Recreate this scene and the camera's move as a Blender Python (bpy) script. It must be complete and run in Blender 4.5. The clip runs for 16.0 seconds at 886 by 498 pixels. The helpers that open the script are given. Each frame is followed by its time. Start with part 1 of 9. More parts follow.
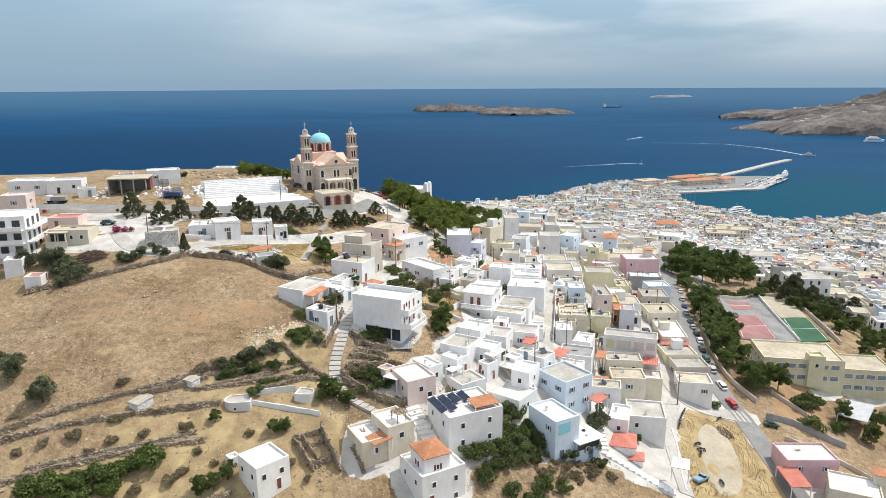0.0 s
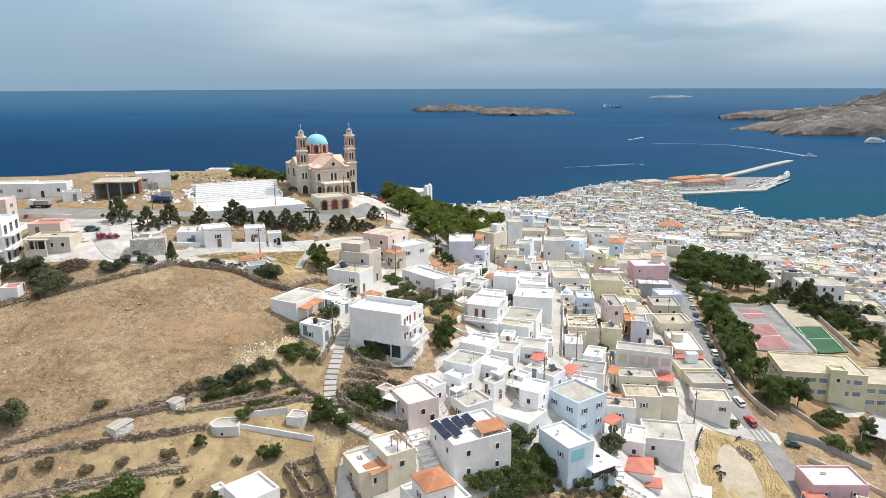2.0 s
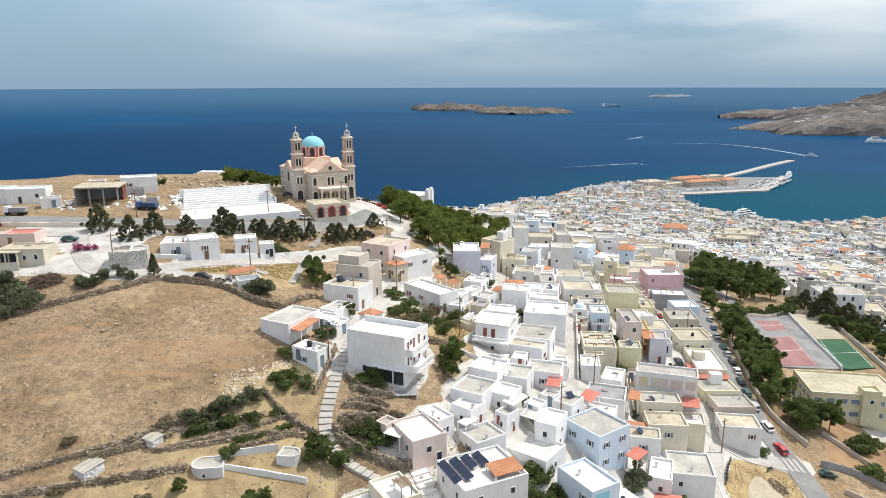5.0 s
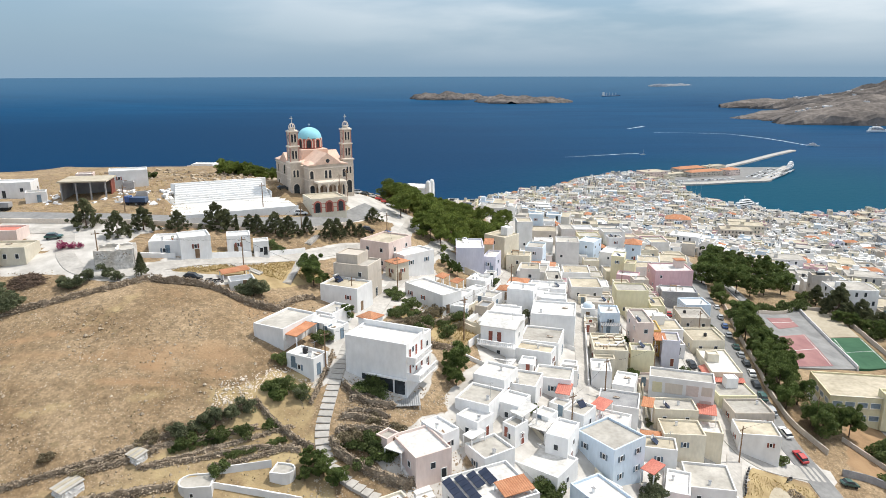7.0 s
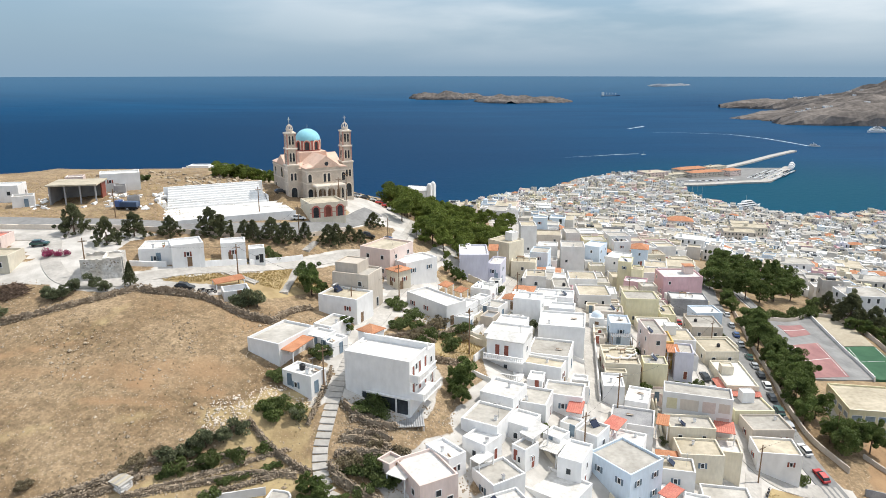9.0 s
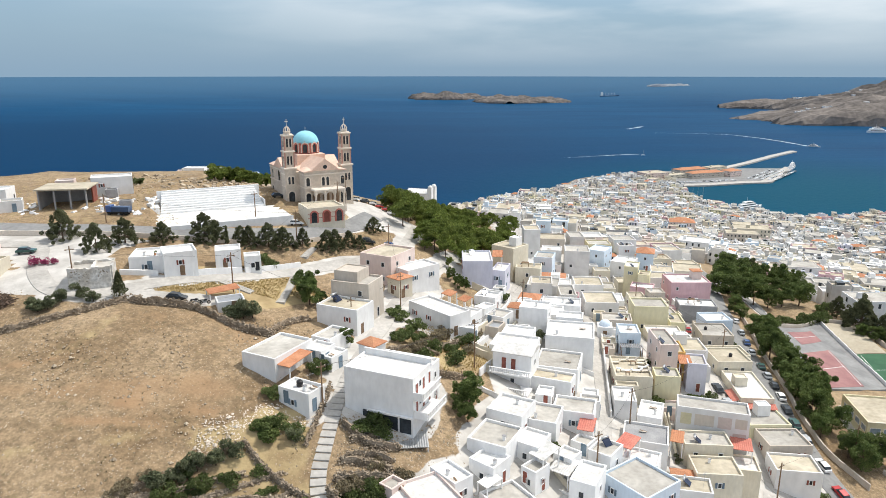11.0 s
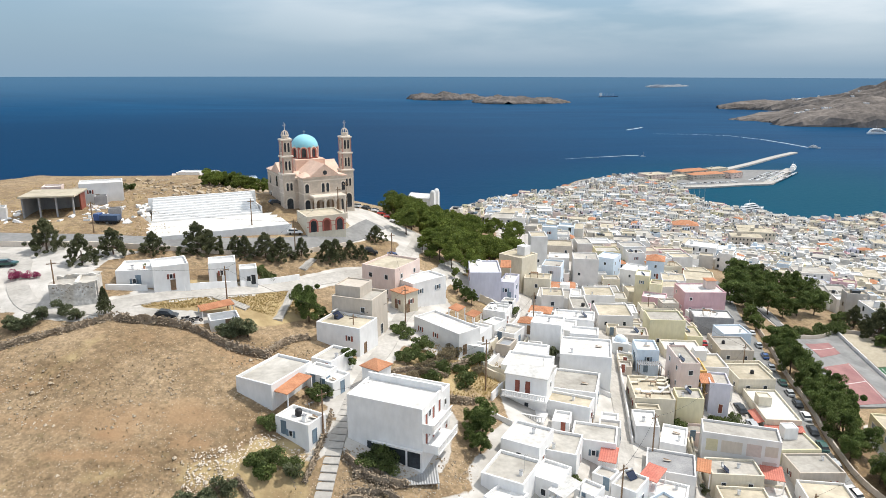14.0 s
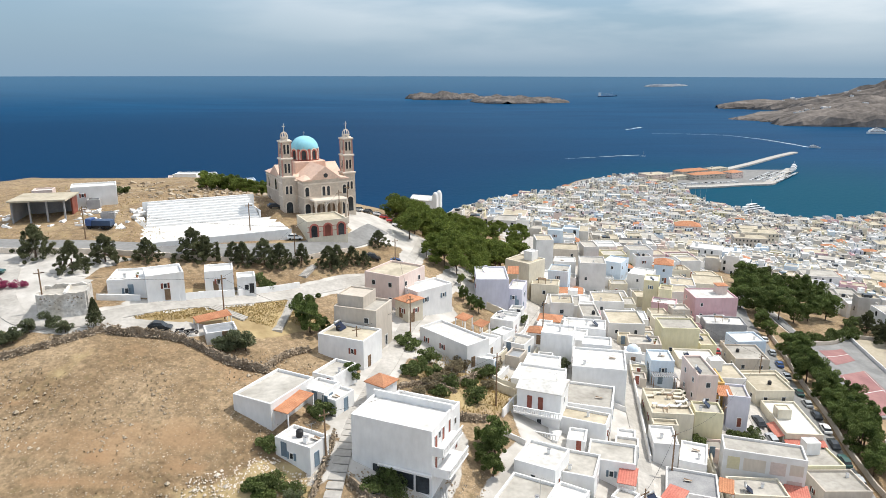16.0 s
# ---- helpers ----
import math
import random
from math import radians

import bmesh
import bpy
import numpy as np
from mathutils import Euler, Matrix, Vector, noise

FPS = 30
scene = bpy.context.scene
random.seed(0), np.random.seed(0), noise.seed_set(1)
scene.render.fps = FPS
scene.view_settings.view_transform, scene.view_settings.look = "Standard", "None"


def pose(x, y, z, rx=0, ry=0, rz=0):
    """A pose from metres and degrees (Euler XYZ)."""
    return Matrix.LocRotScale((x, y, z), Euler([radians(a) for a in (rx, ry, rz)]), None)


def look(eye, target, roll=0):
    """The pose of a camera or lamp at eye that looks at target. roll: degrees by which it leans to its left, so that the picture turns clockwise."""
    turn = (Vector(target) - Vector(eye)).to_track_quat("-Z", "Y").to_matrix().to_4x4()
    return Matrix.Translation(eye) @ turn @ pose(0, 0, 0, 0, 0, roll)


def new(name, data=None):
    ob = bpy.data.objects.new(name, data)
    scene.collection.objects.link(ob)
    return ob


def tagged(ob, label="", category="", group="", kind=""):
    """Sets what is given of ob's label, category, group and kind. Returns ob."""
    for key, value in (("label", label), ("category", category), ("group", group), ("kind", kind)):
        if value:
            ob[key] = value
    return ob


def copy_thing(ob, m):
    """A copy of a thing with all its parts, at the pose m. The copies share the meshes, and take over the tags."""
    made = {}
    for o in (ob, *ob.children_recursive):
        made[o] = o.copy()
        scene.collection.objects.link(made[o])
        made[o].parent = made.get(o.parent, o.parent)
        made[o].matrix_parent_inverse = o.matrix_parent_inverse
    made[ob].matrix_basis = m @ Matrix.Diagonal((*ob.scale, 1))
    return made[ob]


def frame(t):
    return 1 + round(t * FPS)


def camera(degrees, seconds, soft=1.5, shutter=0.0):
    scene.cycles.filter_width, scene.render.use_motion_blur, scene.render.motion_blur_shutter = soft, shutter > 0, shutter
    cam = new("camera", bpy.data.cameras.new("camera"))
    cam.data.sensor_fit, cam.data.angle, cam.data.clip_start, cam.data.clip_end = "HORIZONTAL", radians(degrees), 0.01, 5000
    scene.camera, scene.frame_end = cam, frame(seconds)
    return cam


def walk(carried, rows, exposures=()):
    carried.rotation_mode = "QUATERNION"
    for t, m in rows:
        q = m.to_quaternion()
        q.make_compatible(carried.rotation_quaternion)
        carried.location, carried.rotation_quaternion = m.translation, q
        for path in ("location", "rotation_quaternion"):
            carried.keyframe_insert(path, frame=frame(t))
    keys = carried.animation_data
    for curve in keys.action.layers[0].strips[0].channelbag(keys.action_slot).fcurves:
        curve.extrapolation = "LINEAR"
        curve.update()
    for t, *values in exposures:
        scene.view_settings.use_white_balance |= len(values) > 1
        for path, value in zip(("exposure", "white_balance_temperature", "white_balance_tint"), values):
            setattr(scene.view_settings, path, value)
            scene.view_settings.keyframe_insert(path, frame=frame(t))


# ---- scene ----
cam = camera(66.0, 16.0, soft=0.75)
PATH = [
    (0, (4.803, -1.113, 160.489), (4.78, 0.831, 160.019), -0.3),
    (0.5, (4.57, 0.904, 160.434), (4.548, 2.848, 159.964), -0.3),
    (1, (4.416, 3.125, 160.41), (4.394, 5.069, 159.941), -0.2),
    (1.5, (4.128, 5.323, 160.306), (4.107, 7.267, 159.836), -0.2),
    (2, (3.949, 7.413, 160.323), (3.929, 9.357, 159.853), -0.2),
    (2.5, (3.644, 9.495, 160.347), (3.625, 11.438, 159.876), -0.2),
    (3, (3.406, 11.452, 160.356), (3.387, 13.395, 159.886), -0.2),
    (3.5, (3.157, 13.39, 160.38), (3.139, 15.334, 159.91), -0.1),
    (4, (2.907, 15.267, 160.397), (2.89, 17.211, 159.927), -0.1),
    (6.5, (1.736, 24.099, 160.55), (1.724, 26.037, 160.055), -0.1),
    (7, (1.577, 25.821, 160.474), (1.565, 27.757, 159.971), -0.1),
    (7.5, (1.33, 27.341, 160.473), (1.319, 29.277, 159.97), -0.1),
    (8, (1.127, 28.954, 160.543), (1.116, 30.889, 160.04), -0.1),
    (8.5, (0.922, 30.371, 160.563), (0.911, 32.307, 160.059), -0.1),
    (9, (0.618, 31.917, 160.562), (0.609, 33.852, 160.058), -0.0),
    (11.5, (-0.469, 38.524, 160.672), (-0.474, 40.46, 160.168), 0.0),
    (12, (-0.715, 39.913, 160.731), (-0.72, 41.848, 160.227), 0.0),
    (12.5, (-0.986, 41.051, 160.747), (-0.99, 42.986, 160.243), 0.1),
    (13, (-1.275, 42.313, 160.784), (-1.277, 44.248, 160.28), 0.1),
    (13.5, (-1.557, 43.527, 160.817), (-1.559, 45.462, 160.314), 0.1),
    (14, (-1.953, 44.94, 160.831), (-1.953, 46.876, 160.328), 0.1),
    (14.5, (-2.217, 46.193, 160.765), (-2.216, 48.128, 160.261), 0.1),
    (15, (-2.571, 47.584, 160.773), (-2.571, 49.519, 160.27), 0.1),
    (15.5, (-2.917, 48.849, 160.776), (-2.916, 50.785, 160.272), 0.1),
    (16, (-3.332, 50.239, 160.792), (-3.328, 52.174, 160.288), 0.1),
]
walk(cam, [(t, look(eye, target, roll)) for t, eye, target, roll in PATH])

# ---- light ----
SUN_EL, SUN_AZ = radians(58), radians(68)
sun = new("sun", bpy.data.lights.new("sun", "SUN"))
sun.data.energy, sun.data.angle, sun.data.color = 3.6, radians(0.53), (1.0, 0.945, 0.865)
sun.matrix_world = look((0, 0, 400), (-math.sin(SUN_AZ) * math.cos(SUN_EL), -math.cos(SUN_AZ) * math.cos(SUN_EL), 400 - math.sin(SUN_EL)))

world = bpy.data.worlds.new("world")
scene.world = world
world.use_nodes = True
wn, wl = world.node_tree.nodes, world.node_tree.links
sky = wn.new("ShaderNodeTexSky")
sky.sky_type, sky.sun_disc, sky.sun_elevation, sky.sun_rotation = "NISHITA", False, SUN_EL, SUN_AZ
sky.altitude, sky.air_density, sky.dust_density, sky.ozone_density = 150, 1.0, 0.6, 1.6
tc = wn.new("ShaderNodeTexCoord")
mp = wn.new("ShaderNodeMapping")
mp.inputs["Scale"].default_value = (1.5, 1.5, 8.0)
mp.inputs["Location"].default_value = (1.35, 0.2, 0.55)
cloud = wn.new("ShaderNodeTexNoise")
cloud.inputs["Scale"].default_value, cloud.inputs["Detail"].default_value, cloud.inputs["Roughness"].default_value = 1.6, 7, 0.5
ramp = wn.new("ShaderNodeValToRGB")
ramp.color_ramp.elements[0].position, ramp.color_ramp.elements[1].position = 0.34, 0.60
ramp.color_ramp.elements[1].color = (0.9, 0.9, 0.9, 1)
sep = wn.new("ShaderNodeSeparateXYZ")
hazy = wn.new("ShaderNodeMapRange")
hazy.interpolation_type = "SMOOTHSTEP"
hazy.inputs["From Min"].default_value, hazy.inputs["From Max"].default_value = -0.02, 0.34
hazy.inputs["To Min"].default_value, hazy.inputs["To Max"].default_value = 0.96, 0.0
veil = wn.new("ShaderNodeMapRange")
veil.inputs["From Min"].default_value, veil.inputs["From Max"].default_value = 0.005, 0.11
mixh, mixc, cut = wn.new("ShaderNodeMix"), wn.new("ShaderNodeMix"), wn.new("ShaderNodeMath")
mixh.data_type = mixc.data_type = "RGBA"
cut.operation = "MULTIPLY"
mixh.inputs["B"].default_value = (1.58, 2.42, 3.3, 1)
mixc.inputs["B"].default_value = (6.1, 6.35, 6.5, 1)
wl.new(tc.outputs["Generated"], mp.inputs["Vector"])
wl.new(tc.outputs["Generated"], sep.inputs["Vector"])
wl.new(sep.outputs["Z"], hazy.inputs["Value"])
wl.new(sep.outputs["Z"], veil.inputs["Value"])
wl.new(mp.outputs["Vector"], cloud.inputs["Vector"])
wl.new(cloud.outputs["Fac"], ramp.inputs["Fac"])
wl.new(ramp.outputs["Color"], cut.inputs[0])
wl.new(veil.outputs["Result"], cut.inputs[1])
wl.new(hazy.outputs["Result"], mixh.inputs["Factor"])
wl.new(sky.outputs["Color"], mixh.inputs["A"])
wl.new(mixh.outputs["Result"], mixc.inputs["A"])
side, cut2 = wn.new("ShaderNodeMapRange"), wn.new("ShaderNodeMath")
side.inputs["From Min"].default_value, side.inputs["From Max"].default_value = -0.5, 0.1
side.inputs["To Min"].default_value, side.inputs["To Max"].default_value = 0.0, 1.0
cut2.operation = "MULTIPLY"
wl.new(sep.outputs["X"], side.inputs["Value"])
wl.new(cut.outputs["Value"], cut2.inputs[0])
wl.new(side.outputs["Result"], cut2.inputs[1])
thin, most = wn.new("ShaderNodeMapRange"), wn.new("ShaderNodeMath")  # unseen bright cloud overhead, added to lift the fill light in shade
thin.inputs["From Min"].default_value, thin.inputs["From Max"].default_value = 0.35, 0.75
thin.inputs["To Min"].default_value, thin.inputs["To Max"].default_value = 0.0, 0.9
most.operation = "MAXIMUM"
wl.new(sep.outputs["Z"], thin.inputs["Value"])
wl.new(thin.outputs["Result"], most.inputs[0])
wl.new(cut2.outputs["Value"], most.inputs[1])
wl.new(most.outputs["Value"], mixc.inputs["Factor"])
wl.new(mixc.outputs["Result"], wn["Background"].inputs["Color"])
wn["Background"].inputs["Strength"].default_value = 0.15
scene.view_settings.exposure = 0.11

# ---- relief of the land: heights in metres at even steps ----
FAR_LAND = (  # from x -330, y -60; steps of 120 and 140
    (105, 85, 72, 57, 46, 40, 37, 35, 33, 32),
    (117, 116, 115, 95, 66, 52, 43, 38, 36, 34),
    (114, 129, 131, 112, 77, 57, 45, 40, 37, 36),
    (66, 83, 93, 87, 67, 50, 41, 37, 36, 35),
    (2, 12, 29, 50, 44, 34, 30, 30, 30, 31),
    (-22, -18, -5, 23, 27, 20, 17, 19, 20, 21),
    (-22, -22, -13, 8, 14, 9, 1, 3, 4, 7),
    (-19, -20, -15, -2, 3.5, 5, -5, -8, -7, -4),
    (-16, -17, -14, -9, -3, 4.5, -4, -10, -11, -10),
    (-13, -14, -13, -11, -8, -7, -9, -11, -13, -14),
)
NEAR_LAND = (  # from x -110, y 60; steps of 22
    (97, 97, 96.5, 94, 92, 89.5, 86, 83, 78.5, 73.5, 68.5),
    (104, 104.5, 104, 102, 99, 97.5, 93.5, 87.5, 82, 76.5, 71),
    (111, 112, 113, 112, 109, 107, 100.5, 91, 84.5, 79, 74.5),
    (118.5, 119, 120.5, 120, 117.5, 114, 106.5, 95.5, 88, 82.5, 78),
    (125, 126, 126.5, 124.5, 119, 115, 108.5, 100.5, 92.5, 87, 82.5),
    (129.5, 129.5, 129, 126, 120.5, 115.5, 109.5, 103.5, 96, 90, 85.5),
    (131, 131.5, 131.5, 130, 125.5, 117.5, 108.5, 102, 96, 90.5, 86),
    (131, 132, 132.5, 130.5, 127, 116.5, 105.5, 99.5, 96, 91, 85.5),
    (131, 131.5, 131.5, 127.5, 121.5, 112.5, 103, 96.5, 94.5, 90.5, 85),
)
FAR_LAND, NEAR_LAND = np.array(FAR_LAND, float), np.array(NEAR_LAND, float)


def spline(grid, x0, y0, dx, dy, x, y):
    u = np.clip((x - x0) / dx, 0, grid.shape[1] - 1.001)
    v = np.clip((y - y0) / dy, 0, grid.shape[0] - 1.001)
    i, j = u.astype(int), v.astype(int)
    fu, fv = u - i, v - j

    def weights(f):
        return (-0.5 * f + f * f - 0.5 * f**3, 1 - 2.5 * f * f + 1.5 * f**3, 0.5 * f + 2 * f * f - 1.5 * f**3, -0.5 * f * f + 0.5 * f**3)

    total = 0
    for b, wv in enumerate(weights(fv)):
        for a, wu in enumerate(weights(fu)):
            total = total + wv * wu * grid[np.clip(j + b - 1, 0, grid.shape[0] - 1), np.clip(i + a - 1, 0, grid.shape[1] - 1)]
    return total


def land(x, y):
    x, y = np.asarray(x, float), np.asarray(y, float)
    near = spline(NEAR_LAND, -110, 60, 22, 22, x, y)
    far = spline(FAR_LAND, -330, -60, 120, 140, x, y)
    k = np.clip(np.maximum(np.maximum(-110 - x, x - 110), np.maximum(60 - y, y - 236)) / 40, 0, 1)
    k = k * k * (3 - 2 * k)
    return near * (1 - k) + far * k


FAR_ROWS, NEAR_ROWS = FAR_LAND.tolist(), NEAR_LAND.tolist()


def spot(grid, u, v):
    """The same spline at one place."""
    ny, nx = len(grid), len(grid[0])
    u, v = min(max(u, 0), nx - 1.001), min(max(v, 0), ny - 1.001)
    i, j = int(u), int(v)
    f, g = u - i, v - j
    wu = (-0.5 * f + f * f - 0.5 * f**3, 1 - 2.5 * f * f + 1.5 * f**3, 0.5 * f + 2 * f * f - 1.5 * f**3, -0.5 * f * f + 0.5 * f**3)
    wv = (-0.5 * g + g * g - 0.5 * g**3, 1 - 2.5 * g * g + 1.5 * g**3, 0.5 * g + 2 * g * g - 1.5 * g**3, -0.5 * g * g + 0.5 * g**3)
    cols = [min(max(i + a - 1, 0), nx - 1) for a in range(4)]
    total = 0.0
    for b in range(4):
        r = grid[min(max(j + b - 1, 0), ny - 1)]
        total += wv[b] * (wu[0] * r[cols[0]] + wu[1] * r[cols[1]] + wu[2] * r[cols[2]] + wu[3] * r[cols[3]])
    return total


def gz(x, y):
    x, y = float(x), float(y)
    k = min(max(max(-110 - x, x - 110, 60 - y, y - 236) / 40, 0), 1)
    k = k * k * (3 - 2 * k)
    near = spot(NEAR_ROWS, (x + 110) / 22, (y - 60) / 22) if k < 1 else 0.0
    return near * (1 - k) + (spot(FAR_ROWS, (x + 330) / 120, (y + 60) / 140) * k if k else 0.0)


# ---- materials ----
def shade(name, a, b, scale=0.5, rough=0.85, fine=6.0, grain=0.18, bump=0.15, vary=0.0, metal=0.0, island=0.0, streak=0.0, leafy=0.0):
    """Colour a to b in broad patches, with grain, a tint of its own for each object, and fine relief."""
    m = bpy.data.materials.new(name)
    m.use_nodes = True
    n, l = m.node_tree.nodes, m.node_tree.links
    p = n["Principled BSDF"]
    p.inputs["Roughness"].default_value, p.inputs["Metallic"].default_value = rough, metal
    p.inputs["Specular IOR Level"].default_value = 0.3
    geo = n.new("ShaderNodeNewGeometry")
    big, small = n.new("ShaderNodeTexNoise"), n.new("ShaderNodeTexNoise")
    big.inputs["Scale"].default_value, big.inputs["Detail"].default_value = scale, 4
    small.inputs["Scale"].default_value, small.inputs["Detail"].default_value = fine, 3
    l.new(geo.outputs["Position"], big.inputs["Vector"])
    if streak:
        st = n.new("ShaderNodeMapping")
        st.inputs["Scale"].default_value = (1, 1, streak)
        l.new(geo.outputs["Position"], st.inputs["Vector"])
        l.new(st.outputs["Vector"], small.inputs["Vector"])
    else:
        l.new(geo.outputs["Position"], small.inputs["Vector"])
    r = n.new("ShaderNodeValToRGB")
    r.color_ramp.elements[0].position, r.color_ramp.elements[1].position = 0.35, 0.68
    r.color_ramp.elements[0].color, r.color_ramp.elements[1].color = (*a, 1), (*b, 1)
    l.new(big.outputs["Fac"], r.inputs["Fac"])
    hsv = n.new("ShaderNodeHueSaturation")
    l.new(r.outputs["Color"], hsv.inputs["Color"])
    val = n.new("ShaderNodeMapRange")
    val.inputs["From Min"].default_value, val.inputs["From Max"].default_value = 0.3, 0.7
    val.inputs["To Min"].default_value, val.inputs["To Max"].default_value = 1 - grain, 1 + grain * 0.6
    l.new(small.outputs["Fac"], val.inputs["Value"])
    out = val.outputs["Result"]
    for amount, node, socket in ((vary, "ShaderNodeObjectInfo", "Random"), (island, "ShaderNodeNewGeometry", "Random Per Island")):
        if amount:
            info = n.new(node)
            mr = n.new("ShaderNodeMapRange")
            mr.inputs["To Min"].default_value, mr.inputs["To Max"].default_value = 1 - amount, 1 + amount * 0.5
            l.new(info.outputs[socket], mr.inputs["Value"])
            mul = n.new("ShaderNodeMath")
            mul.operation = "MULTIPLY"
            l.new(out, mul.inputs[0])
            l.new(mr.outputs["Result"], mul.inputs[1])
            out = mul.outputs["Value"]
    l.new(out, hsv.inputs["Value"])
    l.new(hsv.outputs["Color"], p.inputs["Base Color"])
    if leafy:
        tl, mixs = n.new("ShaderNodeBsdfTranslucent"), n.new("ShaderNodeMixShader")
        mixs.inputs["Fac"].default_value = leafy
        l.new(hsv.outputs["Color"], tl.inputs["Color"])
        l.new(p.outputs["BSDF"], mixs.inputs[1])
        l.new(tl.outputs["BSDF"], mixs.inputs[2])
        l.new(mixs.outputs["Shader"], n["Material Output"].inputs["Surface"])
    if bump:
        bp = n.new("ShaderNodeBump")
        bp.inputs["Strength"].default_value, bp.inputs["Distance"].default_value = bump, 0.1
        l.new(small.outputs["Fac"], bp.inputs["Height"])
        l.new(bp.outputs["Normal"], p.inputs["Normal"])
    return m


WHITE = shade("white_limewash", (0.79, 0.785, 0.775), (0.87, 0.868, 0.86), 0.35, 0.9, 1.6, 0.06, 0.03, 0.07, streak=0.4, island=0.05)
GREYWHITE = shade("weathered_whitewash", (0.70, 0.69, 0.675), (0.82, 0.812, 0.80), 0.3, 0.9, 1.2, 0.05, 0.03, 0.1, streak=0.5, island=0.12)
CREAM = shade("cream_render", (0.66, 0.60, 0.48), (0.74, 0.69, 0.57), 0.3, 0.9, 2.5, 0.08, 0.03, 0.1, streak=0.4, island=0.1)
BEIGE = shade("beige_render", (0.52, 0.46, 0.39), (0.60, 0.54, 0.47), 0.3, 0.9, 2.5, 0.08, 0.1, 0.08, streak=0.3)
YELLOW = shade("yellow_render", (0.66, 0.61, 0.40), (0.74, 0.69, 0.49), 0.3, 0.9, 2.5, 0.07, 0.1, 0.05, streak=0.3)
OCHRE = shade("ochre_render", (0.62, 0.42, 0.14), (0.70, 0.50, 0.20), 0.3, 0.9, 2.5, 0.08, 0.1, streak=0.3)
PINK = shade("pink_render", (0.62, 0.40, 0.43), (0.68, 0.47, 0.50), 0.3, 0.9, 2.5, 0.07, 0.1, 0.05, streak=0.3)
ROSE = shade("pale_rose_render", (0.68, 0.55, 0.50), (0.74, 0.62, 0.57), 0.3, 0.9, 2.5, 0.07, 0.1, 0.05, streak=0.3)
BLUE = shade("pale_blue_render", (0.58, 0.68, 0.78), (0.66, 0.75, 0.84), 0.3, 0.9, 2.5, 0.06, 0.1, 0.04, streak=0.3)
LILAC = shade("lilac_render", (0.57, 0.57, 0.66), (0.65, 0.65, 0.73), 0.3, 0.9, 2.5, 0.06, 0.1, 0.04, streak=0.3)
GREY = shade("grey_cement", (0.30, 0.30, 0.31), (0.40, 0.40, 0.40), 0.4, 0.9, 4, 0.12, 0.2, 0.1)
FARWHITE = shade("sun_bleached_render", (0.58, 0.555, 0.515), (0.7, 0.675, 0.64), 0.2, 0.9, 1.2, 0.08, 0.03, 0.1, streak=0.5, island=0.22)
ROOFCEM = shade("cement_roof", (0.37, 0.348, 0.31), (0.53, 0.505, 0.46), 0.25, 0.9, 1.4, 0.14, 0.1, 0.14)
OCHRE_WASH = shade("faded_ochre_wash", (0.55, 0.5, 0.33), (0.62, 0.57, 0.41), 0.3, 0.9, 2.5, 0.08, 0.1, 0.08)
ROSE_WASH = shade("faded_rose_wash", (0.54, 0.45, 0.41), (0.61, 0.52, 0.48), 0.3, 0.9, 2.5, 0.08, 0.1, 0.08)
FLAKING = shade("flaking_whitewash", (0.58, 0.53, 0.46), (0.8, 0.78, 0.75), 0.5, 0.95, 2.2, 0.3, 0.2, 0.2)
ROOFWHITE = shade("white_roof_coat", (0.6, 0.585, 0.555), (0.79, 0.78, 0.76), 0.4, 0.85, 1.6, 0.16, 0.08, 0.08)
ROOFTAN = shade("tan_screed_roof", (0.42, 0.37, 0.28), (0.57, 0.51, 0.4), 0.25, 0.9, 1.2, 0.15, 0.1, 0.1)
TILE = shade("terracotta_tiles", (0.44, 0.19, 0.10), (0.55, 0.27, 0.15), 0.6, 0.85, 5, 0.2, 0.4, 0.12)
REDROOF = shade("red_roof_sheet", (0.52, 0.17, 0.13), (0.60, 0.24, 0.18), 0.5, 0.8, 4, 0.15, 0.2, 0.1)
STONE = shade("church_stone", (0.53, 0.45, 0.37), (0.63, 0.55, 0.46), 0.4, 0.9, 2.5, 0.14, 0.2, 0.0)
STONETRIM = shade("pale_stone_trim", (0.66, 0.58, 0.49), (0.74, 0.66, 0.57), 0.4, 0.9, 3, 0.1, 0.15)
CHURCHROOF = shade("salmon_roof_tiles", (0.68, 0.48, 0.38), (0.76, 0.56, 0.45), 0.5, 0.85, 3, 0.12, 0.3)
BRICKRED = shade("red_brick", (0.42, 0.13, 0.10), (0.52, 0.19, 0.15), 0.8, 0.85, 6, 0.15, 0.2)
DOMEBLUE = shade("turquoise_dome_paint", (0.24, 0.58, 0.68), (0.32, 0.66, 0.76), 0.3, 0.7, 3, 0.08, 0.05)
DRYSTONE = shade("dry_stone", (0.245, 0.192, 0.136), (0.43, 0.35, 0.262), 0.9, 0.95, 3.5, 0.35, 0.8, 0.1, island=0.5)
ASPHALT = shade("worn_asphalt", (0.20, 0.20, 0.20), (0.27, 0.27, 0.265), 0.15, 0.9, 1.2, 0.12, 0.15)
CONCRETE = shade("pale_concrete", (0.39, 0.37, 0.34), (0.51, 0.487, 0.455), 0.25, 0.9, 1.6, 0.14, 0.15)
DUST = shade("dusty_lot", (0.37, 0.32, 0.24), (0.46, 0.41, 0.32), 0.15, 0.95, 1.5, 0.12, 0.2)
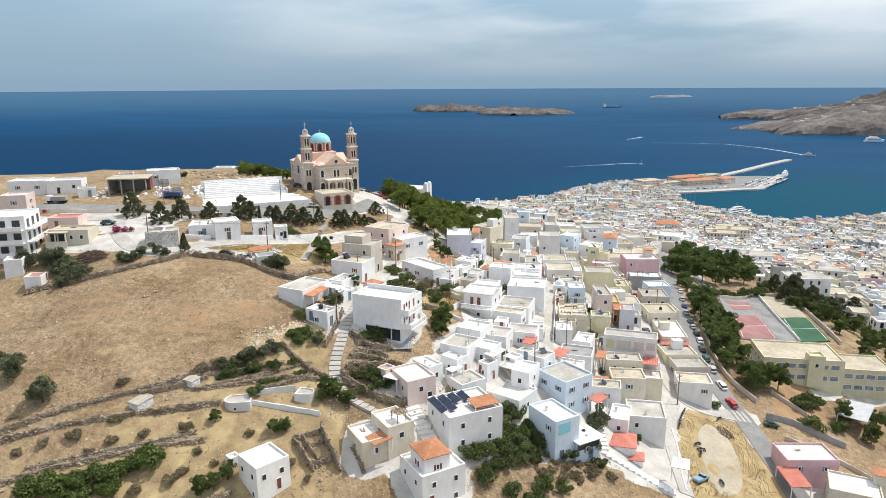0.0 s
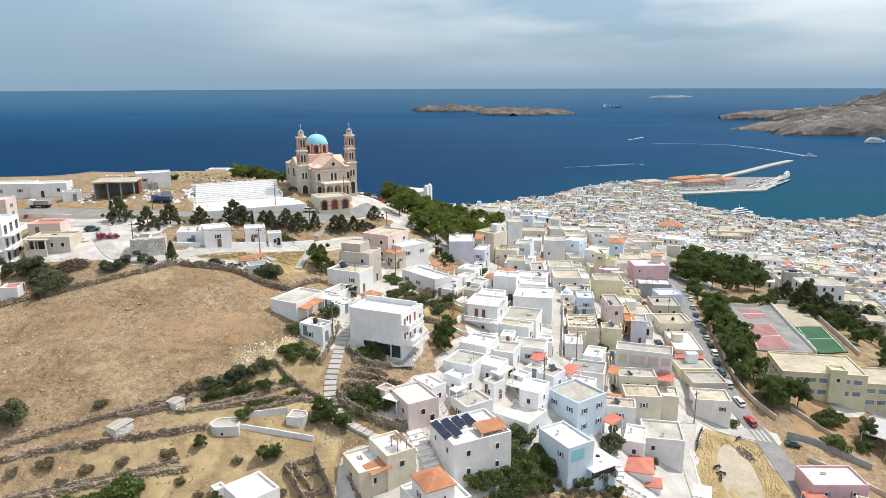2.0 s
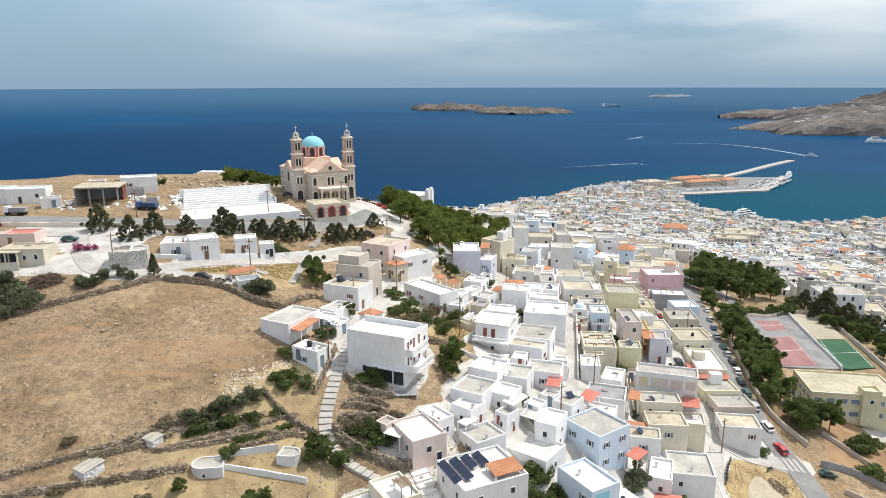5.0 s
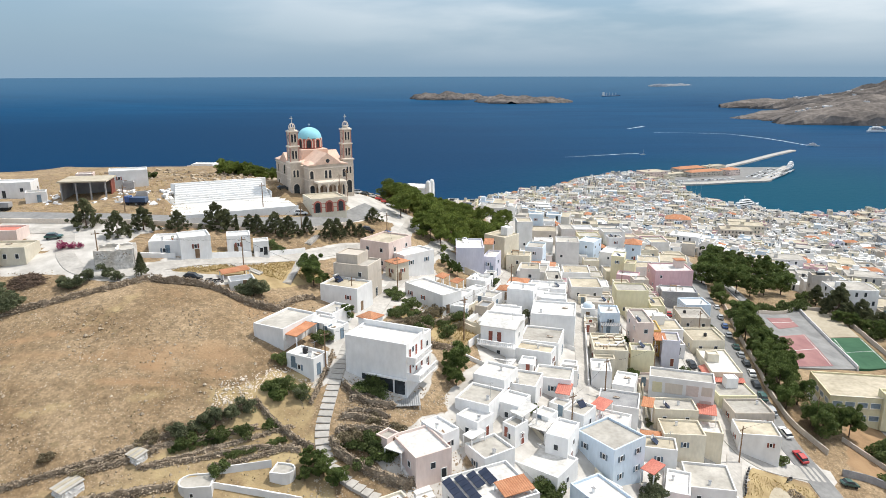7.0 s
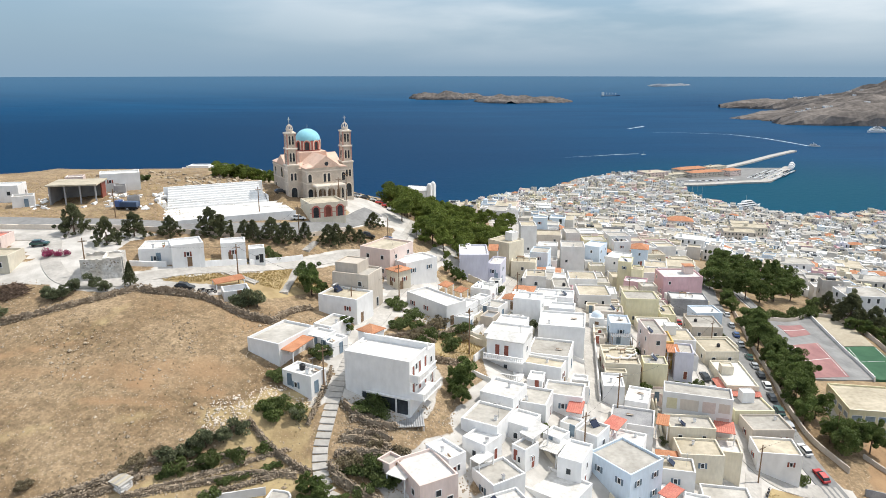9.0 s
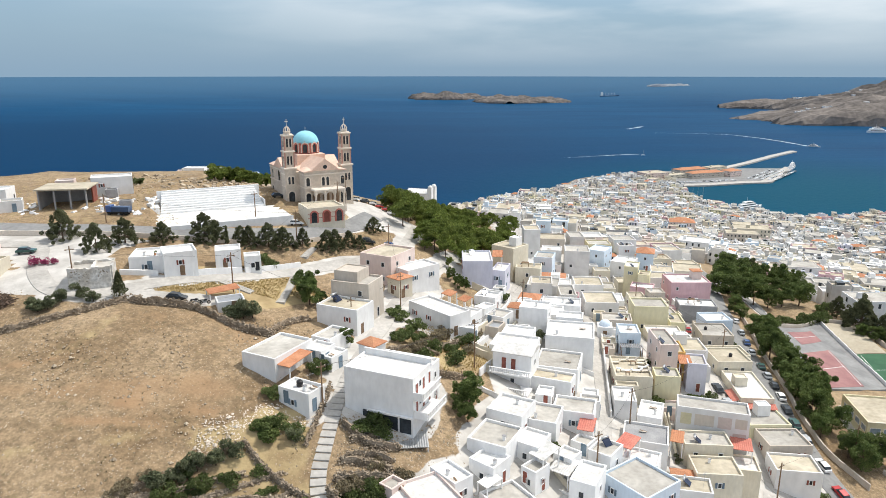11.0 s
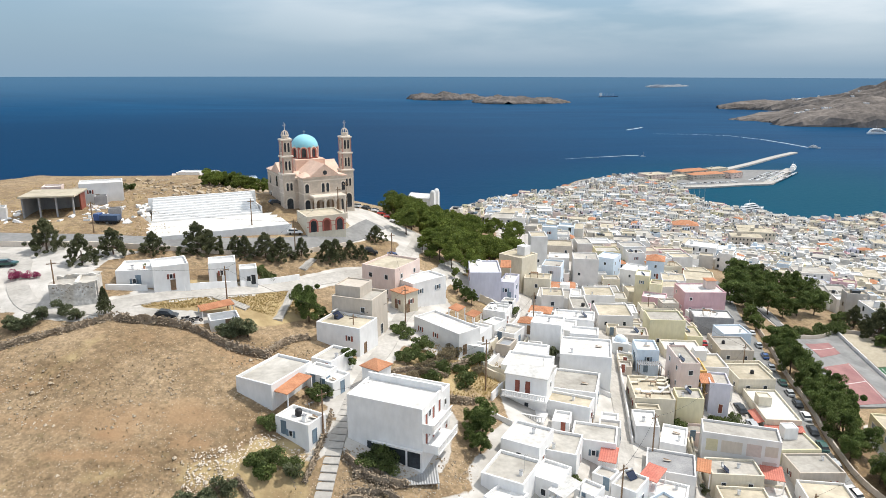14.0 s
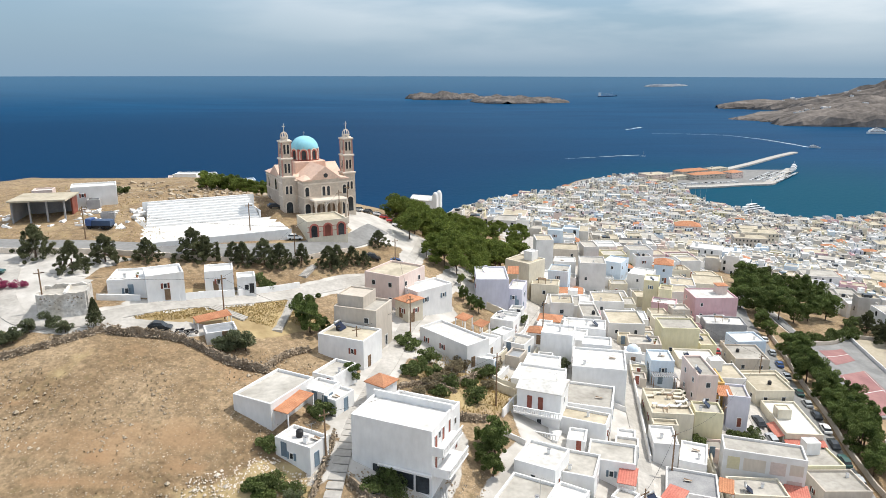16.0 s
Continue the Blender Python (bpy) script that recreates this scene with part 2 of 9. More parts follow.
STRAW = shade("straw_grass", (0.46, 0.34, 0.14), (0.56, 0.44, 0.20), 0.5, 0.95, 3, 0.3, 0.4, island=0.35)
WOOD = shade("weathered_wood", (0.20, 0.13, 0.08), (0.28, 0.19, 0.12), 1.5, 0.8, 9, 0.2, 0.2)
BARK = shade("bark", (0.10, 0.07, 0.05), (0.17, 0.12, 0.09), 2, 0.95, 8, 0.3, 0.5)
PINELEAF = shade("pine_needles", (0.13, 0.18, 0.036), (0.25, 0.305, 0.07), 0.5, 0.8, 3, 0.25, 0, 0.15, island=0.45, leafy=0.35)
DARKLEAF = shade("dark_conifer_leaves", (0.1, 0.112, 0.056), (0.185, 0.198, 0.1), 0.6, 0.8, 3, 0.25, 0, 0.15, island=0.45, leafy=0.35)
LEAF = shade("broad_leaves", (0.1, 0.15, 0.04), (0.2, 0.255, 0.078), 0.6, 0.7, 3, 0.25, 0, 0.2, island=0.5, leafy=0.35)
BUSHLEAF = shade("light_shrub_leaves", (0.108, 0.148, 0.047), (0.194, 0.238, 0.086), 0.6, 0.75, 3, 0.25, 0, 0.25, island=0.5, leafy=0.35)
OLIVE = shade("grey_green_leaves", (0.14, 0.165, 0.09), (0.25, 0.275, 0.155), 0.6, 0.75, 3, 0.25, 0, 0.2, island=0.45, leafy=0.35)
SCRUB = shade("dry_scrub_leaves", (0.25, 0.21, 0.13), (0.38, 0.32, 0.21), 0.8, 0.9, 3, 0.25, 0, 0.2, island=0.4, leafy=0.35)
BLOOM = shade("magenta_blossom", (0.36, 0.05, 0.14), (0.46, 0.10, 0.20), 0.8, 0.8, 4, 0.2, 0, 0.1, island=0.4, leafy=0.35)
CURTAIN = shade("blue_grey_curtain", (0.16, 0.22, 0.27), (0.34, 0.40, 0.44), 0.7, 0.3, 2, 0.2, 0)
GLASS = shade("dark_window_glass", (0.03, 0.035, 0.04), (0.06, 0.07, 0.08), 0.6, 0.15, 3, 0.2, 0)
SHUTTER = shade("blue_grey_shutter", (0.16, 0.22, 0.28), (0.22, 0.30, 0.36), 0.8, 0.6, 8, 0.15, 0.1, 0.3)
REDWOOD = shade("red_brown_door_paint", (0.22, 0.07, 0.05), (0.30, 0.10, 0.07), 0.8, 0.6, 8, 0.15, 0.1, 0.3)
METAL = shade("galvanised_metal", (0.42, 0.43, 0.44), (0.52, 0.53, 0.54), 1, 0.45, 6, 0.1, 0.05, metal=0.7)
BLACK = shade("black_plastic", (0.02, 0.02, 0.022), (0.035, 0.035, 0.038), 1, 0.5, 6, 0.1, 0.05)
PANEL = shade("solar_panel_glass", (0.02, 0.03, 0.06), (0.035, 0.045, 0.08), 1, 0.15, 6, 0.1, 0)
ROCK = shade("bare_rock", (0.33, 0.26, 0.18), (0.5, 0.42, 0.32), 0.08, 0.95, 0.6, 0.3, 0.6)
# hillside of the far islet, with the haze before it mixed into the colour
HAZYHILL = shade("haze_tinted_islet", (0.26, 0.29, 0.33), (0.36, 0.385, 0.41), 0.012, 0.95, 0.08, 0.2, 0.2)
HILL = shade("dry_island_hillside", (0.11, 0.097, 0.09), (0.22, 0.192, 0.172), 0.012, 0.95, 0.08, 0.3, 0.5)
COURTRED = shade("faded_red_court", (0.27, 0.135, 0.135), (0.35, 0.19, 0.18), 0.2, 0.9, 1.5, 0.1, 0.05)
COURTGREY = shade("grey_court_asphalt", (0.2, 0.2, 0.2), (0.3, 0.3, 0.295), 0.2, 0.9, 1.5, 0.1, 0.05)
COURTGREEN = shade("green_pitch", (0.035, 0.10, 0.055), (0.05, 0.13, 0.07), 0.2, 0.9, 1.5, 0.1, 0.1)
FOAM = shade("foam", (0.35, 0.45, 0.55), (0.55, 0.63, 0.70), 0.05, 0.7, 0.4, 0.3, 0.1)
RUBBER = shade("tyre_rubber", (0.02, 0.02, 0.02), (0.03, 0.03, 0.03), 1, 0.8, 6, 0.1, 0)
HULL = shade("white_boat_paint", (0.78, 0.78, 0.77), (0.84, 0.84, 0.83), 0.4, 0.35, 3, 0.05, 0)
HULLBLUE = shade("navy_boat_paint", (0.04, 0.07, 0.14), (0.06, 0.10, 0.18), 0.4, 0.35, 3, 0.05, 0)


def car_paint(name, c):
    m = shade(name, c, tuple(min(1, v * 1.15) for v in c), 0.8, 0.3, 5, 0.05, 0)
    m.node_tree.nodes["Principled BSDF"].inputs["Coat Weight"].default_value = 0.6
    return m


PAINTS = [car_paint(n, c) for n, c in (("white_car_paint", (0.75, 0.75, 0.75)), ("silver_car_paint", (0.42, 0.44, 0.46)), ("dark_car_paint", (0.03, 0.035, 0.04)),
                                       ("red_car_paint", (0.42, 0.03, 0.03)), ("blue_car_paint", (0.04, 0.09, 0.25)), ("green_car_paint", (0.04, 0.10, 0.09)))]

# sea: deep blue in wind streaks, greener in the shallows of the harbour, paler towards the horizon by haze painted into
# its colour
def sea_material(name, spec, far):
    m = bpy.data.materials.new(name)
    m.use_nodes = True
    n, l = m.node_tree.nodes, m.node_tree.links
    p = n["Principled BSDF"]
    p.inputs["Roughness"].default_value, p.inputs["IOR"].default_value, p.inputs["Specular IOR Level"].default_value = 0.5, 1.33, spec
    geo = n.new("ShaderNodeNewGeometry")
    wave, patch, streak = n.new("ShaderNodeTexNoise"), n.new("ShaderNodeTexNoise"), n.new("ShaderNodeTexNoise")
    wave.inputs["Scale"].default_value, wave.inputs["Detail"].default_value = 0.12, 6
    l.new(geo.outputs["Position"], wave.inputs["Vector"])
    for node, size in ((patch, (0.0011, 0.0042, 0.002)), (streak, (0.0045, 0.045, 0.01))):
        mp_ = n.new("ShaderNodeMapping")
        mp_.inputs["Scale"].default_value = size
        l.new(geo.outputs["Position"], mp_.inputs["Vector"])
        l.new(mp_.outputs["Vector"], node.inputs["Vector"])
        node.inputs["Scale"].default_value, node.inputs["Detail"].default_value, node.inputs["Roughness"].default_value = 1.0, 8, 0.62
    both = n.new("ShaderNodeMath")
    both.operation = "MULTIPLY_ADD"
    both.inputs[1].default_value = 0.35
    half = n.new("ShaderNodeMath")
    half.operation = "MULTIPLY"
    half.inputs[1].default_value = 0.65
    l.new(patch.outputs["Fac"], half.inputs[0])
    l.new(streak.outputs["Fac"], both.inputs[0])
    l.new(half.outputs["Value"], both.inputs[2])
    r = n.new("ShaderNodeValToRGB")
    r.color_ramp.elements[0].position, r.color_ramp.elements[1].position = 0.36, 0.66
    r.color_ramp.elements[0].color, r.color_ramp.elements[1].color = (0.0022, 0.037, 0.098, 1), (0.0060, 0.068, 0.158, 1)
    l.new(both.outputs["Value"], r.inputs["Fac"])
    colour = r.outputs["Color"]
    # the tint round the origin paints distance haze into the water's colour
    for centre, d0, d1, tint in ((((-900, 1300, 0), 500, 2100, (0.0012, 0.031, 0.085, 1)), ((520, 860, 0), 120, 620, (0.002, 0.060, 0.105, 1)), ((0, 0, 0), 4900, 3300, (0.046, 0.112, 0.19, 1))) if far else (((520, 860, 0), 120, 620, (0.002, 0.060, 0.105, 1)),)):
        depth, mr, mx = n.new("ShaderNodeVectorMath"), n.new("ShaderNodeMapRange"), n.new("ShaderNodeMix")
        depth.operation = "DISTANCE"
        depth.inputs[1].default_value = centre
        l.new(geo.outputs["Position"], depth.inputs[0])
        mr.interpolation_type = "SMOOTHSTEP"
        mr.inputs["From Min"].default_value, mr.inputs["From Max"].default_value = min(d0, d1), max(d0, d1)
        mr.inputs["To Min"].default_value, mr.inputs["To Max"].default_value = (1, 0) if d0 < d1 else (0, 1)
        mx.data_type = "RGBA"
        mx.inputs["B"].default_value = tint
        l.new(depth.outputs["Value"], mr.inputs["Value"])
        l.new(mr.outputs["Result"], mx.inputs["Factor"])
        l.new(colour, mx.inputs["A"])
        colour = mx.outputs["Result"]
    l.new(colour, p.inputs["Base Color"])
    bp = n.new("ShaderNodeBump")
    bp.inputs["Strength"].default_value, bp.inputs["Distance"].default_value = 0.35, 1.2
    l.new(wave.outputs["Fac"], bp.inputs["Height"])
    l.new(bp.outputs["Normal"], p.inputs["Normal"])
    return m


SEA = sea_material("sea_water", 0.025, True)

# ground: bare soil, dry grass and pale paving, mixed by two values of the sheet
GROUND = shade("dry_ground", (0.238, 0.164, 0.093), (0.362, 0.268, 0.167), 0.09, 0.95, 2.4, 0.26, 0.6)
n, l = GROUND.node_tree.nodes, GROUND.node_tree.links
p = n["Principled BSDF"]
soil = p.inputs["Base Color"].links[0].from_socket
geo = n.new("ShaderNodeNewGeometry")
mid = n.new("ShaderNodeTexNoise")
mid.inputs["Scale"].default_value, mid.inputs["Detail"].default_value = 0.35, 5
l.new(geo.outputs["Position"], mid.inputs["Vector"])
clod, clods, dim = n.new("ShaderNodeTexNoise"), n.new("ShaderNodeMapRange"), n.new("ShaderNodeHueSaturation")
clod.inputs["Scale"].default_value, clod.inputs["Detail"].default_value, clod.inputs["Roughness"].default_value = 0.8, 7, 0.7
clods.inputs["From Min"].default_value, clods.inputs["From Max"].default_value = 0.36, 0.64
clods.inputs["To Min"].default_value, clods.inputs["To Max"].default_value = 0.68, 1.22
l.new(geo.outputs["Position"], clod.inputs["Vector"])
l.new(clod.outputs["Fac"], clods.inputs["Value"])
l.new(clods.outputs["Result"], dim.inputs["Value"])
l.new(soil, dim.inputs["Color"])
soil = dim.outputs["Color"]
for size, cut0, cut1, dot in ((1.1, 0.10, 0.26, (0.15, 0.12, 0.065)), (2.6, 0.10, 0.2, (0.58, 0.5, 0.4)), (0.33, 0.06, 0.2, (0.2, 0.15, 0.08))):
    cell, warp, push = n.new("ShaderNodeTexVoronoi"), n.new("ShaderNodeTexNoise"), n.new("ShaderNodeVectorMath")
    warp.inputs["Scale"].default_value, cell.inputs["Scale"].default_value = size * 3, size
    push.operation = "MULTIPLY_ADD"
    push.inputs[1].default_value = (0.5 / size,) * 3
    l.new(geo.outputs["Position"], warp.inputs["Vector"])
    l.new(warp.outputs["Color"], push.inputs[0])
    l.new(geo.outputs["Position"], push.inputs[2])
    l.new(push.outputs["Vector"], cell.inputs["Vector"])
    dots, mx = n.new("ShaderNodeMapRange"), n.new("ShaderNodeMix")
    dots.inputs["From Min"].default_value, dots.inputs["From Max"].default_value = cut0, cut1
    dots.inputs["To Min"].default_value, dots.inputs["To Max"].default_value = 0.75, 0.0
    l.new(cell.outputs["Distance"], dots.inputs["Value"])
    mx.data_type = "RGBA"
    mx.inputs["B"].default_value = (*dot, 1)
    l.new(dots.outputs["Result"], mx.inputs["Factor"])
    l.new(soil, mx.inputs["A"])
    soil = mx.outputs["Result"]
for attr, lo, hi, colours in (("rust", 0.48, 0.8, ((0.295, 0.18, 0.098), (0.365, 0.24, 0.135))), ("grass", 0.40, 0.72, ((0.30, 0.222, 0.116), (0.44, 0.342, 0.185))), ("pave", 0.4, 0.5, ((0.42, 0.4, 0.37), (0.58, 0.557, 0.525)))):
    at = n.new("ShaderNodeAttribute")
    at.attribute_name = attr
    add = n.new("ShaderNodeMath")
    add.operation = "MULTIPLY_ADD"
    add.inputs[1].default_value, add.inputs[2].default_value = 0.6, -0.3
    l.new(mid.outputs["Fac"], add.inputs[0])
    s2 = n.new("ShaderNodeMath")
    l.new(add.outputs["Value"], s2.inputs[0])
    l.new(at.outputs["Fac"], s2.inputs[1])
    rng = n.new("ShaderNodeMapRange")
    rng.inputs["From Min"].default_value, rng.inputs["From Max"].default_value = lo, hi
    l.new(s2.outputs["Value"], rng.inputs["Value"])
    r = n.new("ShaderNodeValToRGB")
    r.color_ramp.elements[0].color, r.color_ramp.elements[1].color = (*colours[0], 1), (*colours[1], 1)
    r.color_ramp.elements[0].position, r.color_ramp.elements[1].position = 0.35, 0.65
    l.new(mid.outputs["Fac"], r.inputs["Fac"])
    mx = n.new("ShaderNodeMix")
    mx.data_type = "RGBA"
    l.new(rng.outputs["Result"], mx.inputs["Factor"])
    l.new(soil, mx.inputs["A"])
    l.new(r.outputs["Color"], mx.inputs["B"])
    soil = mx.outputs["Result"]
l.new(soil, p.inputs["Base Color"])


# ---- mesh helpers ----
def mesh(name, verts, faces, mats, index=None, smooth=False):
    me = bpy.data.meshes.new(name)
    me.from_pydata([tuple(v) for v in verts], [], faces)
    for m in mats if isinstance(mats, (list, tuple)) else [mats]:
        me.materials.append(m)
    if index is not None:
        me.polygons.foreach_set("material_index", index)
    if smooth:
        me.polygons.foreach_set("use_smooth", [True] * len(faces))
    me.update()
    return me


def empty(name, m, label, category, group="", kind=""):
    ob = new(name)
    ob.matrix_basis = m
    ob.empty_display_size = 0.5
    return tagged(ob, label, category, group, kind)


def part(name, me, parent, m=None, label=""):
    ob = new(name, me)
    ob.parent = parent
    if m is not None:
        ob.matrix_basis = m
    if label:
        tagged(ob, label)
    return ob


class Geo:
    """Collects boxes, prisms and turned shapes into one mesh."""

    def __init__(self):
        self.v, self.f, self.i = [], [], []

    def add(self, verts, faces, i=0):
        k = len(self.v)
        self.v += [tuple(v) for v in verts]
        self.f += [tuple(a + k for a in f) for f in faces]
        self.i += [i] * len(faces)
        return self

    def box(self, x0, x1, y0, y1, z0, z1, i=0, c=0.0):
        """A box; c: chamfer of its upper edges."""
        v = [(x0, y0, z0), (x1, y0, z0), (x1, y1, z0), (x0, y1, z0), (x0, y0, z1 - c), (x1, y0, z1 - c), (x1, y1, z1 - c), (x0, y1, z1 - c)]
        f = [(0, 3, 2, 1), (0, 1, 5, 4), (1, 2, 6, 5), (2, 3, 7, 6), (3, 0, 4, 7)]
        if c:
            v += [(x0 + c, y0 + c, z1), (x1 - c, y0 + c, z1), (x1 - c, y1 - c, z1), (x0 + c, y1 - c, z1)]
            f += [(4, 5, 9, 8), (5, 6, 10, 9), (6, 7, 11, 10), (7, 4, 8, 11), (8, 9, 10, 11)]
        else:
            f += [(4, 5, 6, 7)]
        return self.add(v, f, i)

    def hip(self, x0, x1, y0, y1, z0, h, over=0.3, i=0, gable=False):
        """A ridged roof along the longer side, with eaves."""
        x0, x1, y0, y1 = x0 - over, x1 + over, y0 - over, y1 + over
        if x1 - x0 >= y1 - y0:
            k = 0 if gable else (y1 - y0) / 2
            a, b = (x0 + k, (y0 + y1) / 2, z0 + h), (x1 - k, (y0 + y1) / 2, z0 + h)
            low = [(x0, y0), (x1, y0), (x1, y1), (x0, y1)]
            f = [(4, 5, 9, 8), (5, 6, 9), (6, 7, 8, 9), (7, 4, 8)]
        else:
            k = 0 if gable else (x1 - x0) / 2
            a, b = ((x0 + x1) / 2, y0 + k, z0 + h), ((x0 + x1) / 2, y1 - k, z0 + h)
            low = [(x0, y0), (x1, y0), (x1, y1), (x0, y1)]
            f = [(4, 5, 8), (5, 6, 9, 8), (6, 7, 9), (7, 4, 8, 9)]
        v = [(x, y, z0 - 0.12) for x, y in low] + [(x, y, z0) for x, y in low] + [a, b]
        return self.add(v, [(0, 3, 2, 1), (0, 1, 5, 4), (1, 2, 6, 5), (2, 3, 7, 6), (3, 0, 4, 7)] + f, i)

    def turned(self, x, y, profile, n=16, i=0):
        """A shape turned about the vertical: profile of (radius, z)."""
        v = [(x + r * math.cos(2 * math.pi * k / n), y + r * math.sin(2 * math.pi * k / n), z) for r, z in profile for k in range(n)]
        f = [(j * n + k, j * n + (k + 1) % n, (j + 1) * n + (k + 1) % n, (j + 1) * n + k) for j in range(len(profile) - 1) for k in range(n)]
        f += [tuple(range(n - 1, -1, -1)), tuple((len(profile) - 1) * n + k for k in range(n))]
        return self.add(v, f, i)

    def bar(self, a, b, r=0.05, i=0, n=6, r2=None):
        a, b = Vector(a), Vector(b)
        q = (b - a).to_track_quat("Z", "Y")
        ring = [Vector((math.cos(2 * math.pi * k / n), math.sin(2 * math.pi * k / n), 0)) for k in range(n)]
        v = [a + q @ (c * r) for c in ring] + [b + q @ (c * (r if r2 is None else r2)) for c in ring]
        f = [(k, (k + 1) % n, n + (k + 1) % n, n + k) for k in range(n)] + [tuple(range(n - 1, -1, -1)), tuple(range(n, 2 * n))]
        return self.add(v, f, i)

    def arch(self, w, h, depth, y=0.0, x=0.0, z=0.0, i=0, n=8):
        """A round-headed slab standing on z, its face towards -y; h: to the crown."""
        r = w / 2
        out = [(x - r, z), (x + r, z)] + [(x + r * math.cos(math.pi * k / n), z + h - r + r * math.sin(math.pi * k / n)) for k in range(n + 1)]
        m = len(out)
        v = [(a, y, b) for a, b in out] + [(a, y + depth, b) for a, b in out]
        f = [tuple(range(m)), tuple(range(2 * m - 1, m - 1, -1))] + [(k, m + k, m + (k + 1) % m, (k + 1) % m) for k in range(m)]
        return self.add(v, f, i)

    def ring(self, w, h, t, depth, y=0.0, x=0.0, z=0.0, i=0, n=8):
        """A round-headed frame of breadth t round an opening."""
        def line(r, hh):
            return [(x - r, z)] + [(x + r * math.cos(math.pi * (1 - k / n)), z + hh - r + r * math.sin(math.pi * (1 - k / n))) for k in range(n + 1)] + [(x + r, z)]
        a, b = line(w / 2, h), line(w / 2 + t, h + t)
        m = len(a)
        v = [(p, y, q) for p, q in a] + [(p, y, q) for p, q in b] + [(p, y + depth, q) for p, q in a] + [(p, y + depth, q) for p, q in b]
        f = []
        for k in range(m - 1):
            f += [(k, k + 1, m + k + 1, m + k), (m + k, m + k + 1, 3 * m + k + 1, 3 * m + k), (k + 1, k, 2 * m + k, 2 * m + k + 1)]
        return self.add(v, f, i)

    def moved(self, m):
        self.v = [tuple(m @ Vector(v)) for v in self.v]
        return self

    def mesh(self, name, mats, smooth=False):
        return mesh(name, self.v, self.f, mats, self.i, smooth)


def at(x, y, rot=0.0, z=None):
    return pose(x, y, gz(x, y) if z is None else z, 0, 0, rot)


def along(points, step):
    """Evenly spaced points of a smooth line through the given ones, with its direction."""
    p = np.array(points, float)
    t = np.r_[0, np.cumsum(np.hypot(*np.diff(p, axis=0).T))]
    fine = np.linspace(0, t[-1], max(2, int(t[-1] / step) + 1))
    x, y = np.interp(fine, t, p[:, 0]), np.interp(fine, t, p[:, 1])
    if len(p) > 2:
        k = max(1, int(4 / step))
        pad = lambda a: np.r_[np.linspace(2 * a[0] - a[min(k, len(a) - 1)], a[0], k + 1)[:-1], a, np.linspace(a[-1], 2 * a[-1] - a[-1 - min(k, len(a) - 1)], k + 1)[1:]]
        ker = np.ones(2 * k + 1) / (2 * k + 1)
        x, y = np.convolve(pad(x), ker, "valid"), np.convolve(pad(y), ker, "valid")
    dx, dy = np.gradient(x), np.gradient(y)
    d = np.hypot(dx, dy)
    return x, y, dx / d, dy / d


def near_line(px, py, points):
    """Distance of places from a line."""
    if not isinstance(px, np.ndarray):
        best = 1e18
        for (ax, ay), (bx, by) in zip(points, points[1:]):
            t = min(max(((px - ax) * (bx - ax) + (py - ay) * (by - ay)) / ((bx - ax) ** 2 + (by - ay) ** 2), 0), 1)
            best = min(best, (px - ax - t * (bx - ax)) ** 2 + (py - ay - t * (by - ay)) ** 2)
        return math.sqrt(best)
    px, py = np.asarray(px, float), np.asarray(py, float)
    best = np.full(px.shape, 1e9)
    for (ax, ay), (bx, by) in zip(points, points[1:]):
        l2 = (bx - ax) ** 2 + (by - ay) ** 2
        t = np.clip(((px - ax) * (bx - ax) + (py - ay) * (by - ay)) / l2, 0, 1)
        best = np.minimum(best, np.hypot(px - ax - t * (bx - ax), py - ay - t * (by - ay)))
    return best


def strip(name, points, width, mat, lift, label, category, rows=5):
    x, y, dx, dy = along(points, 1.2)
    v, f = [], []
    for k in range(len(x)):
        for j in range(rows):
            o = (j / (rows - 1) - 0.5) * width
            a, b = x[k] + dy[k] * o, y[k] - dx[k] * o
            v.append((a, b, gz(a, b) + lift))
    for k in range(len(x) - 1):
        for j in range(rows - 1):
            q = k * rows + j
            f.append((q, q + 1, q + rows + 1, q + rows))
    n = len(v)
    edge = [k * rows for k in range(len(x))] + [k * rows + rows - 1 for k in range(len(x) - 1, -1, -1)]
    v += [(v[e][0], v[e][1], v[e][2] - 0.5) for e in edge]
    f += [(edge[k], n + k, n + (k + 1) % len(edge), edge[(k + 1) % len(edge)]) for k in range(len(edge))]
    return tagged(new(name, mesh(name, v, f, mat)), label, category, kind="structure")


# ---- streets of the plan ----
MAIN_ROAD = ((64, 60), (67, 85), (69.5, 100), (70, 116), (69, 132), (66.5, 144.5), (67, 161), (73, 192), (80, 222), (86.5, 248), (96, 290), (110, 330))
LANE_MID = ((22, 122), (26, 138), (30, 166), (34, 199), (38, 230), (42, 262), (50, 300))
LANE_EAST = ((47, 126), (45.8, 146), (44.5, 158), (42, 174), (46, 200), (52, 240))
LANE_UP = ((8, 160), (14.7, 179), (19, 206), (23, 240), (28, 280))
STAIR_PATH = ((-5.6, 102.0), (-9.6, 103.8), (-14.2, 106.4), (-16.2, 110), (-15.5, 120), (-14.6, 130), (-13.0, 141), (-11, 150), (-9.6, 163), (-3.2, 183), (2, 200))
UPPER_ROAD = ((-140, 158), (-100, 163), (-77, 163), (-71, 150), (-65, 143.6), (-58, 143.0), (-52.6, 146.6), (-47.2, 150.8), (-39.6, 156.0), (-33.4, 162.8), (-26.4, 170.8), (-21, 176), (-8, 184))
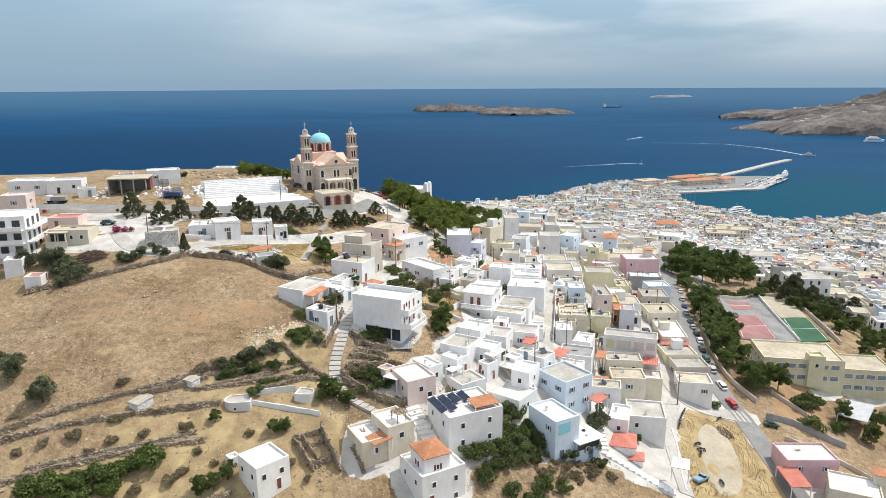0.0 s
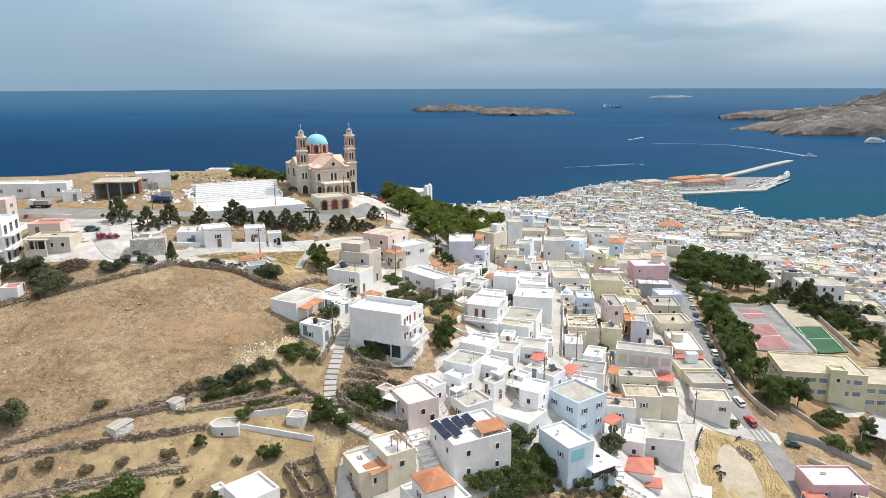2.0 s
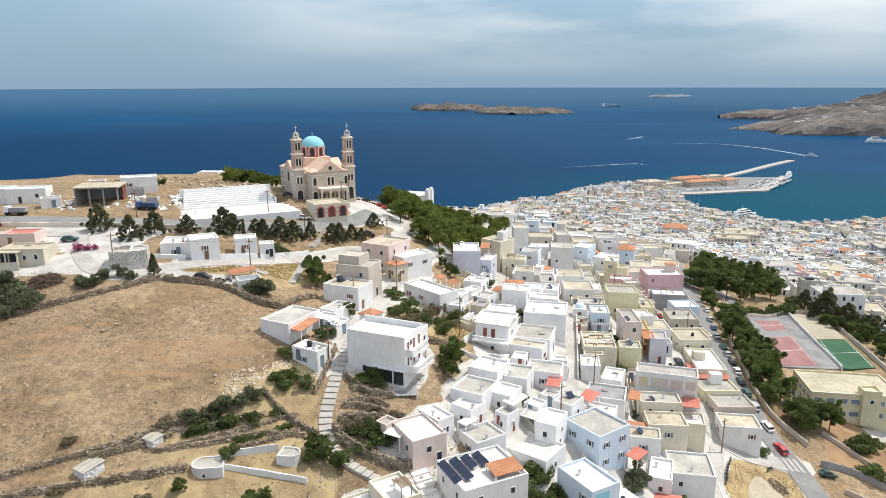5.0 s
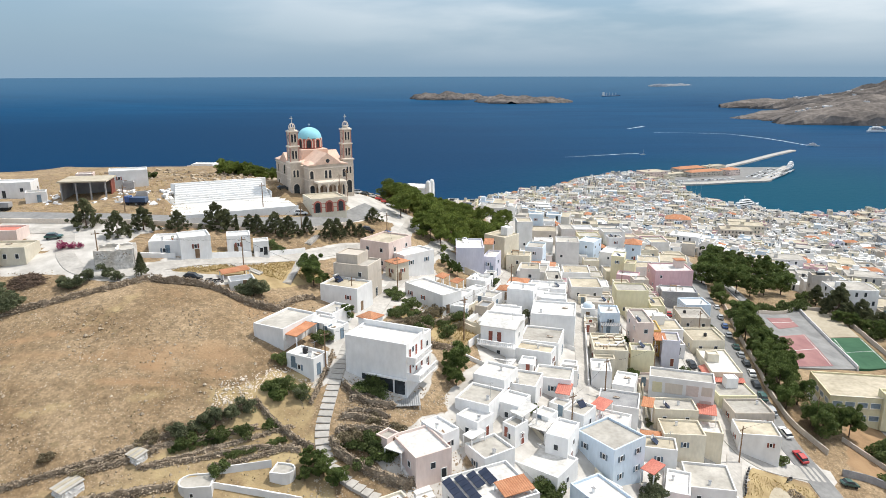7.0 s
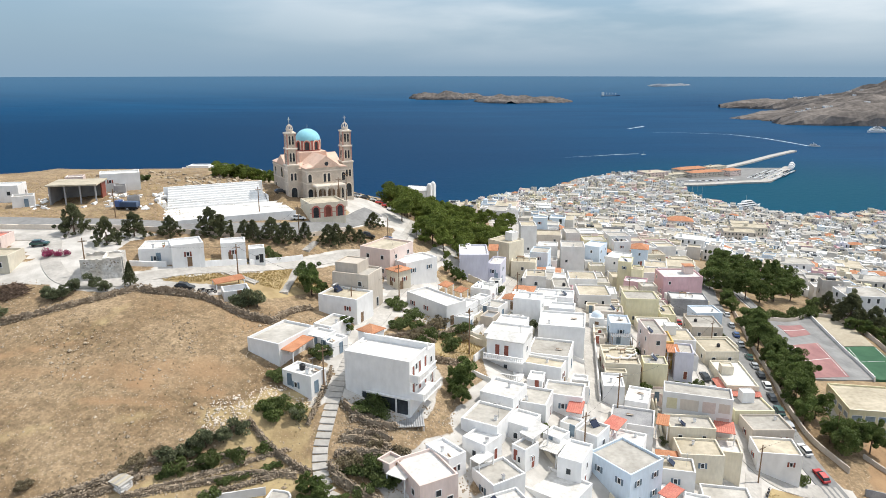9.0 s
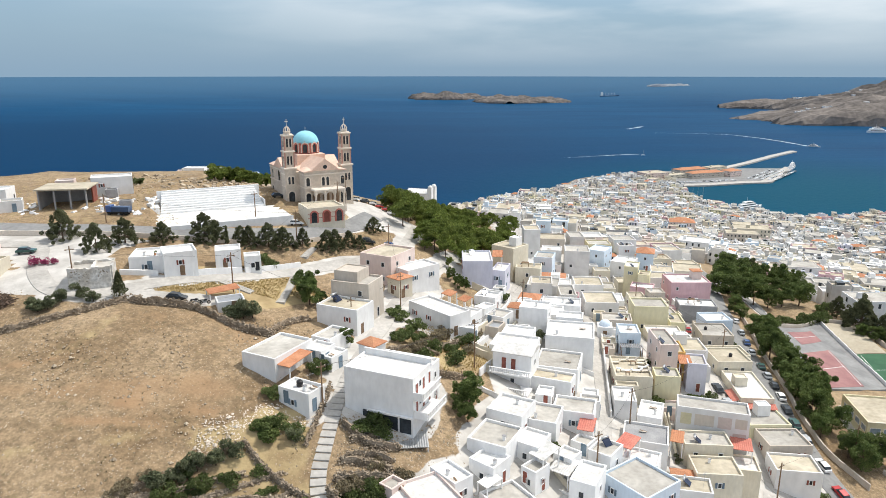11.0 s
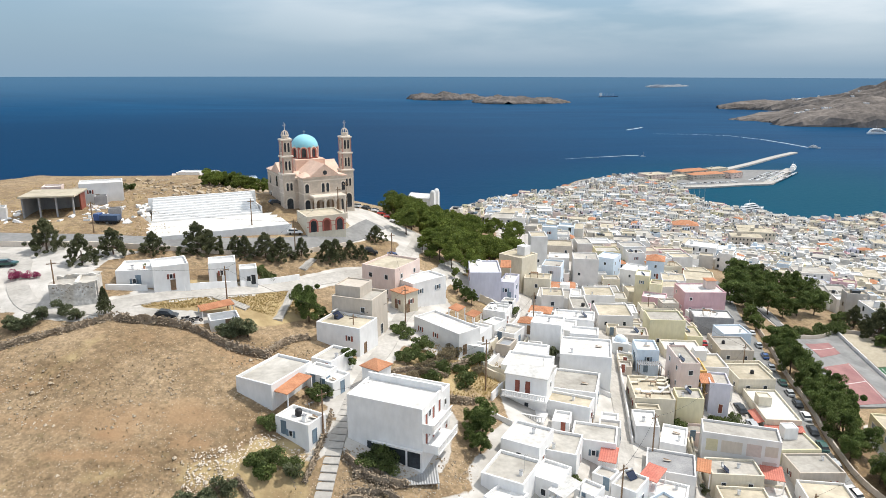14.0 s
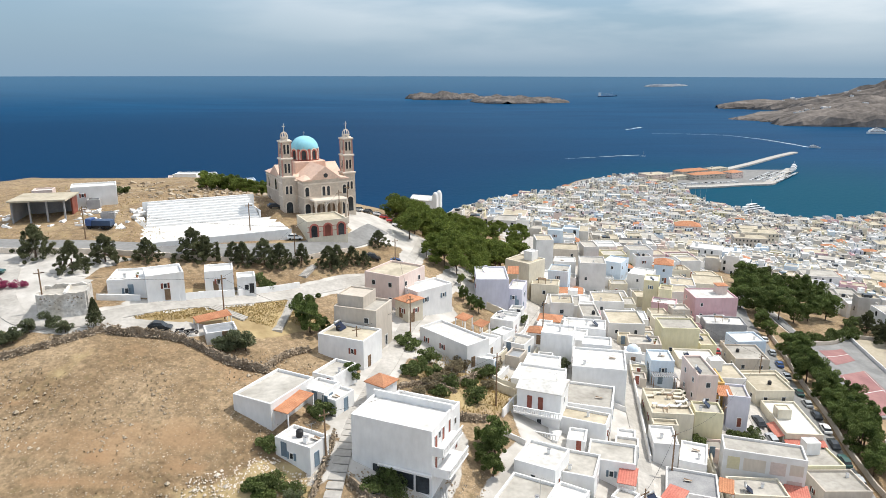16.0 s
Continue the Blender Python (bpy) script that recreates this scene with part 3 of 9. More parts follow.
VERGE_ROAD = ((-55.6, 144.2), (-50, 144.7), (-45, 144.5), (-40.6, 146.0))
CHURCH_ROAD = ((-140, 172), (-100, 173), (-77, 172), (-60, 173), (-45, 177), (-33, 182), (-22, 192), (-18, 204))
CORNER_LANE = ((70.0, 136.4), (62.4, 134.8), (55.0, 134.6), (52.6, 142), (53.4, 152), (55.0, 170), (59.0, 190), (62.5, 205))
LOT_LANE = ((52.6, 134.0), (49.7, 127.2), (47.3, 119.8), (46.5, 112.2), (46.0, 105.0))
PARK_PATH = ((90.5, 266), (98.4, 251.6), (98.8, 238), (97.6, 224))
WOOD_PATH = ((-10.4, 189), (-9.6, 194), (-8.4, 204), (-8.0, 214))
STREETS = (WOOD_PATH, CORNER_LANE, LOT_LANE, PARK_PATH, MAIN_ROAD, LANE_MID, LANE_EAST, LANE_UP, STAIR_PATH, UPPER_ROAD, VERGE_ROAD, CHURCH_ROAD)
TOWN_LEFT = ((90, 6), (104, 12), (112, 2), (121, 6), (135, 6), (152, 6), (160, 3), (172, 6), (200, 16), (245, 26), (280, 34), (300, 30), (340, 4), (420, -20), (560, -40), (700, -30), (860, -12), (960, 10))
ROOFS = []  # flat roofs: middle, turn, size, height
PLOTS = []  # every footprint: middle, cosine and sine of its turn, half sizes
FOOT = []  # centre and half diagonal of every footprint

strip("road", MAIN_ROAD, 5.2, ASPHALT, 0.10, "worn grey asphalt street through the town", "road")
strip("road", CHURCH_ROAD, 5.0, ASPHALT, 0.12, "pale grey road below the open-air theatre", "road")
strip("road", VERGE_ROAD, 3.0, CONCRETE, 0.09, "short concrete road ending beside a stone wall", "road")
strip("road", UPPER_ROAD, 3.2, CONCRETE, 0.10, "pale concrete road past the white houses", "road")
strip("lane", CORNER_LANE, 3.4, CONCRETE, 0.10, "pale concrete lane at a street corner", "lane")
strip("lane", LOT_LANE, 2.6, CONCRETE, 0.14, "pale concrete lane beside a dusty lot", "lane")
strip("lane", WOOD_PATH, 1.8, CONCRETE, 0.14, "pale footpath climbing into the pine wood", "lane")
strip("road", PARK_PATH, 3.2, ASPHALT, 0.2, "grey asphalt path through the park", "road")
strip("lane", LANE_MID, 2.2, CONCRETE, 0.12, "narrow pale concrete lane between houses", "lane")
strip("lane", LANE_EAST, 2.2, CONCRETE, 0.12, "narrow pale concrete lane between houses", "lane")
strip("lane", LANE_UP, 2.2, CONCRETE, 0.12, "narrow pale concrete lane going uphill", "lane")

# ---- windows and doors, shared by all houses ----


def opening_mesh(name, w, h, frame_mat, pane_mat, t=0.09):
    """Face towards -y, the foot's middle at the origin: a frame proud of the wall, its pane set back in it."""
    def loop(k, y):
        return [(-w / 2 + k, y, k), (w / 2 - k, y, k), (w / 2 - k, y, h - k), (-w / 2 + k, y, h - k)]
    v = loop(0, 0.05) + loop(0, -0.06) + loop(t, -0.06) + loop(t, -0.012)
    f = [(j * 4 + k, j * 4 + (k + 1) % 4, j * 4 + 4 + (k + 1) % 4, j * 4 + 4 + k) for j in range(3) for k in range(4)] + [(12, 13, 14, 15)]
    return mesh(name, v, f, [frame_mat, pane_mat], [0] * 12 + [1])


def shuttered(w, h, frame_mat, pane_mat, leaf_mat):
    """A window with both shutter leaves folded back against the wall."""
    me = opening_mesh("window", w, h, frame_mat, pane_mat)
    g = Geo()
    g.add([tuple(v.co) for v in me.vertices], [], 0)
    for poly in me.polygons:
        g.f.append(tuple(poly.vertices))
        g.i.append(poly.material_index)
    for s in (-1, 1):
        x = s * (w / 2 + w * 0.25 + 0.02)
        g.box(x - w * 0.24, x + w * 0.24, -0.08, 0.01, 0.02, h - 0.02, 2)
        for k in range(5):
            z = 0.12 + (h - 0.24) * k / 5
            g.box(x - w * 0.19, x + w * 0.19, -0.1, -0.075, z, z + (h - 0.24) * 0.14, 2)
    return g.mesh("window", [frame_mat, pane_mat, leaf_mat])


WINDOWS = [opening_mesh("window", 0.75, 1.0, WHITE, GLASS, 0.07), shuttered(0.66, 0.95, WHITE, GLASS, SHUTTER), opening_mesh("window", 0.85, 1.0, GREYWHITE, GLASS, 0.07), shuttered(0.62, 0.9, WHITE, GLASS, REDWOOD)]
DOORS = [opening_mesh("door", 0.85, 1.85, WHITE, REDWOOD), opening_mesh("door", 0.85, 1.85, SHUTTER, SHUTTER), opening_mesh("door", 0.95, 1.9, GREYWHITE, GLASS), opening_mesh("door", 0.82, 1.8, WOOD, WOOD)]
rnd = random.Random(7)


def shell(w, d, h, parapet=0.4, t=0.22):
    """Walls with a parapet and the well of the flat roof; foot at z 0."""
    a, b = w / 2, d / 2
    out = [(-a, -b), (a, -b), (a, b), (-a, b)]
    inn = [(-a + t, -b + t), (a - t, -b + t), (a - t, b - t), (-a + t, b - t)]
    v = [(x, y, 0) for x, y in out] + [(x, y, h) for x, y in out] + [(x, y, h + 0.01) for x, y in inn] + [(x, y, h - parapet) for x, y in inn]
    f = [(k, (k + 1) % 4, 4 + (k + 1) % 4, 4 + k) for k in range(4)]
    f += [(4 + k, 4 + (k + 1) % 4, 8 + (k + 1) % 4, 8 + k) for k in range(4)]
    f += [(8 + k, 8 + (k + 1) % 4, 12 + (k + 1) % 4, 12 + k) for k in range(4)] + [(3, 2, 1, 0), (12, 13, 14, 15)]
    return v, f


def house(x, y, rot, w, d, top, wall=WHITE, roof=ROOFWHITE, label="whitewashed flat-roofed house on the slope", openings=True, tiled=0.0, fill=1.0, room=None, name="house", group="houses of the town", win=None, pitch=3.5):
    """A house with its middle at x, y, its front turned by rot, its flat roof at the height top. Returns the thing and its foot."""
    c, s = math.cos(radians(rot)), math.sin(radians(rot))
    corner = lambda u, v: gz(x + u * c - v * s, y + u * s + v * c)
    ground = {k: corner(*k) for k in ((-w / 2, -d / 2), (w / 2, -d / 2), (w / 2, d / 2), (-w / 2, d / 2))}
    base = min(ground.values()) - 0.5
    h = top - base
    th = empty(name, pose(x, y, base, 0, 0, rot), label, "house", group)
    FOOT.append((x, y, math.hypot(w, d) / 2))
    PLOTS.append((x, y, c, s, w / 2, d / 2))
    v, f = shell(w, d, h, 0.12 if tiled else 0.4)
    part("wall", mesh("wall", v, f, wall), th)
    if tiled:
        part("roof", Geo().hip(-w / 2, w / 2, -d / 2, d / 2, h, tiled, 0.25).mesh("roof", REDROOF if roof is REDROOF else TILE), th, None, "faded red roof" if roof is REDROOF else "terracotta tiled roof")
    else:
        part("roof", Geo().box(-w / 2 + 0.23, w / 2 - 0.23, -d / 2 + 0.23, d / 2 - 0.23, h - 0.5, h - 0.36).mesh("roof", roof), th)
    if not tiled and group:
        ROOFS.append((x, y, rot, w, d, top - 0.36))
    if room:
        ru, rv, rw, rd, rh, rm = room
        v, f = shell(rw, rd, rh, 0.2, 0.18)
        part("roof_room", mesh("roof_room", v, f, rm), th, pose(ru, rv, h - 0.38))
    if openings:
        style = rnd.randrange(4) if win is None else win
        for face, (n_len, ox, oy, fr) in enumerate(((w, 0, -d / 2, 0), (d, w / 2, 0, 90), (d, -w / 2, 0, -90))):
            n = max(1, int(n_len / pitch))
            low = {0: min(corner(-w / 2, -d / 2), corner(w / 2, -d / 2)), 1: min(corner(w / 2, -d / 2), corner(w / 2, d / 2)), 2: min(corner(-w / 2, -d / 2), corner(-w / 2, d / 2))}[face] - base
            high = {0: max(corner(-w / 2, -d / 2), corner(w / 2, -d / 2)), 1: max(corner(w / 2, -d / 2), corner(w / 2, d / 2)), 2: max(corner(-w / 2, -d / 2), corner(-w / 2, d / 2))}[face] - base
            for k in range(n):
                o = (k + 0.5) / n * n_len - n_len / 2 + rnd.uniform(-0.2, 0.2)
                z = h - 0.4 - 0.75 - 1.2
                m = pose(ox + (o if fr == 0 else 0), oy + (o if fr else 0), 0, 0, 0, fr)
                while z > low + 0.6:
                    if rnd.random() < fill and z > high - 0.4 - 1.2 * (face == 0):
                        part("window", WINDOWS[style], th, Matrix.Translation((0, 0, z)) @ m)
                    z -= 2.9
            if face < 2 and h > 2.5 and rnd.random() < 0.8 and high - low < 1.5:
                o = rnd.uniform(-0.3, 0.3) * n_len
                part("door", DOORS[style], th, pose(ox + (o if fr == 0 else 0), oy + (o if fr else 0), high + 0.03, 0, 0, fr))
    return th, base


# ---- the houses that stand near, one by one ----
H = house
H(-25.0, 131.4, -27, 6.1, 8.6, 121.4, WHITE, ROOFCEM, "white house with a worn cement roof beside the field", openings=False)
H(-19.4, 133.6, -27, 3.6, 3.6, 120.4, WHITE, ROOFWHITE, "low white annex behind an awning", win=1, fill=0.6)
H(-19.9, 122.9, -29, 5.3, 3.4, 119.0, WHITE, ROOFWHITE, "small white cube house by the stone steps", fill=0.5)
H(-18.3, 138.6, -28, 3.6, 5.4, 120.6, WHITE, ROOFCEM, "small white house behind a terrace", fill=0.7)
H(-17.6, 132.8, -31, 3.8, 3.8, 119.8, WHITE, ROOFWHITE, "small white house with a cement roof", fill=0.7)
BOX, BOX_FOOT = H(-8.0, 123.8, -23, 10.4, 6.2, 121.8, WHITE, ROOFWHITE, "tall white apartment block with a blank side wall", openings=False)
H(-5.6, 128.6, -23, 8.6, 3.2, 120.6, WHITE, ROOFWHITE, "lower rear wing of a white apartment block", fill=0.5)
H(-17.4, 148.4, -24, 8.0, 5.6, 122.2, WHITE, ROOFTAN, "white house with a tan terrace roof", win=3, fill=0.4)
H(-16.0, 154.6, -20, 7.4, 6.0, 124.7, BEIGE, ROOFCEM, "beige two-storey house stepped up behind a terrace", win=2, fill=0.4, room=(-1.3, 0.4, 4.6, 4.6, 2.0, BEIGE))
H(-9.2, 167.1, -44, 3.4, 3.6, 121.2, CREAM, ROOFTAN, "small cream house with a tiled gable roof", win=3, tiled=0.7)
H(-12.2, 175.1, -30, 7.7, 9.0, 124.5, ROSE, ROOFTAN, "rose-beige house with a flat tan roof", win=2)
H(-6.2, 172.8, -48, 5.0, 8.5, 122.0, WHITE, ROOFWHITE, "white house with blue shutters on a lane", win=1)
H(7.0, 186.6, 0, 6.6, 9.5, 120.2, LILAC, ROOFWHITE, "lilac-grey house with a white roof terrace", win=3, fill=0.5)
H(-1.3, 156.4, -48, 11.6, 5.0, 118.9, GREYWHITE, ROOFWHITE, "long low whitewashed shed row", win=3, fill=0.3)
REDS, REDS_FOOT = H(11.5, 141.4, -22, 6.4, 5.2, 116.8, WHITE, ROOFWHITE, "white house with red shutters and a balcony", win=0)
H(17.2, 138.8, -23, 6.8, 3.6, 113.2, WHITE, ROOFTAN, "white house with a tan cement roof", win=3)
H(23.2, 156.6, -12, 8.7, 8.3, 114.2, WHITE, ROOFWHITE, "white two-storey cube house with few windows", fill=0.35)
H(21.9, 186.3, -7, 4.7, 5.6, 114.6, FARWHITE, ROOFTAN, "plain grey-white house with a tan roof", fill=0.3)
H(27.3, 184.0, -3, 3.6, 7.6, 112.9, FARWHITE, ROOFCEM, "plain grey-white annex on a lane", fill=0.2)
H(36.8, 166.4, -6, 4.1, 5.2, 110.5, BLUE, ROOFWHITE, "white-blue house beside a tiny domed chapel", win=1)
H(33.2, 150.8, -6, 6.4, 8.8, 109.3, CREAM, ROOFTAN, "cream house with a furnished roof terrace", win=3)
H(31.2, 145.4, -7, 3.8, 1.9, 108.5, CREAM, ROOFTAN, "low cream wing below a furnished terrace", fill=0.2)
H(42.4, 161.8, -1, 3.4, 8.6, 110.6, ROSE, ROOFCEM, "tall rose-coloured house on a narrow lane", win=2)
H(45.6, 163.6, -6, 2.6, 6.0, 107.8, OCHRE, ROOFTAN, "narrow ochre house between two others", fill=0.5)
H(48.0, 158.8, -12, 3.5, 5.0, 107.2, LILAC, ROOFCEM, "narrow grey-blue house with a tiled edge", fill=0.2)
H(46.8, 186.6, -4, 7.6, 6.4, 109.1, YELLOW, ROOFCEM, "pale yellow two-storey house", fill=0.3)
H(69.0, 224.5, 0, 11.2, 8.6, 103.3, PINK, ROOFWHITE, "large pink house with a white base", win=0, fill=0.5)
H(55.0, 231.0, -20, 3.9, 6.2, 105.6, YELLOW, ROOFWHITE, "tall narrow yellow house above the street", fill=0.3)
H(57.4, 226.2, -22, 3.2, 4.6, 104.4, YELLOW, ROOFTAN, "stepped lower wing of a yellow house", fill=0.3)
LONG, LONG_FOOT = H(44.2, 140.2, -17, 11.2, 4.4, 107.2, GREYWHITE, ROOFCEM, "long white building with blank painted panels", openings=False)
H(59.9, 162.0, -5, 6.2, 12.4, 100.4, CREAM, ROOFWHITE, "cream house with a large white roof and red awnings", win=3, fill=0.5, room=(-1.3, 0.6, 2.4, 2.2, 1.9, CREAM))
H(60.2, 172.6, 0, 7.3, 7.6, 102.2, CREAM, ROOFTAN, "cream flat-roofed house by the street", win=2)
H(63.6, 189.6, -4, 7.2, 8.2, 101.3, BEIGE, ROOFCEM, "beige flat-roofed house by the street", win=2)
H(-1.9, 108.6, -60, 7.0, 5.4, 112.2, ROSE, ROOFWHITE, "rose-grey house with a white flat roof", win=2)
H(7.0, 101.8, -64, 8.3, 9.6, 109.9, WHITE, ROOFWHITE, "white house with solar panels on its roof", win=0)
H(-4.6, 98.0, -58, 6.1, 4.6, 109.2, CREAM, ROOFWHITE, "cream house with a sunken roof terrace", win=2)
H(-8.4, 96.2, -60, 6.3, 4.4, 107.6, CREAM, ROOFWHITE, "cream house with a white roof", win=2)
H(1.9, 91.8, -59, 7.2, 7.4, 105.3, WHITE, ROOFWHITE, "white house with a tiled rooftop room", win=0)
H(-23.2, 90.1, -46, 5.6, 5.4, 107.0, WHITE, ROOFWHITE, "white cube house among dry terraces", win=0, pitch=2.4)
MURAL, MURAL_FOOT = H(22.2, 105.0, -60, 7.4, 5.0, 106.8, BLUE, ROOFWHITE, "pale blue house with a turquoise mural", win=1, fill=0.4)
VERANDA, VERANDA_FOOT = H(27.0, 105.2, -60, 4.0, 5.2, 102.2, BLUE, ROOFWHITE, "low pale blue house with a shaded veranda", win=1)
part("mural", Geo().box(3.68, 3.73, -1.9, 0.6, 106.8 - MURAL_FOOT - 2.5, 106.8 - MURAL_FOOT - 0.6).mesh("mural", DOMEBLUE), MURAL, None, "turquoise wall painting")
# a dark sheet on the wall paints the shade within the veranda
part("veranda_band", Geo().box(1.98, 2.04, -2.4, 2.4, 102.2 - VERANDA_FOOT - 1.7, 102.2 - VERANDA_FOOT - 0.6).mesh("veranda_band", GLASS), VERANDA, None, "dark sheet for the shade in a veranda opening")
part("veranda_roof", Geo().box(-2.2, 3.0, -2.9, 2.9, 102.2 - VERANDA_FOOT + 0.02, 102.2 - VERANDA_FOOT + 0.16, c=0.03).mesh("veranda_roof", WHITE), VERANDA, None, "white overhanging flat roof")
H(15.5, 112.6, -37, 7.5, 6.2, 107.0, WHITE, ROOFWHITE, "white house with a broad sloping white roof", win=0)
H(26.2, 118.2, -54, 7.4, 7.0, 108.0, BLUE, ROOFCEM, "pale blue house with a roof terrace", win=1)
H(36.9, 117.9, -20, 3.6, 6.4, 99.9, WHITE, ROOFWHITE, "low white house at a stepped lane", win=0, fill=0.5)
H(42.4, 120.4, -10, 7.0, 7.2, 99.3, GREYWHITE, ROOFCEM, "white house with a large worn roof", win=0, fill=0.5)
H(41.4, 135.2, -5, 7.4, 4.5, 104.0, CREAM, ROOFCEM, "cream house with a blank side wall", fill=0.25)
H(41.0, 129.6, -5, 6.8, 5.2, 102.6, CREAM, ROOFTAN, "cream house with a tan sunken roof", fill=0.25)
H(47.0, 133.2, -12, 4.4, 4.6, 100.8, CREAM, ROOFWHITE, "cream house with a pale flat roof", fill=0.25)
H(3.9, 158.4, -30, 3.7, 5.6, 116.8, WHITE, ROOFWHITE, "low white outbuilding in a row of sheds", fill=0.3)
H(7.6, 164.0, -40, 2.6, 3.6, 116.2, WHITE, ROOFWHITE, "low white outbuilding in a row of sheds", fill=0.3)
H(10.4, 162.6, -30, 3.8, 4.6, 115.2, GREYWHITE, ROOFCEM, "low whitewashed shed with a cement roof", fill=0.3)
H(9.2, 157.0, -26, 2.6, 3.6, 115.0, BEIGE, METAL, "small shed with a grey-blue sheet roof", openings=False)
H(4.0, 152.4, -22, 3.0, 2.2, 116.4, WHITE, ROOFWHITE, "tiny white hut above a dry garden", fill=0.3)
H(14.4, 158.8, -14, 2.6, 3.4, 113.6, GREYWHITE, ROOFCEM, "tiny weathered outbuilding by a garden", fill=0.3)
H(14.4, 127.6, -20, 4.4, 5.6, 112.5, WHITE, ROOFCEM, "white house with a grey patched roof", win=0, fill=0.4)
H(37.6, 179.0, -10, 6.4, 4.8, 108.4, BEIGE, ROOFCEM, "beige house with a flat grey roof", fill=0.3)
H(36.4, 190.6, -4, 7.6, 8.4, 109.0, GREYWHITE, ROOFTAN, "pale house with a cluttered roof terrace", fill=0.3)
H(38.7, 215.2, -5, 7.6, 7.8, 105.4, GREYWHITE, ROOFTAN, "pale house with a straw-coloured roof", fill=0.3)
H(48.0, 178.6, -5, 7.6, 5.6, 105.4, CREAM, ROOFWHITE, "cream house with a broad pale roof", fill=0.3)
H(54.2, 189.6, -5, 3.4, 6.6, 104.2, YELLOW, ROOFTAN, "lower wing of a pale yellow house", fill=0.3)
H(55.8, 222.0, -22, 6.2, 4.8, 102.0, PINK, ROOFWHITE, "low pink house with a white roof", fill=0.4)
H(9.4, 127.0, -28, 5.4, 5.6, 114.1, WHITE, ROOFWHITE, "white house with a worn white roof", win=0, fill=0.6)
H(6.6, 120.2, -28, 5.6, 6.0, 113.4, WHITE, ROOFCEM, "low white house with a grey cement roof", win=0, fill=0.5)
H(11.7, 121.0, -32, 3.8, 4.4, 112.3, WHITE, ROOFWHITE, "small white house with a gabled porch", tiled=0.0, win=0, fill=0.5)
H(5.6, 115.8, -40, 3.9, 3.8, 112.4, WHITE, ROOFWHITE, "small white cube house among yards", win=0, fill=0.6)
H(0.6, 112.6, -50, 4.8, 3.0, 112.4, WHITE, ROOFWHITE, "low white house beside a rose-grey house", win=0, fill=0.6)
H(-6.6, 110.2, -40, 2.2, 2.4, 112.4, ROSE, ROOFCEM, "small stone hut in a walled garden", fill=0.4)
H(18.6, 116.4, -28, 3.4, 5.4, 109.8, WHITE, ROOFWHITE, "white cube house behind a broad roof", win=0, fill=0.5)
H(22.4, 123.0, -38, 3.4, 4.2, 109.6, WHITE, ROOFCEM, "white house with a raised corner", win=0, fill=0.5)
H(31.0, 132.6, -18, 6.8, 6.0, 106.4, GREYWHITE, GREY, "house with a dark cement roof", win=2, fill=0.4)
H(16.6, 120.6, -40, 2.8, 2.8, 110.2, WHITE, ROOFWHITE, "tiny white outbuilding in a yard", fill=0.5)
H(11.6, 116.2, -45, 2.4, 3.0, 111.0, WHITE, ROOFCEM, "tiny white outbuilding in a yard", fill=0.5)
H(36.2, 112.2, -14, 4.4, 5.0, 97.2, WHITE, REDROOF, "small white house with a sloping red roof", fill=0.5, tiled=0.7)
H(58.0, 138.4, -8, 7.2, 5.6, 97.6, GREYWHITE, ROOFTAN, "white corner house with a cement roof", win=3, fill=0.4)
SCHOOL, SCHOOL_FOOT = H(92.6, 162.4, -9, 18.6, 12.4, 94.3, YELLOW, ROOFTAN, "long pale yellow school building", openings=False)
ANNEX, ANNEX_FOOT = H(108.6, 161.4, -9, 12.0, 10.6, 91.4, YELLOW, ROOFTAN, "lower wing of the pale yellow school", openings=False)
H(74.4, 120.6, 0, 10.0, 6.6, 90.0, PINK, ROOFWHITE, "pink house with a white roof by the road", fill=0.4)
H(79.0, 111.5, -25, 8.5, 7.0, 88.6, CREAM, ROOFWHITE, "cream house with a tiled rooftop room", win=2)
H(-53.4, 155.7, 12, 5.8, 6.6, 129.2, WHITE, ROOFWHITE, "long white house with blue doors above the road", win=1, fill=0.9)
H(-48.0, 155.2, 27, 5.6, 5.6, 130.0, WHITE, ROOFWHITE, "plain white house with a sloping roof edge above the road", win=3, fill=0.6)
H(-41.2, 161.5, 18, 4.6, 4.4, 128.6, WHITE, ROOFWHITE, "small white house with a walled yard", win=3)
H(-37.0, 162.6, 18, 3.0, 3.2, 127.0, WHITE, ROOFWHITE, "tiny white outbuilding by a garden wall", fill=0.4)

H(12.6, 187.4, -16, 3.2, 6.6, 117.4, LILAC, ROOFWHITE, "lower lilac wing beside a white terrace", fill=0.6)
H(16.3, 204.6, -42, 6.8, 6.4, 118.3, CREAM, ROOFTAN, "large cream house with a tan roof", win=2, fill=0.4)
H(20.6, 200.2, -12, 6.2, 4.6, 114.0, CREAM, ROOFTAN, "low cream wing on a lane", win=0)
H(27.3, 249.8, 0, 5.1, 7.1, 112.5, GREYWHITE, ROOFTAN, "tall pale plastered house", fill=0.2)
H(28.6, 227.4, -17, 5.3, 6.6, 109.5, BLUE, ROOFCEM, "pale blue house with a cluttered roof", win=1, fill=0.5)
H(41.4, 245.6, -7, 7.5, 8.0, 106.7, GREYWHITE, ROOFCEM, "tall weathered white house", win=2, fill=0.35)
H(50.4, 252.9, -32, 5.7, 7.6, 104.9, BLUE, ROOFWHITE, "white-blue two-storey house above the lower town", win=0)
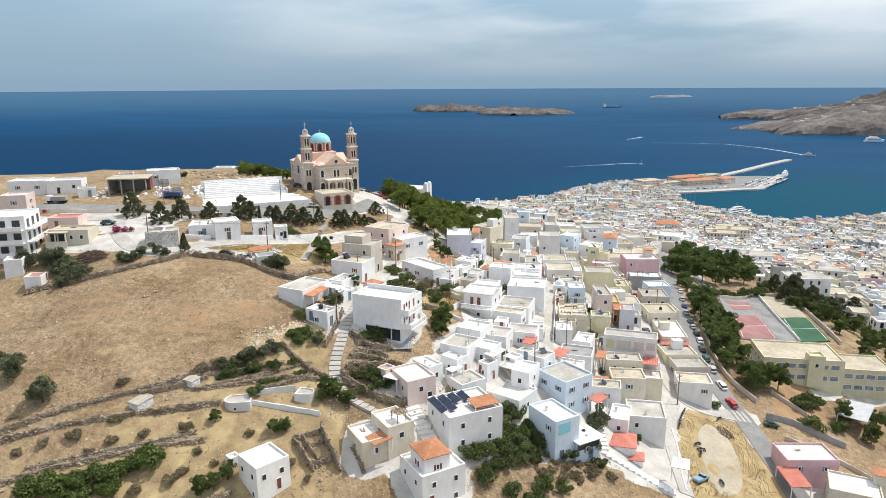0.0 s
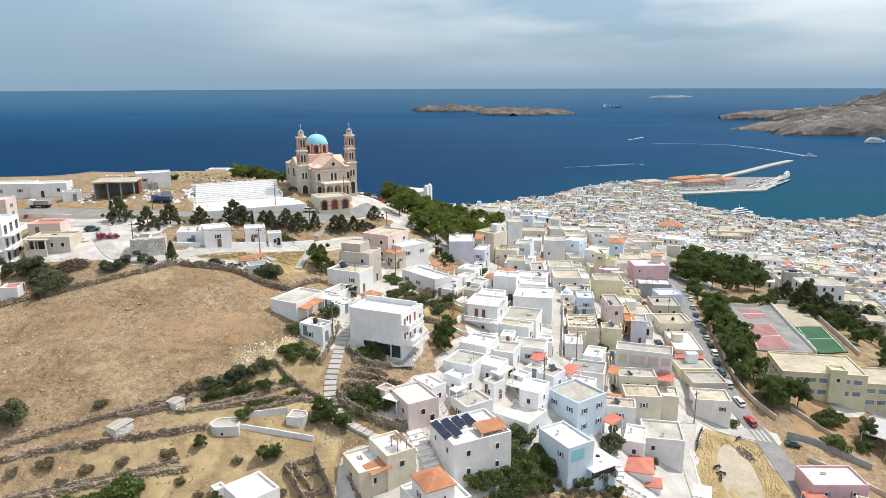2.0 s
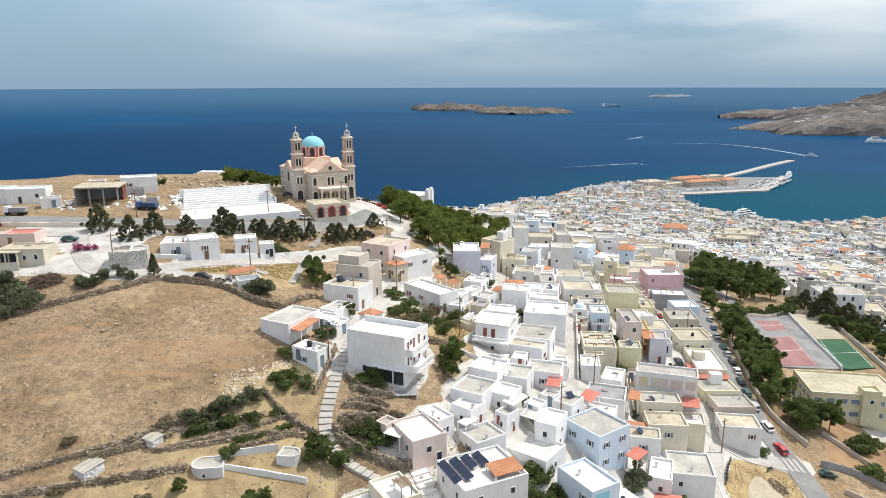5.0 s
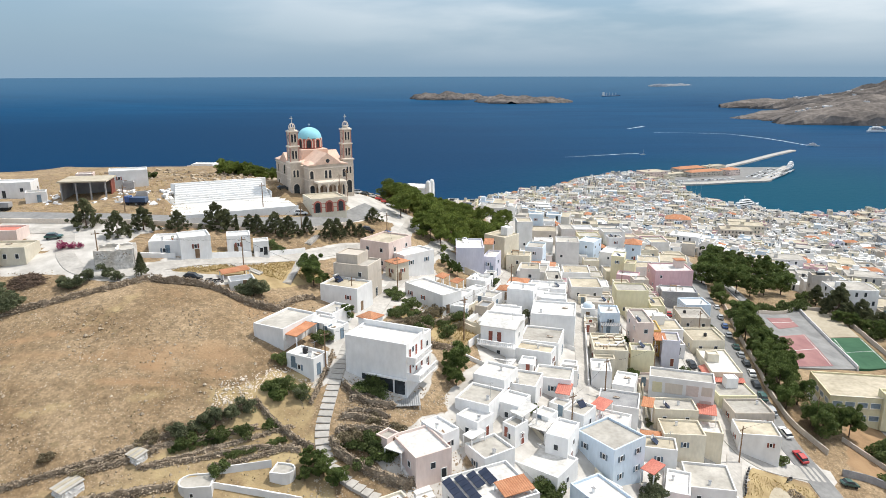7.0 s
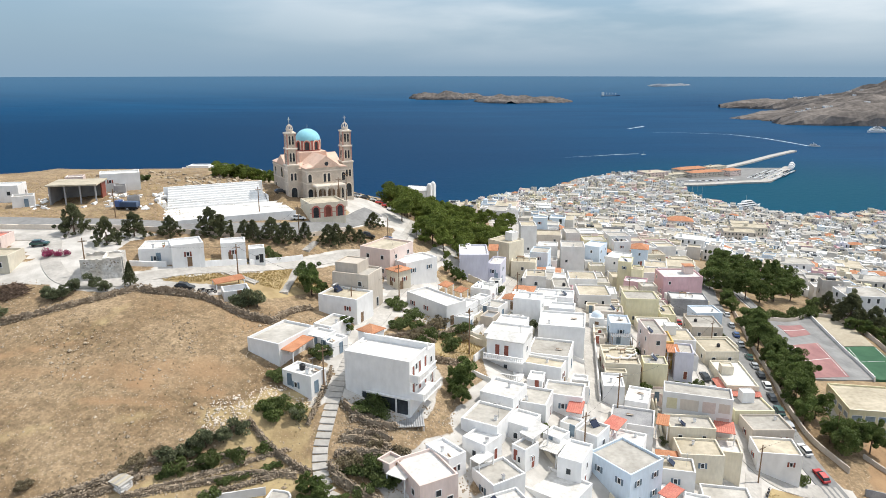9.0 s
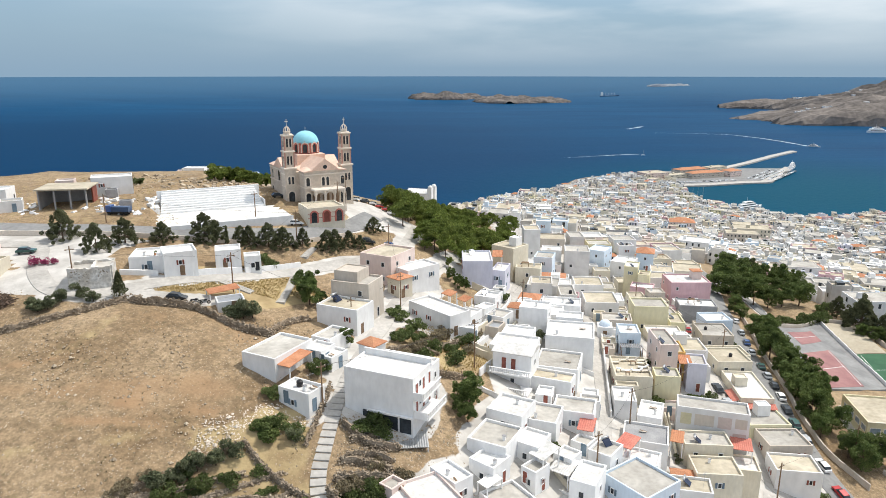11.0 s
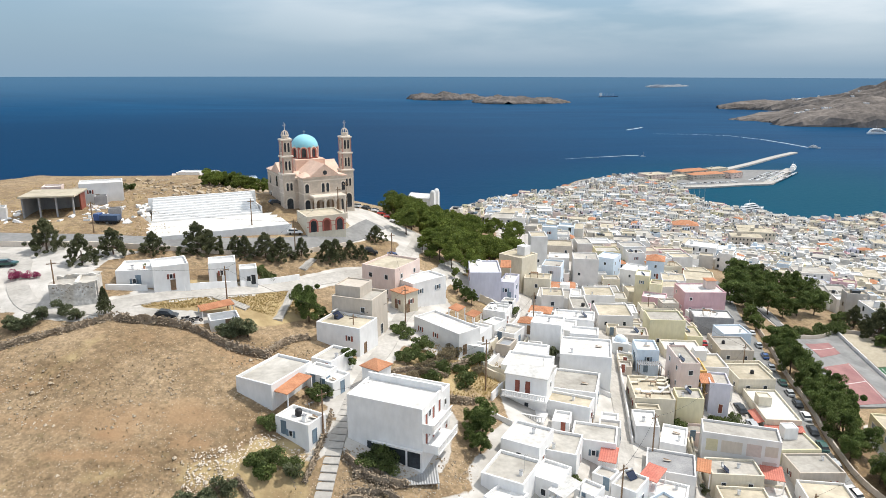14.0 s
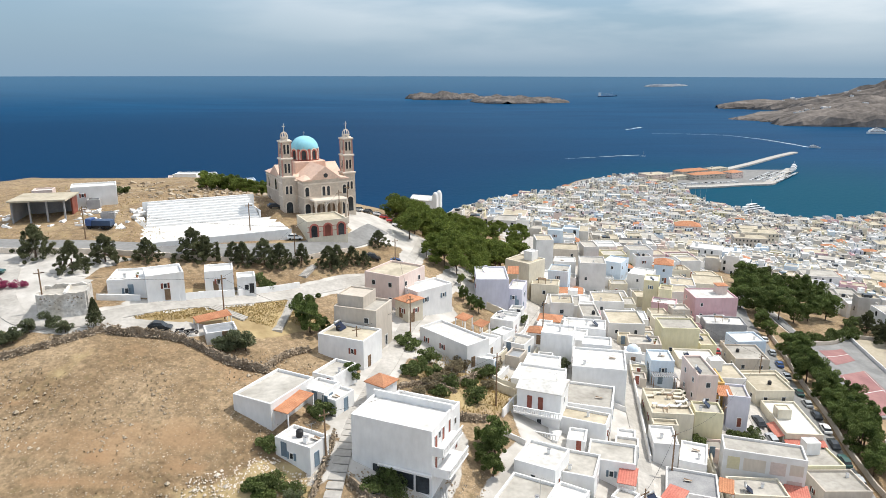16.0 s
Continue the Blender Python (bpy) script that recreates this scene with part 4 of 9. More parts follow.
H(57.4, 248.6, -30, 6.6, 8.0, 102.2, WHITE, ROOFWHITE, "white house with a parapet roof", win=0, fill=0.5)
H(43.9, 262.3, 0, 4.7, 8.0, 107.3, FARWHITE, ROOFCEM, "plain pale house above the lower town", fill=0.3)
H(66.0, 255.1, -18, 5.4, 6.3, 103.3, BLUE, ROOFWHITE, "pale house with a hipped tile roof", tiled=1.3, win=0)
H(68.4, 244.6, -14, 7.0, 7.6, 100.3, GREYWHITE, ROOFTAN, "pale house behind a pink house", win=0)
H(79.0, 252.0, -16, 9.0, 10.0, 98.6, CREAM, ROOFTAN, "low cream house with a broad tan roof", win=0)
H(66.6, 209.4, -8, 9.6, 6.0, 101.2, GREY, ROOFWHITE, "grey cement house with a white terrace roof", fill=0.1)
H(29.7, 141.4, -8, 3.6, 5.4, 108.6, GREYWHITE, ROOFWHITE, "small lilac-white house with a barred window", win=0, fill=0.6)
H(34.0, 140.2, -22, 3.8, 6.0, 106.4, WHITE, ROOFWHITE, "low white house with a plain roof", fill=0.3)

def ruin(x, y, rot, w, d, top):
    """Thick walls of uneven height without a roof, their stone bare in patches."""
    base = min(gz(x + a * w / 2, y + b * d / 2) for a in (-1, 1) for b in (-1, 1)) - 0.4
    th = empty("ruined_house", pose(x, y, base, 0, 0, rot), "weathered stone building with flaking whitewash", "ruin")
    FOOT.append((x, y, math.hypot(w, d) / 2))
    q, h = random.Random(4), top - base
    for ax, ay, bx, by in ((-w / 2, -d / 2, w / 2, -d / 2), (w / 2, -d / 2 + 0.42, w / 2, d / 2 - 0.42), (w / 2, d / 2, -w / 2, d / 2), (-w / 2, d / 2 - 0.42, -w / 2, -d / 2 + 0.42), (0.4, -d / 2 + 0.42, 0.4, d / 2 - 0.42)):
        n = max(4, int(math.hypot(bx - ax, by - ay) / 0.5))
        px, py = (0.2, 0.0) if ax == bx else (0.0, 0.2)
        v, f = [], []
        for k in range(n + 1):
            cx, cy, z = ax + (bx - ax) * k / n, ay + (by - ay) * k / n, h - abs(q.gauss(0, 0.22))
            v += [(cx - px, cy - py, 0), (cx - px, cy - py, z), (cx + px, cy + py, z), (cx + px, cy + py, 0)]
        for k in range(n):
            f += [(4 * k + j, 4 * k + j + 1, 4 * k + 5 + j, 4 * k + 4 + j) for j in range(3)]
        f += [(0, 1, 2, 3), (4 * n + 3, 4 * n + 2, 4 * n + 1, 4 * n)]
        part("wall", mesh("wall", v, f, FLAKING), th)
    for a, b, z in ((-w / 2 + 0.22, 0.18, h - 0.75), (0.62, w / 2 - 0.22, h - 0.55)):
        part("roof_slab", Geo().box(a, b, -d / 2 + 0.22, d / 2 - 0.22, z - 0.2, z).mesh("roof_slab", ROOFCEM), th, None, "worn cement roof slab")
    for k in range(60):
        u, z, e = q.uniform(-w / 2 + 0.3, w / 2 - 0.5), h - abs(q.gauss(0.2, 0.75)) - 0.4, q.uniform(0.06, 0.14)
        part("bare_stone", Geo().box(u, u + e * 1.6, -d / 2 - 0.225, -d / 2 - 0.1, z, z + e, c=0.02).mesh("bare_stone", DRYSTONE), th)


ruin(-59.8, 147.6, 18, 6.4, 5.2, 129.4)
BUNGALOW, BUNGALOW_FOOT = H(-80.6, 149.2, 4, 8.6, 5.6, 129.4, CREAM, ROOFTAN, "cream bungalow with a deep veranda", openings=False)
for k, u in enumerate((-3.2, -1.5, 0.6, 2.8)):
    part("veranda_bay" if k in (0, 1) else "window", Geo().box(u - 0.65, u + 0.65, -2.86, -2.7, 129.4 - BUNGALOW_FOOT - 2.6, 129.4 - BUNGALOW_FOOT - 0.9).mesh("bay", GLASS) if k < 2 else WINDOWS[0], BUNGALOW, None if k < 2 else pose(u, -2.8, 129.4 - BUNGALOW_FOOT - 2.2))
part("veranda_roof", Geo().box(-4.4, 0.2, -4.4, -2.82, 129.4 - BUNGALOW_FOOT - 0.5, 129.4 - BUNGALOW_FOOT - 0.3).mesh("veranda_roof", ROOFTAN), BUNGALOW)
part("veranda_wall", Geo().box(-4.4, 0.2, -4.4, -4.2, 0, 129.4 - BUNGALOW_FOOT - 2.3).mesh("veranda_wall", CREAM), BUNGALOW)
for u in (-4.2, -2.2, 0.0):
    part("post", Geo().box(u - 0.12, u + 0.12, -4.36, -4.14, 129.4 - BUNGALOW_FOOT - 2.29, 129.4 - BUNGALOW_FOOT - 0.51).mesh("post", CREAM), BUNGALOW)

# ---- ground ----
def lines(lo, hi, fine_lo, fine_hi, fine, coarse, far_lo, far_hi):
    a = np.r_[np.arange(far_lo, lo, 120), np.arange(lo, fine_lo, coarse), np.arange(fine_lo, fine_hi, fine), np.arange(fine_hi, hi, coarse), np.arange(hi, far_hi + 1, 120)]
    return np.unique(a)


gxs, gys = lines(-330, 750, -130, 130, 1.6, 9, -930, 1500), lines(-60, 1200, 70, 250, 1.6, 9, -800, 1200)
X, Y = np.meshgrid(gxs, gys)
Z = land(X, Y)
rough_ = np.array([noise.fractal(Vector((a * 0.09, b * 0.09, 3)), 0.9, 2.1, 3) if -130 < a < 130 and 70 < b < 250 else 0.0 for a, b in zip(X.ravel(), Y.ravel())]).reshape(X.shape)
street = np.min([near_line(X, Y, s) for s in STREETS], axis=0)
Z = Z + rough_ * 0.35 * np.clip((street - 2.5) / 5, 0, 1) * (np.abs(Z) > 2.5)
tu, tv = (X + 51.2) * math.cos(radians(27)) + (Y - 189) * math.sin(radians(27)), -(X + 51.2) * math.sin(radians(27)) + (Y - 189) * math.cos(radians(27))
Z = np.where((np.abs(tu) < 13.6) & (tv > -9.9) & (tv < 11), np.minimum(Z, 128.6), Z)
pave = np.zeros_like(X)
for fx, fy, fr in FOOT:
    pave = np.maximum(pave, np.clip(1.25 - (np.hypot(X - fx, Y - fy) - fr * 0.9) / 2.0, 0, 1))
pave = np.maximum(pave, np.clip(1.1 - (np.where(Y < 127, np.min([near_line(X, Y, s) for s in STREETS if s is not STAIR_PATH], axis=0), street) - 1.7) / 1.2, 0, 1))
town = (X > np.interp(Y, [q[0] for q in TOWN_LEFT], [q[1] for q in TOWN_LEFT])) & (X < np.interp(Y, [q[1] for q in MAIN_ROAD], [q[0] for q in MAIN_ROAD])) & (Y > 100) & ((Y > 112) | (X < 46))
pave = np.maximum(pave, town * 0.60)
pave *= ~((X < -12) & (street > 3.5))
pave = np.maximum(pave, ((X > -92 + 1.2 * (166 - Y)) & (X < -60 - 0.45 * (166 - Y)) & (Y < 168) & (Y > 146)) * 1.0)
pave = np.maximum(pave, np.clip((11 - np.hypot(X + 17, Y - 206)) / 2, 0, 1))
pave = np.maximum(pave, ((X > -84 + 0.9 * (166 - Y) * (Y > 150)) & (X < np.interp(Y, (141, 144, 152, 160, 167), (-62, -57, -60, -62, -66))) & (Y > 142) & (Y < 167)) * 1.0)
pave = np.maximum(pave, ((Y > 240) & (X > 15) & (Z > 0.5)) * np.where((Y < 350) & (X > 84 + 0.3 * (Y - 240)) & (X < 150), 0.2, 0.5))
road_x = np.interp(Y, [q[1] for q in MAIN_ROAD], [q[0] for q in MAIN_ROAD])
lot_area = (X > np.interp(Y, (104, 112, 120, 127, 134), (47, 48, 49, 51.5, 56))) & (X < road_x - 2.6) & (Y > 96) & (Y < 132.6)
pave *= ~lot_area
pave *= ~((X > 8) & (X < 48) & (Y < np.interp(X, (8, 20, 29.7, 34, 42, 48), (96, 100, 105, 103.4, 103.6, 102.6))))
grass = np.clip(0.62 / (1 + np.exp(np.clip(Y - np.interp(X, (-80, -64, -51, -42, -33, -26, -12), (84, 92, 99, 103, 109, 114, 112)), -40, 40) / 0.8)) * (X < -12) + 0.75 * ((np.hypot((X + 38) / 1.4, Y - 154) < 8)) + 0.8 * lot_area + 0.35 * ((X > 6) & (X < 50) & (Y < 105))  + 0.42 * (Y > 175) + 0.7 * (np.hypot((X - 1) / 8, (Y - 146) / 9) < 1) + 0.7 * (np.hypot((X + 27) / 5, (Y - 158) / 5) < 1), 0, 1)
rust = (0.25 + 0.32 * np.exp(-(((Y - 127 - 0.12 * X) / 3.2) ** 2)) + 0.14 * np.exp(-(((X + 33) / 7) ** 2 + ((Y - 139) / 5) ** 2)) + 0.06 * np.exp(-(((Y - 140) / 3) ** 2))) / (1 + np.exp((X + 24) / 2.5))
def inside(corners):
    """Which places of the sheet lie within a convex plot, its corners counter-clockwise."""
    ok = np.ones_like(X, bool)
    for (ax, ay), (bx, by) in zip(corners, corners[1:] + corners[:1]):
        ok &= (bx - ax) * (Y - ay) - (by - ay) * (X - ax) > 0
    return ok


plot_soil = inside([(77, 141), (80, 137), (86, 133.5), (93.6, 146), (93.4, 161), (86, 158)])
rust, pave = np.where(plot_soil, 0.75, rust), np.where(plot_soil, 0.0, pave)
verge = inside([(-50.6, 146.3), (-44, 146.3), (-38.6, 149.0), (-39.0, 153.6), (-46.0, 149.2)]) | inside([(-39.4, 153.6), (-35, 151.6), (-29.8, 151.2), (-29.2, 164.6), (-33.4, 160.4)])
bank = inside([(-33, 115), (-19, 108.5), (-16.8, 118), (-18.4, 121.6), (-24, 121.6)])
grass, pave, rust = np.where(verge, 0.95, np.where(bank, 0.62, grass)), np.where(verge, 0.0, pave), np.where(bank, 0.1, rust)
# worn tracks and mottled soil on the field
field = 1 / (1 + np.exp((X + 24) / 2.5)) * (Y < 145) * (Y > 84)
mottle = np.array([noise.fractal(Vector((a * 0.045, b * 0.075, 9)), 0.8, 2.1, 4) if -130 < a < 0 and 70 < b < 160 else 0.0 for a, b in zip(X.ravel(), Y.ravel())]).reshape(X.shape)
tracks = np.min([near_line(X, Y, q) for q in (((-50, 141), (-55, 130), (-63, 119), (-84, 110)), ((-24, 119), (-42, 114), (-62, 109), (-90, 104)))], axis=0)
cuts = np.min([near_line(X, Y, q) for q in (((-70, 123), (-62, 125.4), (-55, 128)), ((-44, 119), (-38, 118.4), (-31, 119.6)), ((-58, 115.2), (-46, 116.2), (-36, 117)))], axis=0)
rust = np.clip(rust + 0.34 * mottle * field + 0.5 * field * np.exp(-((cuts / 0.9) ** 2)), 0, 1)
grass = np.clip(grass + field * (0.42 * np.exp(-((tracks / 1.6) ** 2)) - 0.3 * mottle), 0, 1)
nx, ny = len(gxs), len(gys)
ids = np.arange(nx * ny).reshape(ny, nx)
quads = np.stack([ids[:-1, :-1], ids[:-1, 1:], ids[1:, 1:], ids[1:, :-1]], -1).reshape(-1, 4)
gme = mesh("ground", np.stack([X, Y, Z], -1).reshape(-1, 3).tolist(), quads.tolist(), GROUND, smooth=True)
for attr, values in (("pave", pave), ("grass", grass), ("rust", rust)):
    gme.attributes.new(attr, "FLOAT", "POINT").data.foreach_set("value", values.ravel().astype(np.float32))
tagged(new("ground", gme), "dry sloping ground of soil, straw grass and pale paving", "ground", kind="structure")

# sea: a wide round sheet that rises at its far rim to where the horizon stands
rim = np.r_[0, np.linspace(300, 3300, 12), np.linspace(3380, 4880, 22)]
v, f = [], []
for r_ in rim:
    zz = 127.5 * max(0.0, (r_ - 3300) / 1580) ** 1.6
    v += [(r_ * math.cos(a), r_ * math.sin(a), zz) for a in np.linspace(0, 2 * math.pi, 128, endpoint=False)]
for j in range(len(rim) - 1):
    for k in range(128):
        f.append((j * 128 + k, j * 128 + (k + 1) % 128, (j + 1) * 128 + (k + 1) % 128, (j + 1) * 128 + k))
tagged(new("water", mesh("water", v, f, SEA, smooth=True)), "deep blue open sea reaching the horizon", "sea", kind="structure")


def isle(name, x, y, lx, ly, h, rot, seed, label, n=72, rise=0.0, lean=0.0, mat=HILL):
    """A rocky island: uneven relief that dives under the water at its rim."""
    v, f = [], []
    for j in range(n):
        for i in range(n):
            a, b = 2 * i / (n - 1) - 1, 2 * j / (n - 1) - 1
            k = noise.fractal(Vector((a * 2.2 + seed, b * 2.2, seed * 0.7)), 0.8, 2.0, 5)
            shape = 1 - (a * a + b * b) * 1.15 + 0.45 * k
            up = max(0.0, shape)
            z = h * (min(1.0, up * 5) * 0.22 + min(1.0, up * 1.5) * 0.45 + up * 0.45 * (0.8 + 0.9 * k)) * (1 - lean + lean * min(1.0, max(0.0, 0.9 * a + 0.95)))
            z += 0.05 * h * noise.noise(Vector((a * 14, b * 14, seed))) * min(1.0, up * 4)
            z = z if shape > 0 else -rise - 90 * min(1.0, -shape * 6)
            v.append((a * lx, b * ly, z + rise))
    for j in range(n - 1):
        for i in range(n - 1):
            q = j * n + i
            f.append((q, q + 1, q + n + 1, q + n))
    ob = new(name, mesh(name, v, f, mat, smooth=False))
    ob.matrix_basis = pose(x, y, 0, 0, 0, rot)
    return tagged(ob, label, "island", kind="structure")


isle("island", 378, 3600, 262, 110, 23, 0, 3.1, "long dry rocky island out at sea", rise=8)
isle("island", 15, 3780, 215, 80, 28, 4, 8.4, "low rocky islet out at sea", rise=16)
isle("headland", 1760, 2330, 900, 330, 82, -10, 5.2, "dry brown headland across the bay", lean=0.72)
isle("headland", 2260, 2985, 1040, 280, 112, -14, 1.7, "far dry hills across the bay", rise=4, lean=0.75)
isle("island", 1350, 4250, 140, 36, 13, 0, 6.6, "faint far islet near the horizon", rise=72, mat=HAZYHILL)

# scattered white houses along the far shores
shore = random.Random(17)
g = Geo()
for k in range(150):
    far = k % 3 > 0
    x, y = (shore.uniform(1500, 2300), shore.uniform(2860, 3200)) if far else (shore.uniform(1150, 1620), shore.uniform(2230, 2440))
    ob = bpy.data.objects["headland.001" if far else "headland"]
    hit, spot_, _, _ = ob.ray_cast(ob.matrix_basis.inverted() @ Vector((x, y, 900)), Vector((0, 0, -1)))
    if hit and (ob.matrix_basis @ spot_).z > (22 if far else 6):
        q, e = ob.matrix_basis @ spot_, shore.uniform(3, 8)
        g.box(q.x - e, q.x + e, q.y - e, q.y + e, q.z - 4, q.z + shore.uniform(3, 6))
tagged(new("shore_houses", g.mesh("shore_houses", GREYWHITE)), "tiny white houses scattered over far hills", "houses", kind="stuff")


# ---- the church on the hilltop ----
BRICKPALE = shade("faded_brick_inlay", (0.46, 0.25, 0.20), (0.54, 0.32, 0.26), 0.8, 0.85, 6, 0.15, 0.2)


def church():
    th = empty("church", pose(-32.0, 206.4, 128.8, 0, 0, 30), "stone church with twin belfries and a turquoise dome", "church")
    P = lambda name, g, mats, label="", parent=th, smooth=False: part(name, g.mesh(name, mats, smooth), parent, None, label)
    # walls: body, cross arm between the towers, projecting front
    P("wall", Geo().box(-7.3, 7.3, 1.6, 16.0, -3, 8.4), STONE)
    P("wall", Geo().box(-8.6, 8.6, -1.4, 1.55, -3, 8.0), STONE)
    P("wall", Geo().box(-5.2, 5.2, -5.4, -1.42, -3, 8.6), STONE)
    # plinth and string courses
    for z, t in ((0.0, 0.5), (4.6, 0.22), (7.6, 0.3)):
        P("string_course", Geo().box(-5.32, 5.32, -5.52, -1.43, z, z + t), STONETRIM)
        P("string_course", Geo().box(-8.72, 8.72, -1.52, 1.66, z, z + t), STONETRIM)
        P("string_course", Geo().box(-7.42, 7.42, 1.67, 16.12, z, z + t), STONETRIM)
    # front gable and roofs
    gab = Geo().add([(-3.4, -5.5, 8.6), (3.4, -5.5, 8.6), (0, -5.5, 11.2), (-3.4, -1.62, 8.6), (3.4, -1.62, 8.6), (0, -1.62, 11.2)], [(0, 1, 2), (3, 5, 4), (0, 3, 4, 1)])
    P("gable", gab, STONE)
    P("roof", Geo().hip(-3.5, 3.5, -5.4, 6.0, 8.75, 2.75, 0.15, gable=True), CHURCHROOF, "salmon tiled roof")
    P("roof", Geo().add([(-5.5, -5.7, 8.6), (-3.2, -5.7, 8.9), (-3.2, -1.0, 9.3), (-5.5, -1.0, 8.6), (-5.5, -5.7, 8.45), (-3.2, -5.7, 8.45), (-3.2, -1.0, 8.45), (-5.5, -1.0, 8.45)], [(0, 1, 2, 3), (4, 7, 6, 5), (0, 4, 5, 1), (3, 2, 6, 7), (0, 3, 7, 4)]), CHURCHROOF)
    P("roof", Geo().add([(3.2, -5.7, 8.9), (5.5, -5.7, 8.6), (5.5, -1.0, 8.6), (3.2, -1.0, 9.3), (3.2, -5.7, 8.45), (5.5, -5.7, 8.45), (5.5, -1.0, 8.45), (3.2, -1.0, 8.45)], [(0, 1, 2, 3), (4, 7, 6, 5), (0, 4, 5, 1), (3, 2, 6, 7), (1, 5, 6, 2)]), CHURCHROOF)
    P("roof", Geo().hip(-7.3, 7.3, 4.2, 11.6, 8.4, 2.4, 0.25, gable=True), CHURCHROOF, "salmon tiled roof")
    P("roof", Geo().hip(-7.3, 7.3, 1.7, 4.1, 8.4, 0.7, 0.2), CHURCHROOF)
    P("roof", Geo().hip(-7.3, 7.3, 11.7, 16.0, 8.4, 1.3, 0.25), CHURCHROOF)
    for sx in (-1, 1):
        P("gable", Geo().add([(sx * 7.32, 4.2, 8.4), (sx * 7.32, 11.6, 8.4), (sx * 7.32, 7.9, 10.7), (sx * 6.9, 4.2, 8.4), (sx * 6.9, 11.6, 8.4), (sx * 6.9, 7.9, 10.7)], [(0, 1, 2), (3, 5, 4), (0, 2, 5, 3), (1, 4, 5, 2)]), STONE)
    # drum and dome
    P("drum_base", Geo().box(-3.7, 3.7, 4.2, 11.6, 8.5, 11.6, c=0.15), CHURCHROOF)
    P("drum", Geo().turned(0, 7.9, [(3.05, 11.5), (3.05, 14.4), (3.2, 14.5), (3.2, 14.75)], 16), BRICKRED, "red and white brick drum")
    dome = P("dome", Geo().turned(0, 7.9, [(3.3, 14.2)] + [(3.25 * math.cos(a), 14.3 + 2.9 * math.sin(a)) for a in np.linspace(0.1, 1.5, 9)], 24), DOMEBLUE, "turquoise painted dome", smooth=True)
    part("cross", Geo().bar((0, 7.9, 17.2), (0, 7.9, 18.2), 0.05).bar((-0.3, 7.9, 17.85), (0.3, 7.9, 17.85), 0.04).mesh("cross", METAL), dome)
    for k in range(8):
        m = Matrix.Translation((0, 7.9, 0)) @ pose(0, 0, 0, 0, 0, 22.5 + 45 * k)
        win = P("drum_window", Geo().arch(1.1, 2.1, 0.2, -3.12, 0, 11.9).moved(m), GLASS)
        part("window_surround", Geo().ring(1.1, 2.1, 0.28, 0.42, -3.3, 0, 11.9).moved(m).mesh("window_surround", BRICKRED), win)
        part("arch_hood", Geo().ring(1.66, 2.38, 0.22, 0.6, -3.34, 0, 11.9).moved(m).mesh("arch_hood", STONETRIM), win)
        P("pier", Geo().box(-0.22, 0.22, -3.42, -3.0, 11.5, 14.3).moved(Matrix.Translation((0, 7.9, 0)) @ pose(0, 0, 0, 0, 0, 45 * k)), BRICKRED)
    # towers
    for sx in (-1, 1):
        tw = P("bell_tower", Geo().box(sx * 7.3 - 1.4, sx * 7.3 + 1.4, -1.6, 1.25, -3, 9.2), STONE, "stone bell tower with red brick inlay")
        c = sx * 7.3
        g = Geo()
        for z0, z1, r in ((9.2, 13.0, 1.12), (13.4, 16.8, 1.02)):
            part("belfry", Geo().box(c - r, c + r, -0.15 - r, -0.15 + r, z0, z1).mesh("belfry", STONE), tw)
            for px, py in ((-1, -1), (1, -1), (1, 1), (-1, 1)):
                part("pilaster", Geo().box(c + px * r - 0.13, c + px * r + 0.13, -0.15 + py * r - 0.13, -0.15 + py * r + 0.13, z0, z1).mesh("pilaster", BRICKPALE), tw)
            for k in range(4):
                m = Matrix.Translation((c, -0.15, 0)) @ pose(0, 0, 0, 0, 0, 90 * k)
                for ox in (-0.4, 0.4):
                    part("belfry_opening", Geo().arch(0.5, 2.1, 0.12, -r - 0.05, ox, z0 + 0.8).moved(m).mesh("belfry_opening", GLASS), tw)
                    part("opening_surround", Geo().ring(0.5, 2.1, 0.12, 0.2, -r - 0.1, ox, z0 + 0.8).moved(m).mesh("opening_surround", STONETRIM), tw)
                part("pediment", Geo().add([(-r - 0.1, -r - 0.22, z1 - 0.05), (r + 0.1, -r - 0.22, z1 - 0.05), (0, -r - 0.22, z1 + 0.55), (-r - 0.1, -r + 0.2, z1 - 0.05), (r + 0.1, -r + 0.2, z1 - 0.05), (0, -r + 0.2, z1 + 0.55)], [(0, 1, 2), (3, 5, 4), (0, 2, 5, 3), (1, 4, 5, 2)]).moved(m).mesh("pediment", STONETRIM), tw)
            part("cornice", Geo().box(c - r - 0.3, c + r + 0.3, -0.45 - r, 0.15 + r, z1, z1 + 0.35, c=0.1).mesh("cornice", STONETRIM), tw)
        part("cornice", Geo().box(c - 1.6, c + 1.6, -1.8, 1.45, 8.9, 9.3, c=0.1).mesh("cornice", STONETRIM), tw)
        part("lantern", Geo().turned(c, -0.15, [(0.82, 17.1), (0.82, 17.7), (0.92, 17.75), (0.92, 17.9)], 12).mesh("lantern", STONETRIM), tw)
        for k in range(8):
            a0 = math.pi / 4 * k
            for j in range(5):
                t0, t1 = math.pi / 2 * j / 5, math.pi / 2 * (j + 1) / 5
                g.bar((c + 0.82 * math.cos(t0) * math.cos(a0), -0.15 + 0.82 * math.cos(t0) * math.sin(a0), 17.85 + 1.15 * math.sin(t0)), (c + 0.82 * math.cos(t1) * math.cos(a0), -0.15 + 0.82 * math.cos(t1) * math.sin(a0), 17.85 + 1.15 * math.sin(t1)), 0.1)
